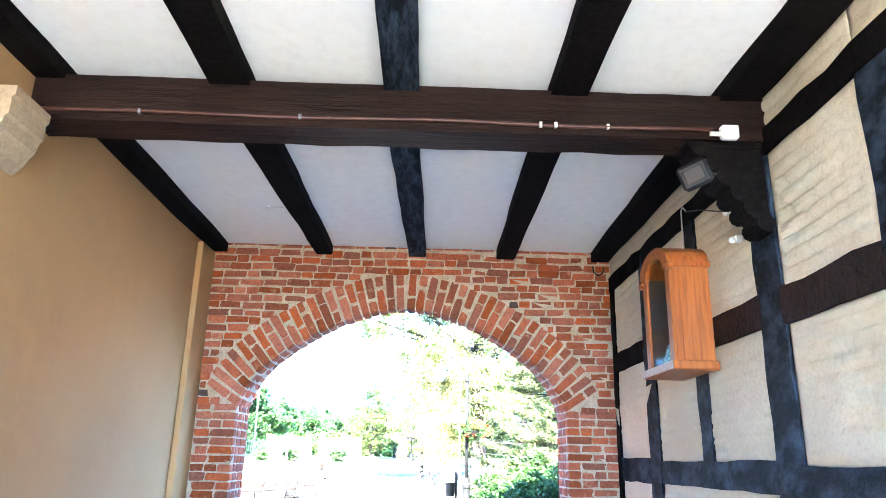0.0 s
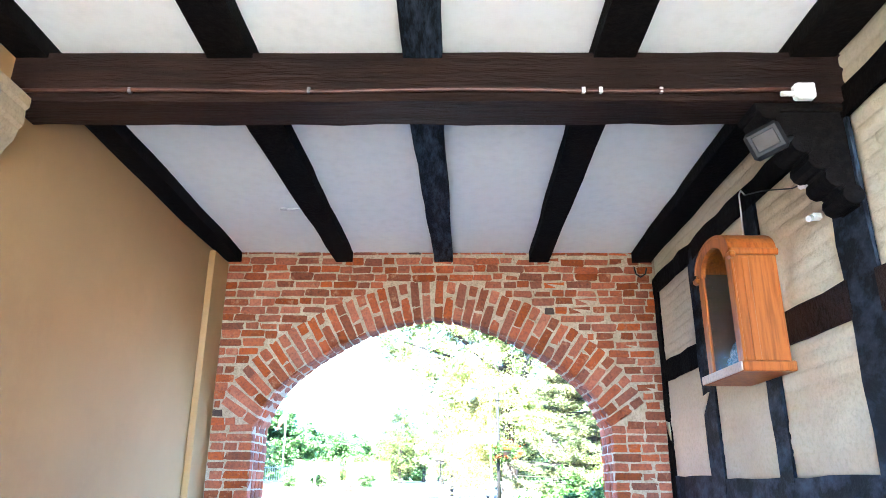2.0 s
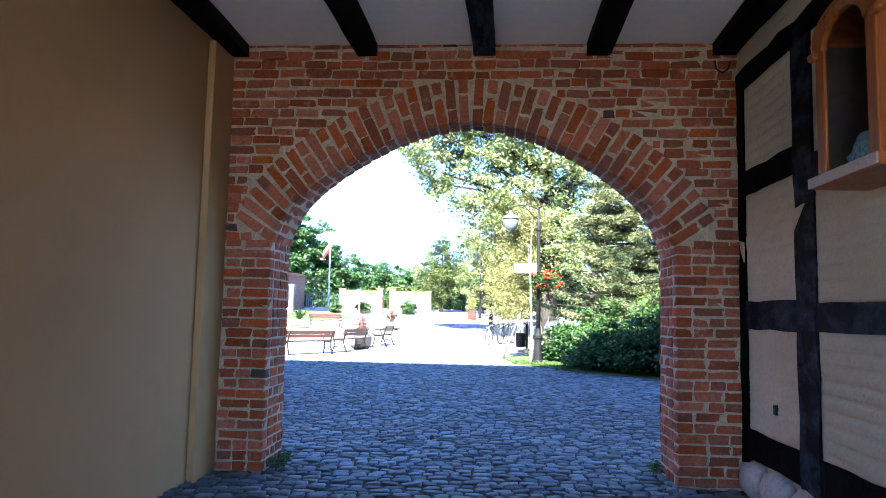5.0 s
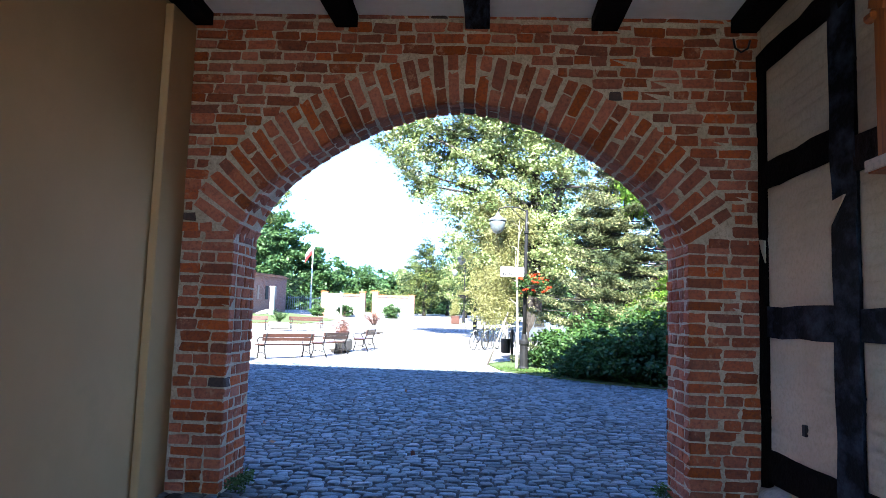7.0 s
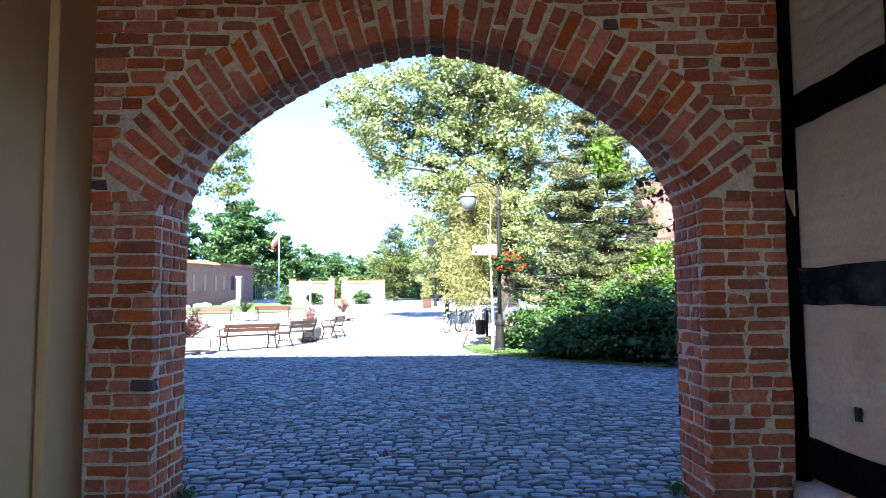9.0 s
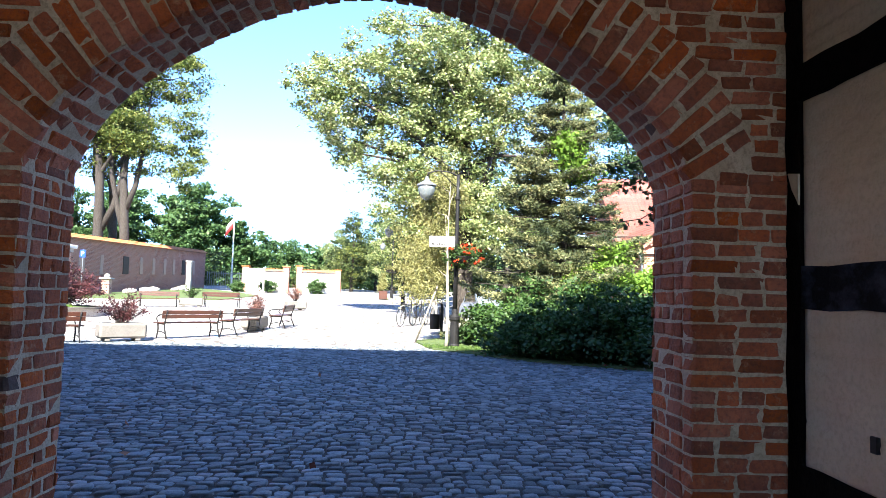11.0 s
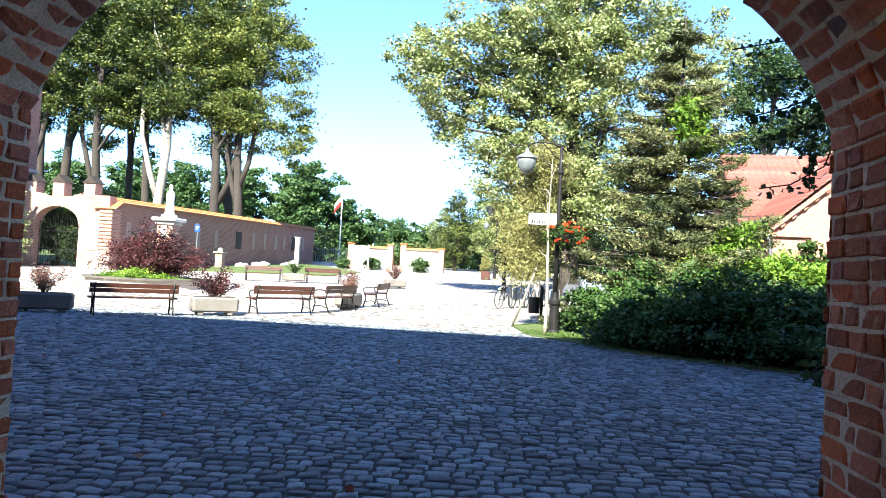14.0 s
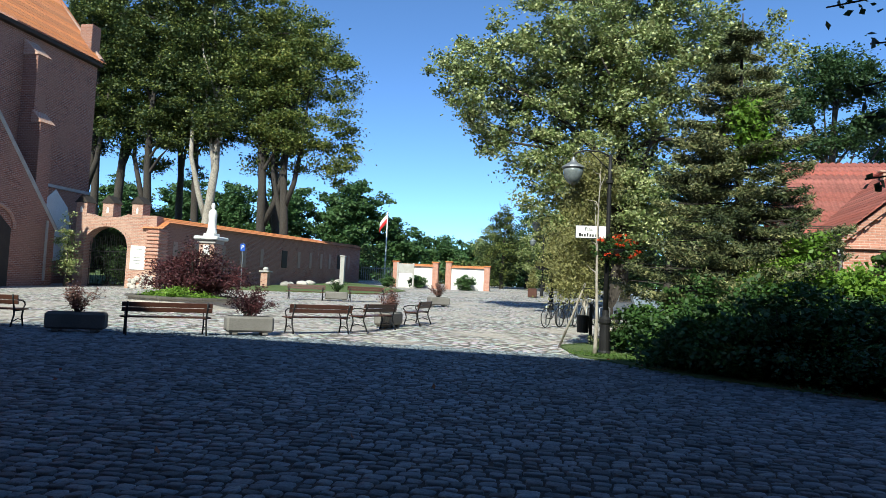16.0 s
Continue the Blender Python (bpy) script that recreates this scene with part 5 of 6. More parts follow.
part("porch_coping", tube(B(), [(1.72, -4.9, 3.45), (1.72, -10.2, 9.75)], 0.13, 6), M_STONE_PALE, porch)
bm = prism(B(), [(-10.6, 0.0), (-8.4, 0.0), (-8.4, 3.2), (-9.5, 4.1), (-10.6, 3.2)], "x", 1.73, 1.81)
part("porch_door", bm, M_DARK_VOID, porch)
part("door_arch", tube(B(), [(1.78, -9.5 + 1.35 * math.cos(a), 3.2 + 1.25 * math.sin(a)) for a in np.linspace(0, math.pi, 11)], 0.1, 6), M_PORTAL, porch)
part("corner_strip", span(B(), 1.7, 1.82, -5.75, -5.6, 0.4, 3.9, 0.01), M_STONE_PALE, porch)
climber = thing("climbing_plant", "tall thin leafy climber beside the church porch", "climber", at=(-27.6, 34.5, ground_z(34.5)))
cl = np.random.default_rng(9)
part("stem", tube(B(), [(0, 0, 0), (0.1, 0, 1.5), (0, 0.1, 3.0), (0.1, 0, 4.2)], [0.05, 0.04, 0.03, 0.01], 6), M_BARK, climber)
leaves("leaves", crown_points(cl, [((0, 0, 2.6), (0.55, 0.5, 2.2)), ((0, 0, 1.2), (0.7, 0.5, 0.9))], 2600, 60, 0.18, 0.2), 0.14, M_LEAF_OLIVE, climber, "", cl)

# ---- far gate walls, fence, flag ----
def gate_wall(x0, x1, y, piers):
    z = ground_z(y)
    w = thing("garden_wall", "low white rendered wall with orange brick piers and tile coping", "wall", "walls of the far gate", at=(0, 0, 0))
    part("panel", span(B(), x0, x1, y - 0.15, y + 0.15, z - 0.2, z + 2.1), M_WHITE_WALL, w)
    tile_slope("tile_coping", (x0, y - 0.32, z + 2.08), (x1 - x0, 0, 0), (0, 0.34, 0.24), int((x1 - x0) / 0.25), 2, M_TILE, w)
    tile_slope("tile_coping", (x0, y + 0.32, z + 2.08), (x1 - x0, 0, 0), (0, -0.34, 0.24), int((x1 - x0) / 0.25), 2, M_TILE, w)
    for px, tall in piers:
        p = part("pier", span(B(), px - 0.28, px + 0.28, y - 0.3, y + 0.3, z - 0.2, z + tall, 0.02), M_HOUSE, w)
        part("pier_cap", span(B(), px - 0.36, px + 0.36, y - 0.38, y + 0.38, z + tall, z + tall + 0.1, 0.02), M_TILE, p)


gate_wall(-14.8, -11.1, 65.0, ((-15.0, 2.45), (-11.05, 2.5)))
gate_wall(-9.6, -6.1, 65.0, ((-9.75, 2.6), (-6.0, 2.3)))
board = thing("notice_board", "pale wooden notice board frame before the far wall", "notice board", at=(-13.4, 62.0, ground_z(62)))
for x in (-0.75, 0.75):
    part("post", box(B(), (x, 0, 1.2), (0.16, 0.12, 2.4), 0.01), M_STONE_PALE, board)
part("panel", box(B(), (0, 0, 1.85), (1.4, 0.06, 0.9), 0.01), M_STONE_PALE, board)
fence = thing("iron_fence", "dark iron railing beside the boundary wall", "fence", at=(-22.0, 77.0, ground_z(77)))
for k in range(26):
    part("bar", tube(B(), [(0.26 * k, 0, 0), (0.26 * k, 0, 1.9)], 0.03, 5), M_GREY_METAL, fence)
for z in (0.25, 1.7):
    part("rail", box(B(), (3.25, 0, z), (6.6, 0.05, 0.07), 0.005), M_GREY_METAL, fence)
flagpole = thing("flagpole", "white flagpole flying a white and red flag", "flagpole", at=(-20.7, 83.0, ground_z(83)))
part("pole", tube(B(), [(0, 0, 0), (0, 0, 4.5), (0, 0, 8.9)], [0.10, 0.085, 0.05], 10), M_WHITE_PLASTIC, flagpole, smooth=True)


def flag_strip(lo, hi, material):
    bm = B()
    n = 14
    rows_f = []
    for k in range(n + 1):
        f = k / n
        drop = 1.35 * f
        sway = 0.16 * math.sin(f * 7) * f
        rows_f.append([bm.verts.new((-0.06 - 1.25 * f * (1 - 0.25 * f), sway + t, 8.6 - 1.15 * h - drop)) for h in (lo, hi) for t in (-0.006, 0.006)])
    for a, b in zip(rows_f, rows_f[1:]):
        for i, j in ((0, 1), (1, 3), (3, 2), (2, 0)):
            bm.faces.new((a[i], a[j], b[j], b[i]))
    return part("flag_stripe", bm, material, flagpole, smooth=True)


flag_strip(0.0, 0.5, M_FLAG_WHITE)
flag_strip(0.5, 1.0, M_FLAG_RED)
stele = thing("stone_post", "tall plain grey concrete post on the lawn", "post", at=(-19.4, 61.5, ground_z(61.5)))
part("shaft", box(B(), (0, 0, 1.35), (0.42, 0.42, 2.7), 0.02), M_STONE_PALE, stele)
part("cap", box(B(), (0, 0, 2.75), (0.55, 0.55, 0.12), 0.02), M_STONE_PALE, stele)
monument = thing("small_monument", "short brick pillar with a pale stone cap", "pillar", at=(-21.6, 49.0, ground_z(49)))
part("shaft", box(B(), (0, 0, 0.55), (0.55, 0.55, 1.1), 0.02), M_PORTAL, monument)
part("cap", box(B(), (0, 0, 1.16), (0.8, 0.8, 0.12), 0.02), M_STONE_PALE, monument)
part("finial", lathe(B(), [(0.18, 1.22), (0.22, 1.34), (0.14, 1.48), (0.03, 1.52)], 12), M_STONE_PALE, monument)
parking = thing("parking_sign", "blue parking sign with a white letter on a thin post", "road sign", at=(-21.2, 44.0, ground_z(44)))
part("post", tube(B(), [(0, 0, 0), (0, 0, 3.2)], 0.035, 8), M_GREY_METAL, parking)
part("plate", box(B(), (0, -0.05, 2.85), (0.38, 0.03, 0.52), 0.01), M_BLUE, parking)


def lettering(text, size, at, parent, material, rot=(90, 0, 0), name="lettering"):
    """Flat letters in the built-in type, turned into a mesh."""
    cu = bpy.data.curves.new(name, "FONT")
    cu.body, cu.size, cu.extrude, cu.align_x, cu.align_y = text, size, 0.002, "CENTER", "CENTER"
    tmp = new(name, cu)
    mesh = bpy.data.meshes.new_from_object(tmp.evaluated_get(bpy.context.evaluated_depsgraph_get()))
    bpy.data.objects.remove(tmp)
    mesh.materials.clear()
    ob = link_mesh(name, mesh, material, parent)
    ob.matrix_basis = pose(*at, *rot)
    return ob


lettering("P", 0.42, (0, -0.07, 2.85), parking, M_FLAG_WHITE)
rock_rng = random.Random(31)
for k in range(9):
    x, y = -21.5 + rock_rng.uniform(-0.6, 1.6), 50 + 2.3 * k
    bm = B()
    bmesh.ops.create_icosphere(bm, subdivisions=2, radius=rock_rng.uniform(0.25, 0.5))
    for v in bm.verts:
        v.co = Vector((v.co.x * 1.3, v.co.y, v.co.z * 0.6)) * (1 + 0.3 * noise.noise(v.co * 3 + Vector((k, 0, 0))))
    ob = part("boulder", bm, M_FIELDSTONE, None, smooth=True)
    ob.location = (x, y, ground_z(y) + 0.12)
    tagged(ob, "pale field boulder lying along the foot of the wall", "boulder", "boulders along the wall")

# ---- street lamp, sign, bin, bicycles ----
def make_lamp(at, turn=180):
    lamp = thing("street_lamp", "dark green iron street lamp with one hanging glass lantern", "street lamp", "street lamps", at=at, turn=turn)
    part("base", lathe(B(), [(0.16, 0), (0.16, 0.08), (0.13, 0.12), (0.12, 0.75), (0.15, 0.80), (0.15, 0.88), (0.09, 0.95), (0.075, 1.1)], 14), M_BLACK_METAL, lamp, smooth=False)
    part("post", tube(B(), [(0, 0, 1.0), (0, 0, 2.6), (0, 0, 4.3), (0, 0, 4.95)], [0.065, 0.058, 0.05, 0.04], 12), M_BLACK_METAL, lamp, smooth=True)
    part("collar", lathe(B(), [(0.05, 4.2), (0.085, 4.23), (0.085, 4.29), (0.05, 4.32)], 12), M_BLACK_METAL, lamp)
    arm = part("arm", tube(B(), [(0, 0, 4.90), (0.25, 0, 5.02), (0.6, 0, 5.05), (0.85, 0, 4.98), (0.9, 0, 4.86)], 0.022, 8), M_BLACK_METAL, lamp, smooth=True)
    part("scroll", tube(B(), [(0.05, 0, 4.6), (0.2, 0, 4.72), (0.32, 0, 4.86), (0.42, 0, 4.95), (0.5, 0, 5.02)], 0.014, 6), M_BLACK_METAL, arm, smooth=True)
    lantern = part("lantern", lathe(B(), [(0.03, 4.88), (0.06, 4.80), (0.10, 4.74), (0.27, 4.64), (0.29, 4.60), (0.27, 4.585)], 20, (0.9, 0)), M_GREY_METAL, lamp, "grey metal lantern hood")
    part("glass_bowl", lathe(B(), [(0.25, 4.585), (0.25, 4.50), (0.215, 4.36), (0.15, 4.25), (0.06, 4.19), (0.01, 4.18)], 20, (0.9, 0)), M_LENS, lantern, "frosted grey glass bowl", smooth=True)
    return lamp


LX, LY = 1.84, 15.75
make_lamp((LX, LY, 0.0))
make_lamp((-0.55, 57.0, ground_z(57)))
make_lamp((0.4, 36.0, ground_z(36)))
street_sign = thing("street_sign", "white enamel street name plate fixed to the lamp post", "sign", at=(LX - 0.42, LY - 0.10, 3.0))
part("plate", box(B(), (0, 0, 0), (0.72, 0.02, 0.30), 0.006), M_WHITE_PLASTIC, street_sign)
part("rim", box(B(), (0, 0.006, 0), (0.75, 0.012, 0.33), 0.004), M_INK, street_sign)
part("mount", box(B(), (0.37, 0.045, 0), (0.08, 0.08, 0.2), 0.004), M_BLACK_METAL, street_sign)
lettering("Plac", 0.125, (-0.05, -0.012, 0.065), street_sign, M_INK)
for k, w in enumerate((0.07, 0.05, 0.05, 0.05, 0.06, 0.05, 0.03, 0.03)):
    part("word_bar", span(B(), -0.29 + 0.065 * k, -0.29 + 0.065 * k + w * 0.8, -0.013, -0.0105, -0.115, -0.115 + (0.085 if k in (0, 3) else 0.06)), M_INK, street_sign)
basket_rng = np.random.default_rng(15)
basket = thing("flower_basket", "half-round basket of red geraniums hung on the lamp post", "flower basket", at=(LX + 0.12, LY - 0.1, 2.35))
part("bowl", lathe(B(), [(0.10, 0.0), (0.28, 0.08), (0.36, 0.22), (0.33, 0.24)], 16), M_BLACK_METAL, basket)
part("bracket", tube(B(), [(-0.12, 0.1, 0.05), (0, 0.05, 0.02)], 0.02, 6), M_BLACK_METAL, basket)
leaves("greenery", crown_points(basket_rng, [((0.05, 0, 0.36), (0.5, 0.4, 0.2)), ((0.1, 0, 0.15), (0.5, 0.35, 0.2))], 2200, 60, 0.09, 0.3), 0.075, M_LEAF_HEDGE, basket, "", basket_rng)
bl = leaves("blooms", crown_points(basket_rng, [((0.1, -0.1, 0.42), (0.55, 0.4, 0.18)), ((0.15, -0.1, 0.15), (0.45, 0.4, 0.15))], 200, 22, 0.05, 0.6), 0.085, M_LEAF_RED, basket, "orange-red flower heads", basket_rng, 0, 0.9)
tagged(bl, kind="stuff")
basket = thing("flower_basket", "basket of yellow-green trailing plants on the far lamp", "flower basket", at=(-0.6, 56.8, ground_z(57) + 2.2))
part("bowl", lathe(B(), [(0.15, 0.0), (0.45, 0.12), (0.55, 0.3)], 14), M_BLACK_METAL, basket)
leaves("greenery", crown_points(basket_rng, [((0, 0, 0.4), (0.9, 0.7, 0.3))], 900, 40, 0.14, 0.3), 0.14, M_LEAF_BIRCH, basket, "", basket_rng)

bin_at = (1.42, 18.6, ground_z(18.6))
litter_bin = thing("litter_bin", "black metal litter bin hung on a square post", "litter bin", at=bin_at)
part("post", box(B(), (0.22, 0, 0.55), (0.09, 0.09, 1.1), 0.01), M_BLACK_METAL, litter_bin)
part("barrel", lathe(B(), [(0.15, 0.28), (0.165, 0.3), (0.175, 0.72), (0.18, 0.76), (0.15, 0.77)], 16, (0.0, -0.05)), M_BLACK_METAL, litter_bin)
part("hanger", box(B(), (0.15, -0.02, 0.62), (0.12, 0.03, 0.04), 0.004), M_BLACK_METAL, litter_bin)


def make_bicycle(at, turn, material):
    bike = thing("bicycle", "parked dark bicycle leaning in the bicycle stand", "bicycle", "bicycles in the stand", at=at, turn=turn)
    for name, x in (("rear_wheel", -0.52), ("front_wheel", 0.52)):
        ring = [(x + 0.33 * math.cos(a), 0, 0.34 + 0.33 * math.sin(a)) for a in np.linspace(0, 2 * math.pi, 25)]
        wheel = part(name, tube(B(), ring, 0.018, 6, False), M_RUBBER, bike, smooth=True)
        bm = B()
        for k in range(10):
            a = k * math.pi / 5
            tube(bm, [(x, 0, 0.34), (x + 0.32 * math.cos(a), 0, 0.34 + 0.32 * math.sin(a))], 0.003, 4)
        part("spokes", bm, M_GREY_METAL, wheel)
    bm = B()
    for p, q in (((-0.52, 0, 0.34), (-0.08, 0, 0.30)), ((-0.08, 0, 0.30), (-0.2, 0, 0.82)), ((-0.52, 0, 0.34), (-0.18, 0, 0.74)), ((-0.08, 0, 0.30), (0.38, 0, 0.78)), ((-0.18, 0, 0.74), (0.36, 0, 0.86)), ((0.52, 0, 0.34), (0.34, 0, 0.98))):
        tube(bm, [p, q], 0.016, 6)
    part("frame", bm, material, bike)
    part("saddle", box(B(), (-0.22, 0, 0.86), (0.24, 0.12, 0.06), 0.02), M_RUBBER, bike)
    part("handlebar", tube(B(), [(0.2, -0.26, 1.0), (0.33, -0.2, 1.03), (0.34, 0, 0.99), (0.33, 0.2, 1.03), (0.2, 0.26, 1.0)], 0.012, 6), M_GREY_METAL, bike)
    return bike


for k, (x, y) in enumerate(((0.55, 23.6), (1.0, 24.2), (1.5, 24.9), (2.0, 25.6))):
    make_bicycle((x, y, ground_z(y)), 62 + 5 * k, (M_BLACK_METAL, M_BLACK_METAL, M_GREY_METAL, M_BLACK_METAL)[k])
rack = thing("bicycle_rack", "grey tubular bicycle rack on the pavement", "bicycle rack", at=(1.2, 25.0, ground_z(25)))
for k in range(5):
    x = -0.9 + 0.5 * k
    part("hoop", tube(B(), [(x, 0.2 * k - 0.4, 0), (x, 0.2 * k - 0.4, 0.7), (x + 0.25, 0.2 * k - 0.1, 0.8), (x + 0.4, 0.2 * k, 0.7), (x + 0.4, 0.2 * k, 0)], 0.025, 8), M_GREY_METAL, rack, smooth=True)
tub = thing("potted_conifer", "small clipped golden conifer in a wooden tub", "potted tree", at=(-1.2, 53.5, ground_z(53.5)))
part("tub", box(B(), (0, 0, 0.35), (0.7, 0.7, 0.7), 0.04), M_SLAT, tub)
leaves("leaves", crown_points(basket_rng, [((0, 0, 1.0), (0.42, 0.42, 0.5)), ((0, 0, 1.5), (0.28, 0.28, 0.5)), ((0, 0, 1.95), (0.13, 0.13, 0.35))], 1600, 60, 0.1, 0.3), 0.12, M_LEAF_BIRCH, tub, "", basket_rng)

# ---- parked car half hidden behind the hedge ----
car = thing("parked_car", "silver-blue car parked behind the hedge", "car", at=(4.0, 25.5, ground_z(25.5)), turn=96)
bm = prism(B(), [(-2.1, 0.3), (2.1, 0.3), (2.15, 0.75), (1.2, 0.92), (0.55, 1.42), (-1.0, 1.46), (-1.85, 1.0), (-2.15, 0.9)], "y", -0.83, 0.83)
bmesh.ops.bevel(bm, geom=list(bm.edges), offset=0.06, segments=2, affect="EDGES")
part("body", bm, M_CAR, car)
for s in (-1, 1):
    part("side_window", prism(B(), [(-1.45, 0.98), (0.95, 0.96), (0.48, 1.36), (-0.98, 1.39)], "y", s * 0.815, s * 0.842), M_DARK_GLASS, car)
    part("headlight", box(B(), (2.1, s * 0.6, 0.68), (0.08, 0.3, 0.14), 0.02), M_LENS, car)
    for x in (-1.35, 1.35):
        ring = [(x + 0.24 * math.cos(a), s * 0.80, 0.32 + 0.24 * math.sin(a)) for a in np.linspace(0, 2 * math.pi, 21)]
        wheel = part("wheel", tube(B(), ring, 0.08, 8, False), M_RUBBER, car, smooth=True)
        part("rim", tube(B(), [(x, s * 0.74, 0.32), (x, s * 0.85, 0.32)], 0.18, 14), M_GREY_METAL, wheel)

# ---- house ----
HX, HY, HZ = 9.0, 20.5, ground_z(20.5)
house = thing("brick_house", "single-storey brick house with a red tile roof", "house", at=(HX, HY, HZ), turn=-4)
SPAN_X, DEEP, EAVE, RIDGE = 6.6, 9.0, 3.5, 6.35
bm = prism(B(), [(0, -0.2), (SPAN_X, -0.2), (SPAN_X, EAVE), (SPAN_X / 2, RIDGE), (0, EAVE)], "y", 0, DEEP)
part("wall", bm, M_HOUSE, house)
slope = Vector((SPAN_X / 2 + 0.45, 0, (RIDGE - EAVE) * (1 + 0.45 / (SPAN_X / 2))))
tile_slope("roof", (-0.45, -0.35, EAVE - 0.36), (0, DEEP + 0.7, 0), slope, 60, 22, M_TILE_RED, house, ripple=0.05)
tile_slope("roof", (SPAN_X + 0.45, -0.35, EAVE - 0.36), (0, DEEP + 0.7, 0), (-slope.x, 0, slope.z), 60, 22, M_TILE_RED, house, ripple=0.05)
part("ridge_tiles", tube(B(), [(SPAN_X / 2, -0.35 + k, RIDGE + 0.08) for k in range(10)], 0.13, 8), M_TILE_RED, house)
cornice = part("cornice", box(B(), (0.55, -0.05, EAVE - 0.42), (1.2, 0.12, 0.12), 0.01), M_HOUSE, house)
up = math.atan2(RIDGE - EAVE, SPAN_X / 2)
for k in range(9):
    f = 0.25 + 0.33 * k
    part("dentil", box(B(), (f, -0.06, EAVE - 0.32 + f * math.tan(up)), (0.16, 0.12, 0.1), 0.006, Euler((0, -up, 0)).to_matrix().to_4x4()), M_HOUSE, house)
bm = B()
tube(bm, [(-0.1, -0.12, EAVE - 0.22), (SPAN_X / 2, -0.12, RIDGE - 0.22)], 0.11, 4)
part("verge_course", bm, M_HOUSE, house)
wing = part("rear_wing", prism(B(), [(4.2, -0.2), (12.0, -0.2), (12.0, 3.7), (8.1, 7.0), (4.2, 3.7)], "x", 0.4, 16.0), M_HOUSE, house, "long rear wing under a broad tile roof")
tile_slope("wing_roof", (0.0, 3.75, 3.32), (16.4, 0, 0), (0, 4.35, 3.78), 62, 18, M_TILE_RED, wing, ripple=0.07)
tile_slope("wing_roof", (0.0, 12.45, 3.32), (16.4, 0, 0), (0, -4.35, 3.78), 62, 18, M_TILE_RED, wing, ripple=0.07)
window = part("window", box(B(), (-0.02, 1.9, 1.9), (0.10, 1.15, 1.5), 0.01), M_WHITE_WALL, house)
for y in (1.63, 2.17):
    part("pane", box(B(), (-0.06, y, 1.9), (0.05, 0.46, 1.3), 0.004), M_DARK_GLASS, window)
part("downpipe", tube(B(), [(-0.25, -0.12, EAVE - 0.3), (-0.1, -0.1, EAVE - 0.75), (-0.08, -0.1, 0.1)], 0.05, 8), M_GREY_METAL, house, smooth=True)
for x, y in ((2.7, 4.6), (3.0, 3.5)):
    vent = part("roof_vent", box(B(), (x, y, 3.14 + (x + 0.45) * 0.8636 + 0.10), (0.22, 0.24, 0.34), 0.02), M_PORTAL, house, "small pale clay roof vent")
    part("cowl", box(B(), (x - 0.03, y, 3.14 + (x + 0.45) * 0.8636 + 0.30), (0.36, 0.34, 0.07), 0.02), M_PORTAL, vent)
part("gutter", tube(B(), [(-0.42, -0.3, EAVE - 0.36), (-0.42, DEEP, EAVE - 0.36)], 0.07, 8), M_GREY_METAL, house, smooth=True)
ivy_rng = np.random.default_rng(61)
ivy = thing("wall_creeper", "dense green creeper covering the house gable", "creeper", at=(HX + 0.45, HY - 0.5, HZ))
part("stem", tube(B(), [(1.6, 0.05, 0), (1.5, 0.08, 1.2), (2.2, 0.05, 2.4)], [0.05, 0.04, 0.02], 6), M_BARK, ivy)
pts = crown_points(ivy_rng, [((1.9, 0, 1.9), (1.9, 0.25, 1.7)), ((3.8, 0, 1.9), (1.9, 0.25, 2.0)), ((0.6, 0, 1.5), (0.8, 0.2, 1.4))], 15000, 260, 0.16, 0.1)
pts[:, 1] = np.minimum(pts[:, 1], 0.1)
leaves("leaves", pts[pts[:, 2] > 0.02], 0.15, M_LEAF_HEDGE, ivy, "", ivy_rng, 0.4, 0.8)

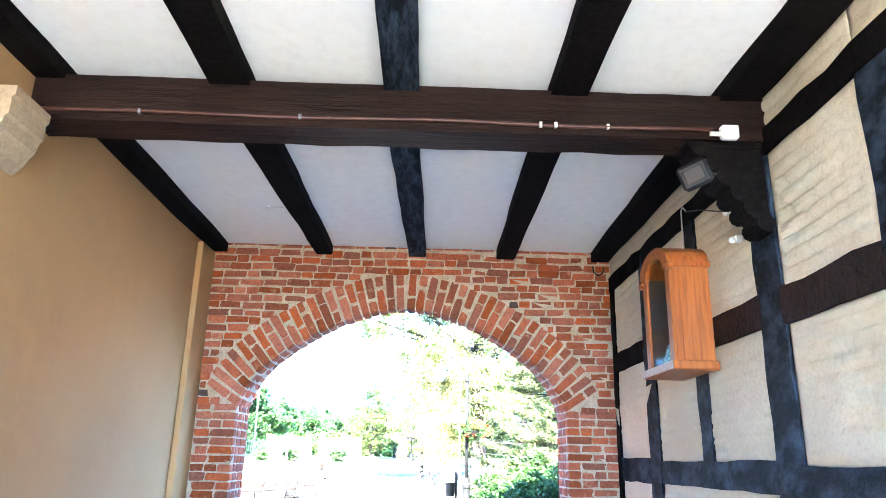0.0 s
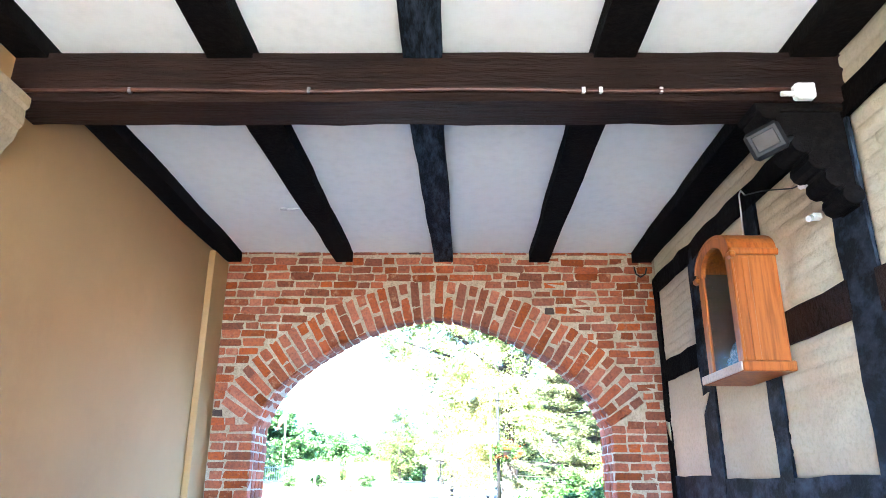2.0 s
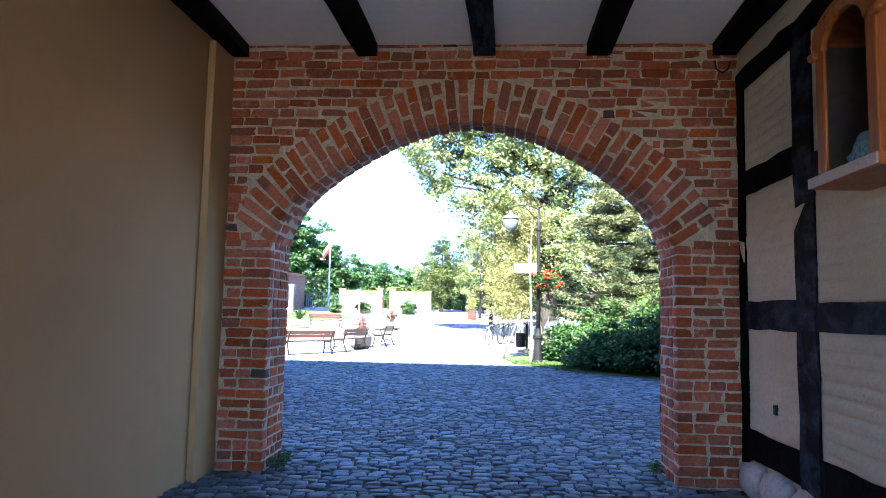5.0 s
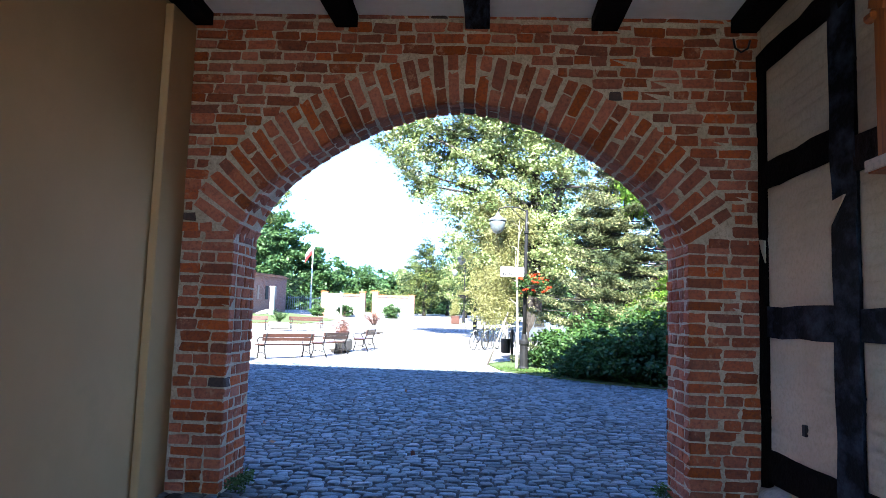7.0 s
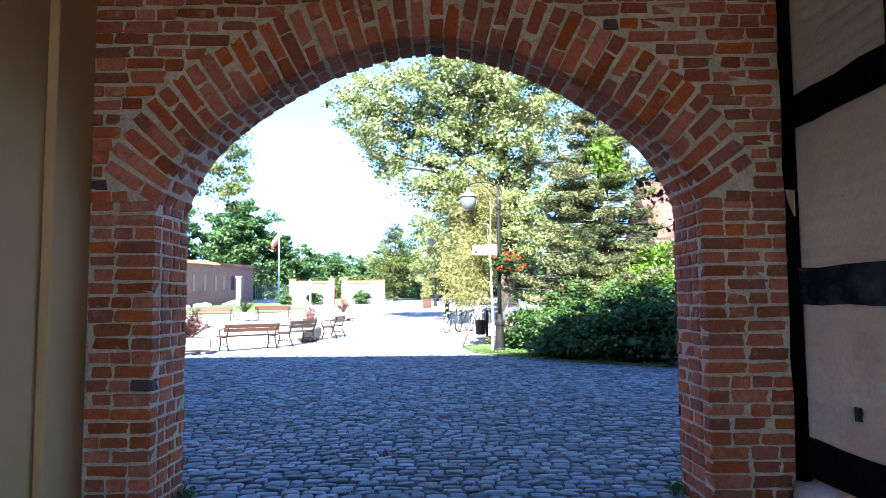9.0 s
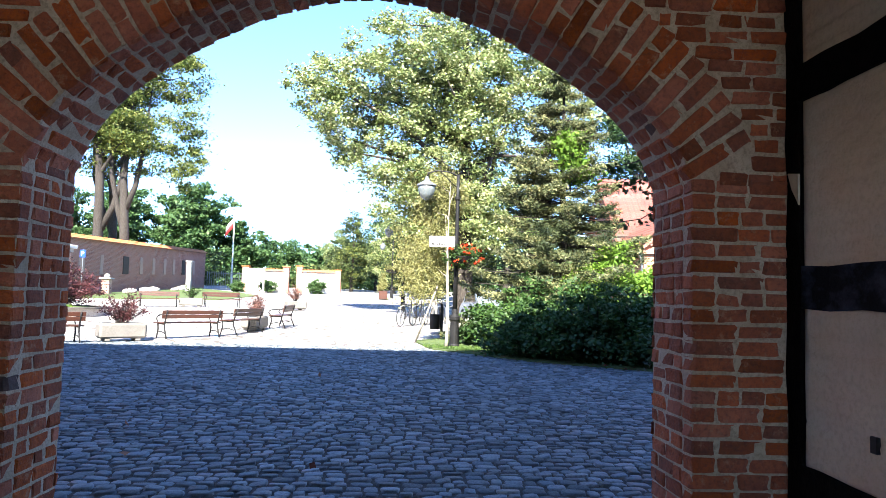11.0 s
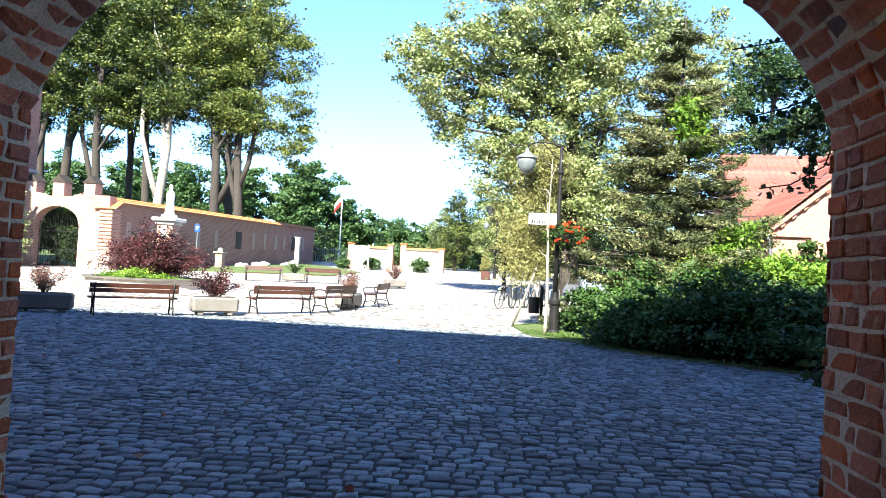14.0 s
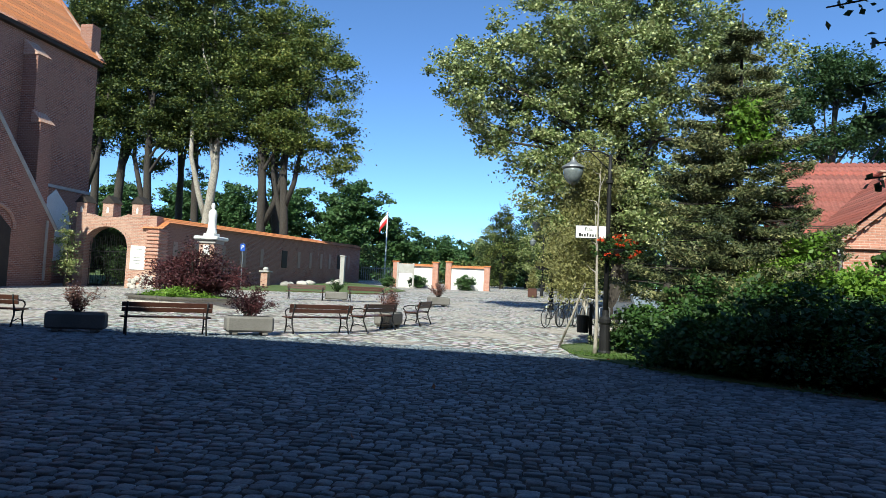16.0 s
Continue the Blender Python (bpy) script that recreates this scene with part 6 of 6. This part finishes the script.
# ---- trees ----
def make_tree(name, label, at, height, trunk_r, blobs, n, leaf, material, bark, seed, clumps=220, clump=0.55, limbs=9, first=0.45, droop=0.0, lean=0.0, hollow=0.4, slim=0.6, group="", crook=0.12, fork=0):
    """A tapered trunk, limbs that reach into the crown, and a crown of many clumps of leaves. blobs are relative to the foot."""
    rng = np.random.default_rng(seed)
    tree = thing(name, label, "tree", group, at=at)
    bm = B()
    top = height * 0.86
    stem = [(lean * f * f * height + crook * math.sin(seed + 5 * f) * min(1, 6 * f), crook * math.cos(seed * 2 + 5 * f) * min(1, 6 * f), top * f) for f in (0, 0.06, 0.2, 0.4, 0.6, 0.8, 1.0)]
    tube(bm, stem, [trunk_r * q for q in (1.35, 1.05, 0.9, 0.75, 0.55, 0.32, 0.08)], 10)
    part("trunk", bm, bark, tree, smooth=True)
    for k in range(fork):
        f = 0.2 + 0.09 * k
        base = np.array([np.interp(f, (0, 0.06, 0.2, 0.4, 0.6, 0.8, 1.0), [s[j] for s in stem]) for j in range(3)])
        way = 1 if (seed + k) % 2 else -1
        reach = rng.uniform(0.045, 0.09) * height
        line = [base, base + (way * reach * 0.45, 0.1, height * 0.09), base + (way * reach * 0.8, -0.2, height * 0.2), base + (way * reach, 0.2, height * 0.42)]
        part("limb", tube(B(), line, [trunk_r * q for q in (0.62, 0.55, 0.45, 0.12)], 8), bark, tree, smooth=True)
    for k in range(limbs):
        f = first + (0.92 - first) * k / max(1, limbs - 1)
        base = np.array([np.interp(f, (0, 0.06, 0.2, 0.4, 0.6, 0.8, 1.0), [s[j] for s in stem]) for j in range(3)])
        c, r = blobs[rng.integers(0, len(blobs))]
        tip = np.array(c) + rng.uniform(-0.7, 0.7, 3) * np.array(r)
        tip[2] = max(tip[2], base[2] + 0.4)
        mid = base * 0.5 + tip * 0.5 + (0, 0, 0.12 * abs(tip[0] - base[0]))
        tube_bm = tube(B(), [base, base * 0.75 + mid * 0.25 + (0, 0, 0.1), mid, tip], [trunk_r * q * (1.1 - 0.6 * f) for q in (0.5, 0.4, 0.28, 0.06)], 6)
        part("limb", tube_bm, bark, tree, smooth=True)
    pts = crown_points(rng, blobs, n, clumps, clump, hollow)
    pts = pts[pts[:, 2] > 0.1]
    leaves("crown", pts, leaf, material, tree, "", rng, droop, slim)
    return tree


# the large silvery tree over the road
make_tree("broadleaf_tree", "large spreading broadleaf tree with silvery green leaves", (3.4, 31.0, ground_z(31)), 18.5, 0.42,
          [((-5.4, -1, 10.2), (3.0, 3, 1.9)), ((-3.2, -1, 12.5), (3.2, 3, 2.6)), ((-1.0, 0, 8.0), (4.0, 3.5, 3.2)), ((0.5, 0, 13.5), (4.5, 4, 3.6)), ((3.5, 0, 11.0), (4.2, 4, 3.5)), ((-2.6, -1, 5.6), (2.2, 2.4, 2.0)), ((1.5, -1, 4.5), (3.2, 2.5, 2.4)), ((1.0, 0, 16.5), (3.2, 3, 2.0)), ((-4.2, 0, 7.4), (1.6, 2, 1.5)), ((-7.2, -1, 10.6), (1.5, 1.8, 1.0)), ((-6.6, -1, 12.4), (1.4, 1.6, 0.9)), ((-6.4, -1, 8.9), (1.2, 1.5, 0.9)), ((-8.3, -1, 11.3), (1.0, 1.2, 0.9)), ((-5.8, -1, 7.9), (1.0, 1.2, 0.9)), ((-1.6, 0, 10.6), (3.0, 3.0, 2.2))],
          125000, 0.175, M_LEAF_OLIVE, M_BARK, 101, 1000, 0.30, 22, 0.2, 0.25, hollow=0.3)
make_tree("young_birch", "slender young birch with yellowing hanging leaves", (1.60, 15.45, 0.0), 5.4, 0.045,
          [((-0.25, 0.95, 3.9), (0.55, 0.45, 1.1)), ((-0.35, 0.95, 2.6), (0.6, 0.45, 1.0)), ((0.15, 0.95, 4.5), (0.5, 0.4, 0.7)), ((-0.5, 0.95, 1.9), (0.4, 0.4, 0.55))],
          11000, 0.07, M_LEAF_BIRCH, M_BARK_PALE, 102, 150, 0.15, 8, 0.4, 0.9, crook=0.03)
make_tree("weeping_tree", "pale yellow-green drooping tree beside the road", (1.9, 29.5, ground_z(29.5)), 8.5, 0.16,
          [((-0.3, 0, 5.8), (1.3, 1.3, 1.8)), ((-0.5, 0, 3.4), (1.4, 1.3, 1.7)), ((-0.5, 0, 1.6), (1.1, 1.1, 1.0))],
          30000, 0.11, M_LEAF_BIRCH, M_BARK_PALE, 103, 260, 0.3, 9, 0.3, 0.9)

stake = thing("tree_stake", "slanting pale wooden stake propping the young birch", "stake", at=(1.02, 16.6, 0.0))
part("pole", tube(B(), [(-0.28, 0.4, -0.02), (0.0, 0.1, 0.75), (0.34, -0.3, 1.75)], [0.03, 0.03, 0.026], 8), M_BARK_PALE, stake, smooth=True)
part("tie", tube(B(), [(0.30, -0.26, 1.62), (0.46, -0.7, 1.62), (0.58, -1.12, 1.62)], 0.008, 6), M_BLACK_METAL, stake)

# spruce in layers of drooping boughs
sp_rng = np.random.default_rng(55)
spruce = thing("spruce_tree", "tall spruce with layered grey-green boughs", "tree", at=(5.25, 17.3, 0.0))
part("trunk", tube(B(), [(0, 0, 0), (0.05, 0, 2.5), (0, 0.05, 5.5), (0, 0, 9.1)], [0.17, 0.13, 0.08, 0.015], 10), M_BARK, spruce, smooth=True)
pts, bough_list = [], []
z = 0.5
while z < 8.9:
    f = (z - 0.5) / 8.7
    reach = 3.25 * (1 - f) ** 0.85 + 0.12
    for k in range(13 if z < 6 else 9):
        a = sp_rng.uniform(0, 2 * math.pi)
        r = reach * sp_rng.uniform(0.72, 1.12)
        rise = sp_rng.uniform(-0.06, 0.10)
        tip = np.array([math.cos(a) * r, math.sin(a) * r, z + rise * r - 0.05 * r])
        bough_list.append((z, tip))
        m = int(170 + 620 * r / 2.3)
        q = sp_rng.uniform(0.12, 1.03, m) ** 0.8
        base = np.array([0, 0, z])
        line = base + (tip - base) * q[:, None]
        line[:, 2] += -0.22 * r * (q * (1 - q)) * 2
        wide = 0.30 * r * (1 - 0.75 * q) + 0.05
        cross = np.array([-math.sin(a), math.cos(a), 0])
        pts.append(line + cross * (sp_rng.normal(0, 1, m) * wide)[:, None] * 0.6 + sp_rng.normal(0, 0.035, (m, 3)) + np.array([0, 0, -1]) * np.abs(sp_rng.normal(0, 0.06, m))[:, None])
    z += sp_rng.uniform(0.36, 0.50)
for z, tip in bough_list:
    bm = tube(B(), [(0, 0, z), tuple(np.array([0, 0, z]) * 0.4 + tip * 0.6 - (0, 0, 0.05)), tuple(tip)], [0.03, 0.018, 0.005], 4)
    part("bough", bm, M_BARK, spruce)
pts = np.concatenate(pts)
leaves("needles", pts[pts[:, 2] > 0.1], 0.125, M_NEEDLE, spruce, "", sp_rng, 0.3, 0.26)
creeper = thing("tree_creeper", "bright yellow-green creeper climbing through the spruce", "creeper", at=(5.0, 15.8, 0.0))
part("stem", tube(B(), [(0, 0.9, 0), (0.1, 0.5, 2.5), (0.3, 0.3, 6.0)], [0.03, 0.025, 0.01], 6), M_BARK, creeper)
leaves("leaves", crown_points(sp_rng, [((0.25, 0.6, 6.0), (0.5, 0.5, 0.9)), ((0.5, 0.5, 5.2), (0.45, 0.5, 0.5)), ((1.0, 0.0, 2.1), (0.75, 0.5, 0.7)), ((0.2, -0.3, 1.9), (0.6, 0.4, 0.5)), ((1.5, 0.2, 2.6), (0.35, 0.3, 0.7)), ((2.3, -0.6, 1.9), (0.9, 0.5, 0.5)), ((3.3, -0.9, 1.8), (0.8, 0.5, 0.4))], 9000, 170, 0.17, 0.2), 0.13, M_NEEDLE_LIGHT, creeper, "", sp_rng, 0.5, 0.6)

# hedge mass
hd_rng = np.random.default_rng(66)
for k, (x, y, rx, ry, tall) in enumerate(((2.9, 16.6, 0.6, 0.7, 1.2), (3.8, 13.6, 1.1, 1.2, 1.3), (5.0, 12.4, 1.4, 1.3, 1.95), (6.6, 11.6, 1.5, 1.4, 1.6), (8.4, 10.9, 1.6, 1.5, 1.35), (4.6, 15.4, 1.6, 1.5, 2.1), (6.8, 14.6, 1.8, 1.8, 1.75), (10.6, 10.4, 1.8, 1.7, 1.35), (9.2, 14.0, 2.0, 2.0, 1.4))):
    hedge = thing("hedge_bush", "broad untrimmed dark green hedge bush on the verge", "hedge", "hedge bushes along the verge", at=(x, y, ground_z(y)))
    bm = B()
    for j in range(9):
        a = hd_rng.uniform(0, 6.28)
        tube(bm, [(0.1 * math.cos(a), 0.1 * math.sin(a), 0), (rx * 0.6 * math.cos(a), ry * 0.6 * math.sin(a), tall * 0.7)], [0.03, 0.01], 5)
    part("stems", bm, M_BARK, hedge)
    pts = crown_points(hd_rng, [((0, 0, tall * 0.5), (rx, ry, tall * 0.47)), ((-0.3 * rx, -0.3 * ry, tall * 0.32), (rx, ry * 0.9, tall * 0.3)), ((0, 0, tall * 0.25), (rx * 1.05, ry * 1.05, tall * 0.25))], 14000, 230, 0.15, 0.4)
    leaves("leaves", pts[pts[:, 2] > 0.02], 0.11, M_LEAF_HEDGE, hedge, "", hd_rng, 0.2, 0.7)

# limes behind the churchyard wall
LIMES = ((-27.2, 49.5, 27, 0.42), (-23.4, 50.5, 25, 0.44), (-21.4, 51.0, 24, 0.40), (-29.4, 51.5, 26, 0.36), (-32.5, 50.0, 27, 0.40), (-35.5, 51.0, 28, 0.42), (-37.8, 49.0, 28, 0.40), (-33.9, 56.0, 27, 0.38), (-25.2, 58.0, 26, 0.40), (-40.5, 54.0, 28, 0.42))
for k, (x, y, tall, r) in enumerate(LIMES):
    x, y, tall, r = 0.6 + (x - 0.6) * 1.17, -1.9 + (y + 1.9) * 1.17, tall * 1.15, r * 1.15
    s = tall / 27
    right = 1.6 if k in (1, 2) else 0.0
    blobs = [((0.3, 0, 15 * s), (3.5, 3.3, 3.6)), ((-1.4, 0, 19 * s), (3.4, 3.3, 4.0)), ((1.5 + right * 0.5, 0, 20 * s), (3.6, 3.3, 4.0)), ((0.2, 0, 24 * s), (3.0, 3.0, 3.2)), ((1.8 + right, -0.5, 13 * s), (2.5, 2.4, 2.1))]
    if k == 2:
        blobs += [((5.0, 0, 15.0), (2.3, 2.2, 3.0)), ((4.6, 0, 20.0), (2.5, 2.4, 3.0)), ((6.0, 0, 11.8), (1.1, 1.3, 1.6)), ((5.4, 0, 10.3), (1.2, 1.3, 1.2)), ((3.4, 0, 10.8), (1.2, 1.3, 1.3))]
    ragged = np.random.default_rng(500 + k)
    for _ in range(4):
        blobs.append(((ragged.uniform(-3.4, 3.4), ragged.uniform(-2, 1), ragged.uniform(9.6, 13.0) * s), (ragged.uniform(0.8, 1.5), 1.0, ragged.uniform(0.8, 1.5))))
    # the first lime's pale bark stands in for sunlight on its trunk
    make_tree("lime_tree", "tall lime tree with a bare trunk and dark leafy crown", (x, y, ground_z(y)), tall, r, blobs, 34000 if k < 8 else 20000, 0.27, M_LEAF_SUNLIT if k in (1, 2) else M_LEAF_LIME, M_BARK_PALE if k == 0 else M_BARK, 200 + k, 210, 0.52, 12, 0.36, 0.25, lean=0.002 * (k % 3 - 1), hollow=0.45, group="limes behind the wall", crook=0.5, fork=(1, 1, 2, 0, 1, 0, 2, 0, 1, 0)[k])

# dark evergreens and thickets added behind the gateway to stand for the shade in its opening
yew_rng = np.random.default_rng(91)
for k, (x, y, w, tall) in enumerate(((-28.0, 39.0, 1.5, 4.6), (-26.4, 38.7, 1.3, 4.2), (-25.2, 39.4, 1.3, 4.0), (-29.2, 43.5, 1.8, 5.5), (-31.5, 47.0, 2.2, 6.0), (-33.5, 52.0, 2.4, 6.5))):
    yew = thing("yew_bush", "tall dark evergreen thicket added to darken the gateway opening", "bush", "thickets behind the gateway", at=(x, y, ground_z(y)))
    part("trunk", tube(B(), [(0, 0, 0), (0.1, 0, tall * 0.5), (0, 0, tall * 0.9)], [0.12, 0.08, 0.02], 7), M_BARK, yew)
    pts = crown_points(yew_rng, [((0, 0, tall * 0.45), (w, w * 0.8, tall * 0.42)), ((0.3, 0, tall * 0.7), (w * 0.6, w * 0.6, tall * 0.28))], 9000, 200, 0.3, 0.3)
    leaves("leaves", pts[pts[:, 2] > 0.05], 0.2, M_LEAF_DARK, yew, "", yew_rng, 0.2, 0.5)

# mid-distance trees at the end of the road and behind the house
ROAD_TREES = ((-5.6, 78, 9.5, 3.2), (-3.0, 84, 11.0, 3.4), (-0.6, 74, 10.0, 3.2), (1.6, 64, 9.5, 3.0), (3.5, 55, 10.5, 3.2), (-8.4, 96, 9.0, 3.4), (4.5, 44, 9.0, 2.8), (-1.5, 92, 10, 3.4))
for k, (x, y, tall, w) in enumerate(ROAD_TREES):
    make_tree("roadside_tree", "dense dark green tree at the end of the road", (x, y, ground_z(y)), tall, 0.2,
              [((0, 0, tall * 0.35), (w, w, tall * 0.28)), ((0.2, 0, tall * 0.62), (w * 0.75, w * 0.75, tall * 0.25)), ((0, 0, tall * 0.86), (w * 0.4, w * 0.4, tall * 0.14))], 15000, 0.22, (M_LEAF_LIME, M_LEAF_DARK, M_LEAF_OLIVE)[k % 3], M_BARK, 300 + k, 120, 0.4, 6, 0.3, hollow=0.5, group="trees along the road")
for k, (x, y, tall, w) in enumerate(((16.4, 42, 17.3, 3.2), (22.8, 46, 13.5, 3.4), (36, 40, 14, 5.0), (10, 60, 13, 5.0))):
    lobes = [((0, 0, tall * 0.62), (w, w, tall * 0.2)), ((-w * 0.35, 0, tall * 0.8), (w * 0.6, w * 0.6, tall * 0.15)), ((w * 0.4, 0, tall * 0.5), (w * 0.7, w * 0.7, tall * 0.13))]
    if k == 0:
        lobes = [((-0.6, 0, tall * 0.84), (2.2, 2.4, 1.5)), ((1.0, 0, tall * 0.80), (2.6, 2.4, 1.2)), ((-2.2, 0, tall * 0.72), (1.6, 2, 1.1)), ((2.6, 0, tall * 0.68), (1.8, 2, 1.0)), ((-1.8, 0, tall * 0.55), (1.5, 1.8, 1.3)), ((0.4, 0, tall * 0.62), (1.6, 1.8, 1.0))]
    make_tree("garden_tree", "rounded green tree standing behind the brick house", (x, y, ground_z(y)), tall, 0.35,
              lobes, 26000, 0.20, M_LEAF_DARK, M_BARK, 330 + k, 170, 0.42, 10, 0.3, hollow=0.5, group="trees behind the house")

# distant woods on the rise
wood_rng = np.random.default_rng(88)
pts = []


def wood_tree(x, y, tall, w, m):
    blobs = [((x, y, 2 + tall * 0.40), (w, w * 0.8, tall * 0.38)), ((x + 0.6, y, 2 + tall * 0.68), (w * 0.72, w * 0.6, tall * 0.27)), ((x - 0.5, y, 2 + tall * 0.88), (w * 0.36, w * 0.4, tall * 0.10))]
    pts.append(crown_points(wood_rng, blobs, m, 60, 0.6, 0.5))


for k in range(34):
    x = -112 + 2.6 * k + wood_rng.uniform(-0.8, 0.8)
    wood_tree(x, wood_rng.uniform(112, 122), wood_rng.uniform(16.0, 18.5) if x < -31 else 11.5, 4.6, 6500)
for k in range(26):
    x = -27 + 2.4 * k
    wood_tree(x, wood_rng.uniform(128, 150), wood_rng.uniform(8.0, 11.0) + max(0, x) * 0.1, 4.4, 3600)
for k in range(110):
    x = wood_rng.uniform(-170, 150)
    wood_tree(x, wood_rng.uniform(150, 210), wood_rng.uniform(11, 16) if abs(x + 15) > 22 else wood_rng.uniform(8, 11), 5.0, 900)
for k in range(64):
    x = -118 + 3.0 * k
    pts.append(crown_points(wood_rng, [((x, 103 + wood_rng.uniform(-2, 2), 3.0), (2.6, 2.0, 1.5 + wood_rng.uniform(0, 1.0)))], 900, 24, 0.45, 0.3))
w_ob = leaves("distant_woods", np.concatenate(pts), 0.5, M_LEAF_WOOD, None, "", wood_rng, 0.1, 0.8)
tagged(w_ob, "dense green deciduous woods on the far rise", "woods", kind="stuff")
pts = crown_points(wood_rng, [((-17, 92, 3.0), (2.5, 2, 2.0)), ((-12.5, 90, 3.0), (2.5, 2, 2.2)), ((-8, 90, 3.4), (2.5, 2, 2.4)), ((-27, 95, 4.0), (3, 2, 3.0))], 6000, 150, 0.4, 0.4)
b_ob = leaves("far_shrubs", pts, 0.4, M_LEAF_LIME, None, "", wood_rng)
tagged(b_ob, "low shrubs behind the far gate walls", "shrubs", kind="stuff")
for k, (x, y, r) in enumerate(((-7.9, 63.6, 0.95), (-15.3, 63.2, 0.7), (-12.6, 63.8, 0.8))):
    bush = thing("clipped_bush", "rounded light green bush before the white wall", "bush", "bushes before the far wall", at=(x, y, ground_z(y)))
    part("stems", tube(B(), [(0, 0, 0), (0, 0, r)], [0.06, 0.03], 6), M_BARK, bush)
    q = crown_points(wood_rng, [((0, 0, r * 0.75), (r, r, r * 0.8))], 4200, 140, 0.10, 0.2)
    leaves("leaves", q[q[:, 2] > 0.02], 0.16, M_LEAF_WOOD, bush, "", wood_rng)

# creeper that leans out from the outer wall beside the arch
vine_rng = np.random.default_rng(19)
vine = thing("hanging_creeper", "dark creeper tendrils leaning out from the outer wall", "creeper", at=(0, WALL, 0))
WV = -WALL
part("stem", tube(B(), [(3.7, -0.02, 0.0), (3.75, 0.05, 2.0), (3.8, 0.5, 3.6), (3.5, 2.6 + WV, 3.7)], [0.035, 0.03, 0.022, 0.012], 7), M_BARK, vine, smooth=True)
part("stem", tube(B(), [(3.2, -0.02, 0.0), (3.15, 0.1, 1.2), (2.95, 0.6, 1.6)], [0.02, 0.018, 0.008], 6), M_BARK, vine, smooth=True)
STRANDS = ((((3.5, 2.6, 3.7), (3.0, 2.7, 3.45), (2.6, 2.8, 3.36), (2.2, 2.8, 3.28)), 34), (((3.3, 2.6, 3.6), (2.95, 2.7, 3.2), (2.7, 2.75, 3.06), (2.45, 2.8, 3.05)), 26), (((3.1, 2.65, 3.4), (2.85, 2.8, 2.95), (2.6, 2.8, 2.84), (2.32, 2.8, 2.76)), 50),
           (((3.05, 2.7, 3.3), (2.86, 2.8, 2.8), (2.79, 2.8, 2.5), (2.80, 2.8, 2.22)), 60), (((2.95, 2.75, 2.9), (2.75, 2.8, 2.72), (2.6, 2.85, 2.62), (2.42, 2.8, 2.60)), 50), (((3.05, 2.75, 2.9), (2.92, 2.85, 2.42), (2.70, 2.9, 2.28), (2.47, 2.9, 2.24)), 16), (((2.95, 1.24, 1.6), (2.7, 1.8, 1.2), (2.56, 2.0, 1.0), (2.49, 2.05, 0.90)), 22))
vp = []
for strand, count in STRANDS:
    line = [np.array(p) + (0, WV, 0) for p in strand]
    part("tendril", tube(B(), [tuple(p) for p in line], 0.006, 5), M_BARK, vine)
    for f in vine_rng.uniform(0, 1, int(count * 1.7)):
        k = min(int(f * 3), 2)
        g = f * 3 - k
        vp.append(line[k] * (1 - g) + line[k + 1] * g + vine_rng.normal(0, 0.04, 3) - (0, 0, 0.02))
leaves("leaves", vp, 0.062, M_VINE, vine, "", vine_rng, 0.8, 0.85)

# a few leaves blown over the forecourt
drift_rng = np.random.default_rng(71)
spots = [(-1.2, 4.7, 0.03), (-0.37, 1.9, 0.03)] + [(x, 15.2 - 1.02 * (x - 1.0) + drift_rng.uniform(-0.5, 0.1), 0.03) for x in drift_rng.uniform(1.6, 7.5, 40)] + [(drift_rng.uniform(-7, 6), drift_rng.uniform(1.5, 9), 0.03) for _ in range(8)]
tagged(leaves("fallen_leaves", spots, 0.085, M_LEAF_DRY, None, "", drift_rng, 0.0, 0.7), "reddish brown leaves scattered on the setts", "leaves", kind="stuff")

# weeds at the foot of the jambs
weed_rng = np.random.default_rng(23)
for x, y in ((-1.72, 0.45), (1.90, 0.55), (-1.70, 0.1)):
    weeds = thing("weeds", "small tuft of weeds at the foot of the brick jamb", "weeds", "weeds at the jambs", at=(x, y, 0.0))
    part("stalks", tube(B(), [(0, 0, 0), (0.02, 0.01, 0.09)], [0.006, 0.003], 5), M_BARK, weeds)
    leaves("leaves", crown_points(weed_rng, [((0, 0, 0.05), (0.08, 0.12, 0.06))], 160, 16, 0.025, 0.2), 0.045, M_GRASS, weeds, "", weed_rng, 0.0, 0.35)

# ---- bricks of the arch and setts last ----
gate_bricks()
lay_setts()
